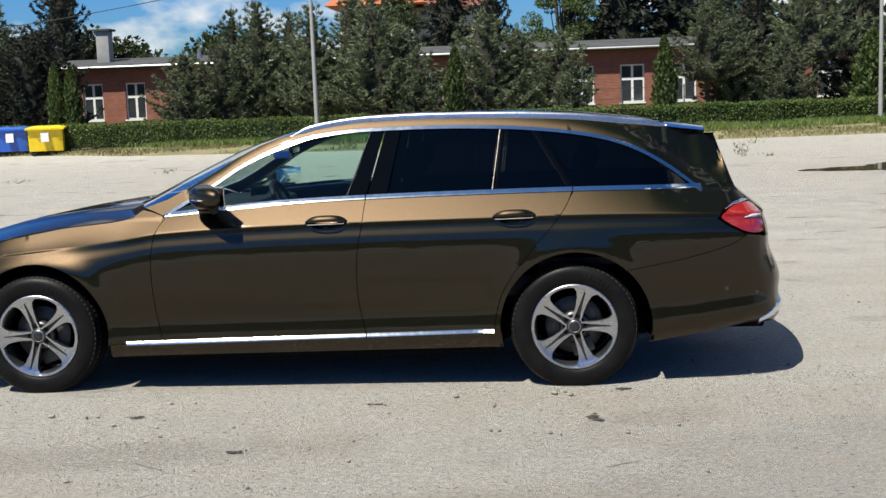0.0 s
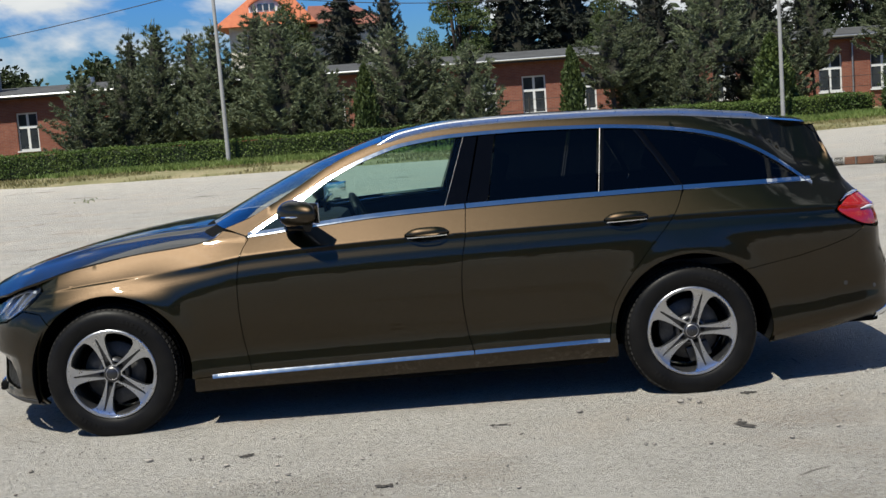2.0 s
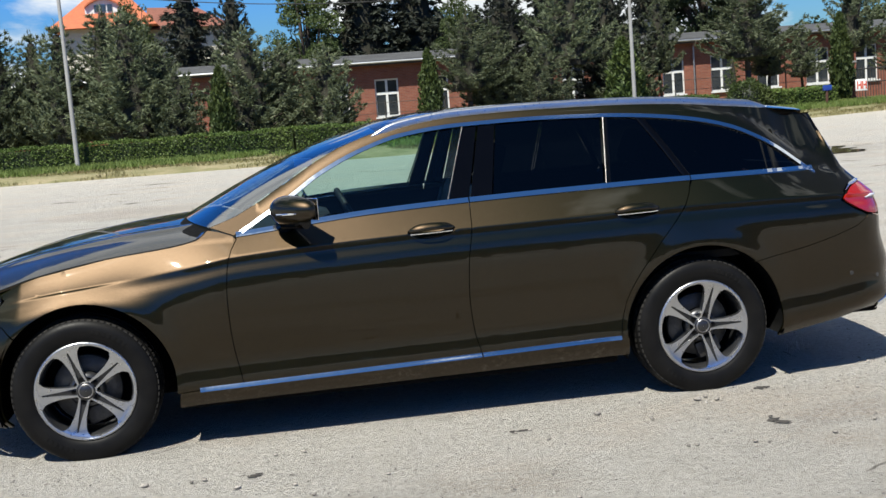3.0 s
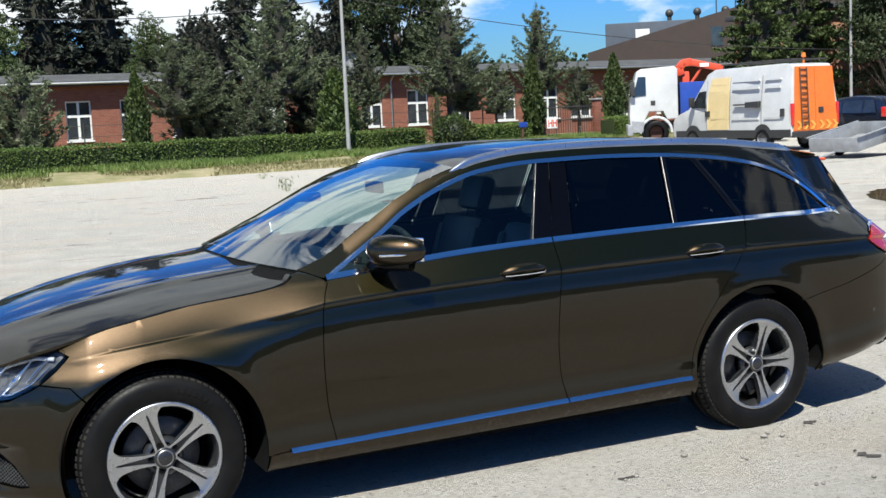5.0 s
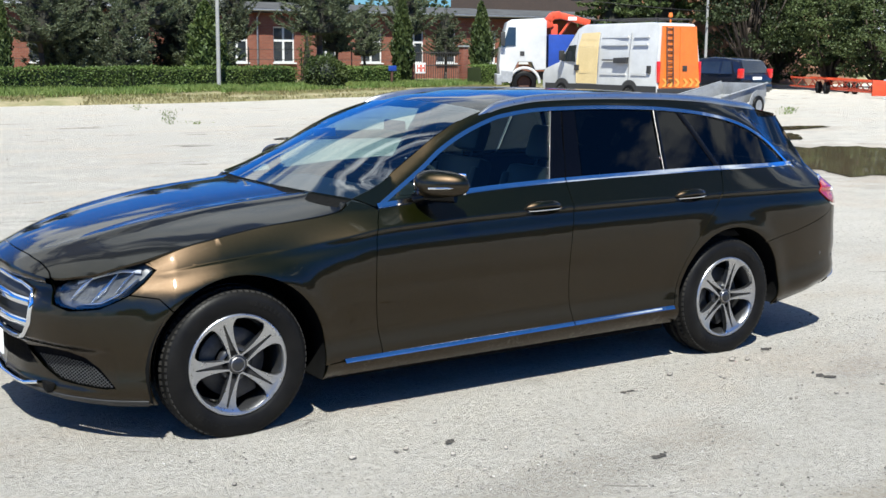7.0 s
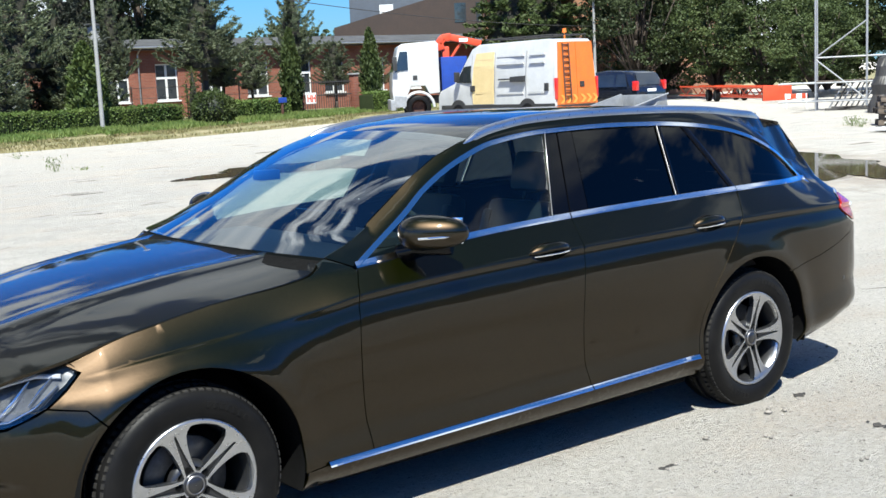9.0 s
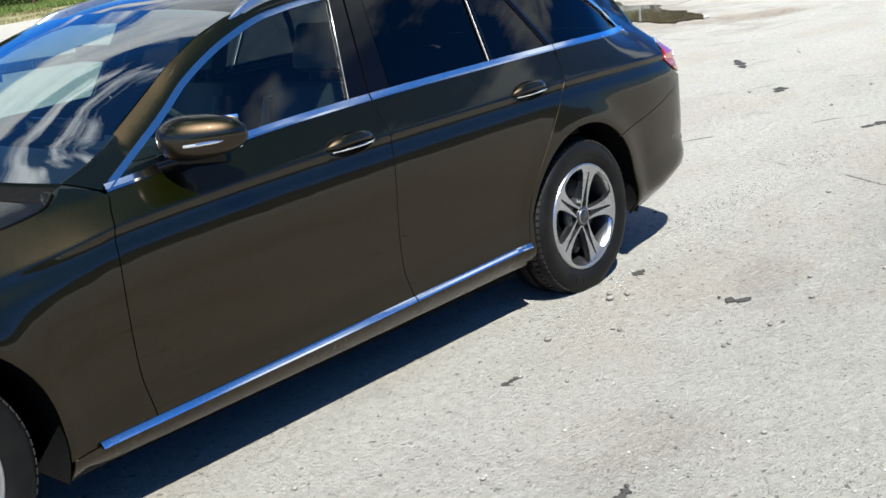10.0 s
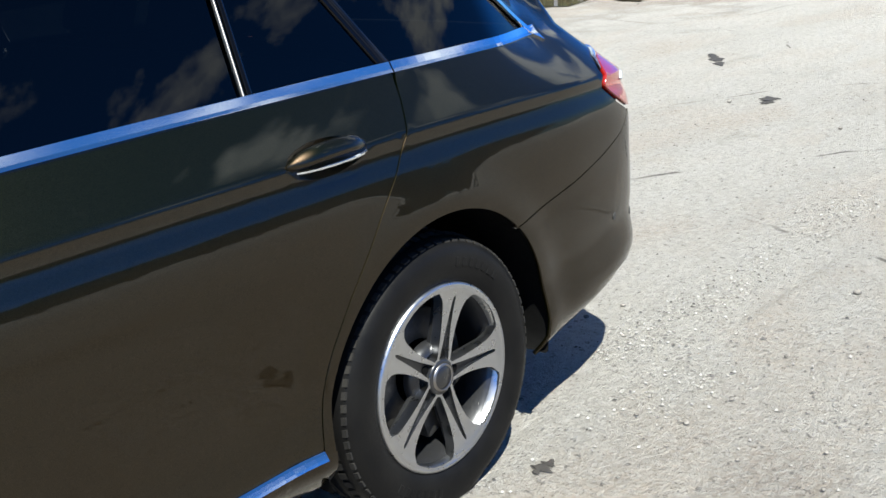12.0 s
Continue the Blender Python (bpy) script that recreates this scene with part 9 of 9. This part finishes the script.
# scaffold frame and stored pipes
scaf = thing("scaffold", "open frame of grey scaffold tubes with a plank deck", "scaffold")
P0, ang = Vector((29.4, 20.3, 0)), radians(-58)
D1, D2 = Vector((math.cos(ang), math.sin(ang), 0)), Vector((-math.sin(ang), math.cos(ang), 0))
for i in (0, 1.6, 3.9, 6.2):
    for j in (0, 1.1):
        tube_part("upright", [P0 + D1 * i + D2 * j, P0 + D1 * i + D2 * j + Vector((0, 0, 3.7 if i < 2 else 2.0))], 0.03, M_GALV, scaf)
for z in (0.32, 0.92, 1.75):
    for j in (0, 1.1):
        tube_part("ledger", [P0 + D1 * -1.2 * (z < 1) + D2 * j + Vector((0, 0, z)), P0 + D1 * 7.4 + D2 * j + Vector((0, 0, z))], 0.028, M_GALV, scaf)
tube_part("brace", [P0 + Vector((0, 0, 1.75)), P0 + D1 * 1.6 + Vector((0, 0, 2.9))], 0.025, M_GALV, scaf)
tube_part("brace", [P0 + Vector((0, 0, 1.7)), P0 + D1 * 1.6 + Vector((0, 0, 0.35))], 0.025, M_GALV, scaf)
tube_part("brace", [P0 + D1 * 3.9 + Vector((0, 0, 0.35)), P0 + D1 * 6.2 + Vector((0, 0, 1.75))], 0.025, M_GALV, scaf)
for j in range(4):
    q = P0 + D2 * (0.1 + 0.25 * j) + Vector((0, 0, 0.94))
    box_part("plank", (0, 0, 0), (3.6, 0.22, 0.04), M_WOOD, scaf, bevel=0.004, m=Matrix.Translation(q) @ Matrix.Rotation(ang, 4, "Z"))
for i in range(7):
    q = P0 + D1 * (0.4 + 0.17 * i) + D2 * 0.3
    tube_part("stored_tube", [q + Vector((0, 0, 0.05)), q + D1 * 0.5 + Vector((0, 0, 0.9 + 0.05 * (i % 3)))], 0.025, (M_GALV, M_DARKSTEEL)[i % 2], scaf)
for i in range(6):
    q = P0 + D1 * (0.3 + 0.2 * i) - D2 * 0.25
    tube_part("stored_tube", [q + Vector((0, 0, 0.05 + 0.06 * (i % 2))), q + D1 * 2.2 + Vector((0, 0, 0.05 + 0.06 * (i % 2)))], 0.035, M_DARKSTEEL, scaf)
board = thing("wall_sign", "white sign board with a red mark on posts", "sign")
box_part("board", (0, 0, 1.85), (1.0, 0.04, 2.75), M_WHITE, board, bevel=0.004)
box_part("mark", (0.45, -0.008, 2.35), (0.85, -0.002, 2.6), M_REDORANGE, board, bevel=0.0)
for x in (0.15, 0.85):
    tube_part("leg", [(x, 0.06, 0), (x, 0.06, 1.9)], 0.03, M_DARKSTEEL, board)
board.matrix_world = Matrix.Translation((32.6, 17.9, 0)) @ Matrix.Rotation(radians(-58), 4, "Z")


# pallets, sheets, bins and scrap wood in a heap
def pallet(name="pallet"):
    p = thing(name, "weathered wooden pallet in a stack", "pallet", group="stacked pallets")
    for y in (-0.36, 0, 0.36):
        box_part("runner", (-0.6, y - 0.05, 0.0), (0.6, y + 0.05, 0.022), M_WOOD, p, bevel=0.002)
        for x in (-0.53, 0, 0.53):
            box_part("block", (x - 0.07, y - 0.05, 0.022), (x + 0.07, y + 0.05, 0.10), M_WOOD, p, bevel=0.003)
    for x in np.linspace(-0.54, 0.54, 7):
        box_part("slat", (x - 0.05, -0.4, 0.122), (x + 0.05, 0.4, 0.144), M_WOOD, p, bevel=0.002)
    for y in (-0.36, 0, 0.36):
        box_part("bearer", (-0.6, y - 0.05, 0.10), (0.6, y + 0.05, 0.122), M_WOOD, p, bevel=0.002)
    return p


first = pallet()
HEAP = Vector((22.2, 12.75, 0))
hm = Matrix.Translation(HEAP) @ Matrix.Rotation(radians(-60), 4, "Z")
first.matrix_world = hm @ Matrix.Rotation(radians(8), 4, "Z")
for i, (a, b, z, t) in enumerate(((0.05, 0.03, 0.145, 3), (-0.04, 0.0, 0.29, 12), (0.0, 0.04, 0.435, 6), (0.05, 0.02, 0.58, 9), (3.0, -0.2, 0.0, 85), (2.95, -0.15, 0.145, 80), (3.03, -0.2, 0.29, 88), (2.98, -0.2, 0.435, 84), (4.1, 0.1, 0.0, 10), (4.15, 0.1, 0.145, 5))):
    copy_thing(first, hm @ Matrix.Translation((a, b, z)) @ Matrix.Rotation(radians(t), 4, "Z"))


def wheelie(x, y, turn, lean=0.0):
    b = thing("wheelie_bin", "dark green plastic wheelie bin with a closed lid", "bin", group="green bins")
    pressed([(-0.24, 0.06), (-0.30, 0.95), (0.32, 0.95), (0.26, 0.06)], 0.26, M_GREENBIN, "body", b, "", 0.03)
    box_part("lid", (-0.31, -0.36, 0.95), (0.31, 0.36, 1.02), M_GREENBIN, b, bevel=0.03)
    tube_part("handle", [(-0.2, 0.38, 0.92), (0.2, 0.38, 0.92)], 0.02, M_GREENBIN, b)
    for sx_ in (-0.26, 0.26):
        v, f = lathe([(0.02, -0.03), (0.09, -0.03), (0.1, 0.0), (0.09, 0.03), (0.02, 0.03)], 16)
        w = pydata("wheel", [(q, a, c) for a, q, c in v], f, M_TRIM, b, "", True)
        w.location = (sx_, 0.24, 0.10)
    b.matrix_world = Matrix.Translation((x, y, 0.0)) @ Matrix.Rotation(radians(turn), 4, "Z") @ Matrix.Rotation(radians(lean), 4, "Y") @ Matrix.Scale(1.18, 4)


wheelie(23.2, 12.0, -50)
wheelie(24.2, 10.4, -45)
sheets = [("foam_board", M_WHITE, "white foam board lying on the concrete", 19.45, 11.35, 0.85, 0.5, 0.08, -95), ("roof_sheet", M_TRIM, "black corrugated sheet lying on the concrete", 19.5, 10.15, 1.7, 0.6, 0.06, -93), ("roof_sheet", M_TRIM, "black corrugated sheet lying on the concrete", 20.2, 11.0, 2.0, 0.6, 0.09, -85), ("plastic_sheet", M_TRIM, "dark corrugated plastic sheet on scrap", 21.8, 10.0, 0.8, 0.5, 0.55, -60), ("orange_plank", M_REDORANGE, "long orange plank lying on the concrete", 19.9, 9.15, 1.1, 0.10, 0.05, -80)]
for nm, mt, lb, x, y, L, W, z, t in sheets:
    bm = bmesh.new()
    n_s = 16
    base = 0.0 if z > 0.3 else z - 0.03
    rows_ = [[bm.verts.new((-L / 2 + L * i / n_s, sy * W / 2, lv)) for i, lv in enumerate([(base if lower else z + 0.02 * (q % 2)) for q in range(n_s + 1)])] for lower, sy in ((True, -1), (False, -1), (False, 1), (True, 1))]
    for a, b in ((0, 1), (1, 2), (2, 3), (3, 0)):
        for i in range(n_s):
            bm.faces.new((rows_[a][i], rows_[a][i + 1], rows_[b][i + 1], rows_[b][i]))
    for e in (0, n_s):
        bm.faces.new([rows_[a][e] for a in range(4)])
    bmesh.ops.recalc_face_normals(bm, faces=bm.faces)
    bmesh.ops.transform(bm, matrix=Matrix.Translation((x, y, 0)) @ Matrix.Rotation(radians(t), 4, "Z"), verts=bm.verts)
    tagged(part(nm, bm, mt), lb, "sheet")
crate = thing("plastic_crate", "red-orange plastic crate among scrap", "crate")
pressed([(-0.2, 0.0), (-0.25, 0.32), (0.25, 0.32), (0.2, 0.0)], 0.3, M_REDORANGE, "body", crate, "", 0.02)
box_part("rim", (-0.32, -0.27, 0.30), (0.32, 0.27, 0.345), M_REDORANGE, crate, bevel=0.01)
crate.matrix_world = Matrix.Translation((20.2, 9.8, 0)) @ Matrix.Rotation(radians(20), 4, "Z")
for i in range(14):
    a = rng.uniform(-0.5, 0.5)
    bm = bmesh.new()
    L = rng.uniform(0.8, 1.9)
    add_box(bm, (-L / 2, -0.05, -0.015), (L / 2, 0.05, 0.015), 0.003)
    bmesh.ops.transform(bm, matrix=Matrix.Translation((21.0 + rng.uniform(-0.4, 0.5), 9.0 + rng.uniform(-0.4, 0.4), 0.03 + 0.045 * i)) @ Matrix.Rotation(rng.uniform(-2.2, -0.2), 4, "Z") @ Matrix.Rotation(rng.uniform(-0.12, 0.12) if i < 9 else rng.uniform(0.7, 1.2), 4, "Y"), verts=bm.verts)
    tagged(part("scrap_plank", bm, M_WOOD), "weathered scrap plank in a heap", "plank", "scrap planks")
drum = thing("tarp_roll", "crumpled dark tarpaulin bundle standing on end", "bundle")
v, f = lathe([(0.02, 0.0), (0.34, 0.02), (0.36, 0.25), (0.27, 0.55), (0.30, 0.85), (0.22, 1.1), (0.26, 1.4), (0.16, 1.65), (0.04, 1.72)], 26)
pydata("roll", [(a * (1 + 0.5 * noise.noise((a * 4, b * 3, c * 4))) + 0.16 * b, c * (1 + 0.4 * noise.noise((a * 5, b * 4, 2))), b) for a, b, c in v], f, M_DARKSTEEL, drum, "", False)
drum.location = (28.1, 17.1, 0)

# weeds growing from cracks in the yard
for x, y, h, nb in ((4.5, 22.4, 0.34, 60), (5.1, 22.2, 0.08, 20), (21.1, 13.2, 0.2, 70), (21.5, 13.7, 0.25, 70), (22.2, 19.6, 0.22, 60), (22.9, 20.0, 0.2, 60), (-9.5, 22.5, 0.12, 14), (-12.2, 20.0, 0.10, 14), (6.0, 29.5, 0.15, 20)):
    c = np.stack([x + rng.normal(0, 0.12, nb), y + rng.normal(0, 0.12, nb), rng.uniform(0.02, h, nb)], -1)
    v, f = cards(c, 0.075, 0.022, np.tile([0, 0, 1.2], (nb, 1)), 0.8)
    stem = bmesh.new()
    for i in range(5):
        add_tube(stem, (x + rng.normal(0, 0.03), y + rng.normal(0, 0.03), 0), (x + rng.normal(0, 0.1), y + rng.normal(0, 0.1), h * rng.uniform(0.6, 1)), 0.006, 0.003, 5)
    w = thing("weed", "small straggly weed growing from the concrete", "weed", group="weeds in the yard")
    part("stem", stem, M_GRASS, w)
    ob = new("leaves", mesh_of("leaves", v, f, M_GRASS))
    ob.parent = w
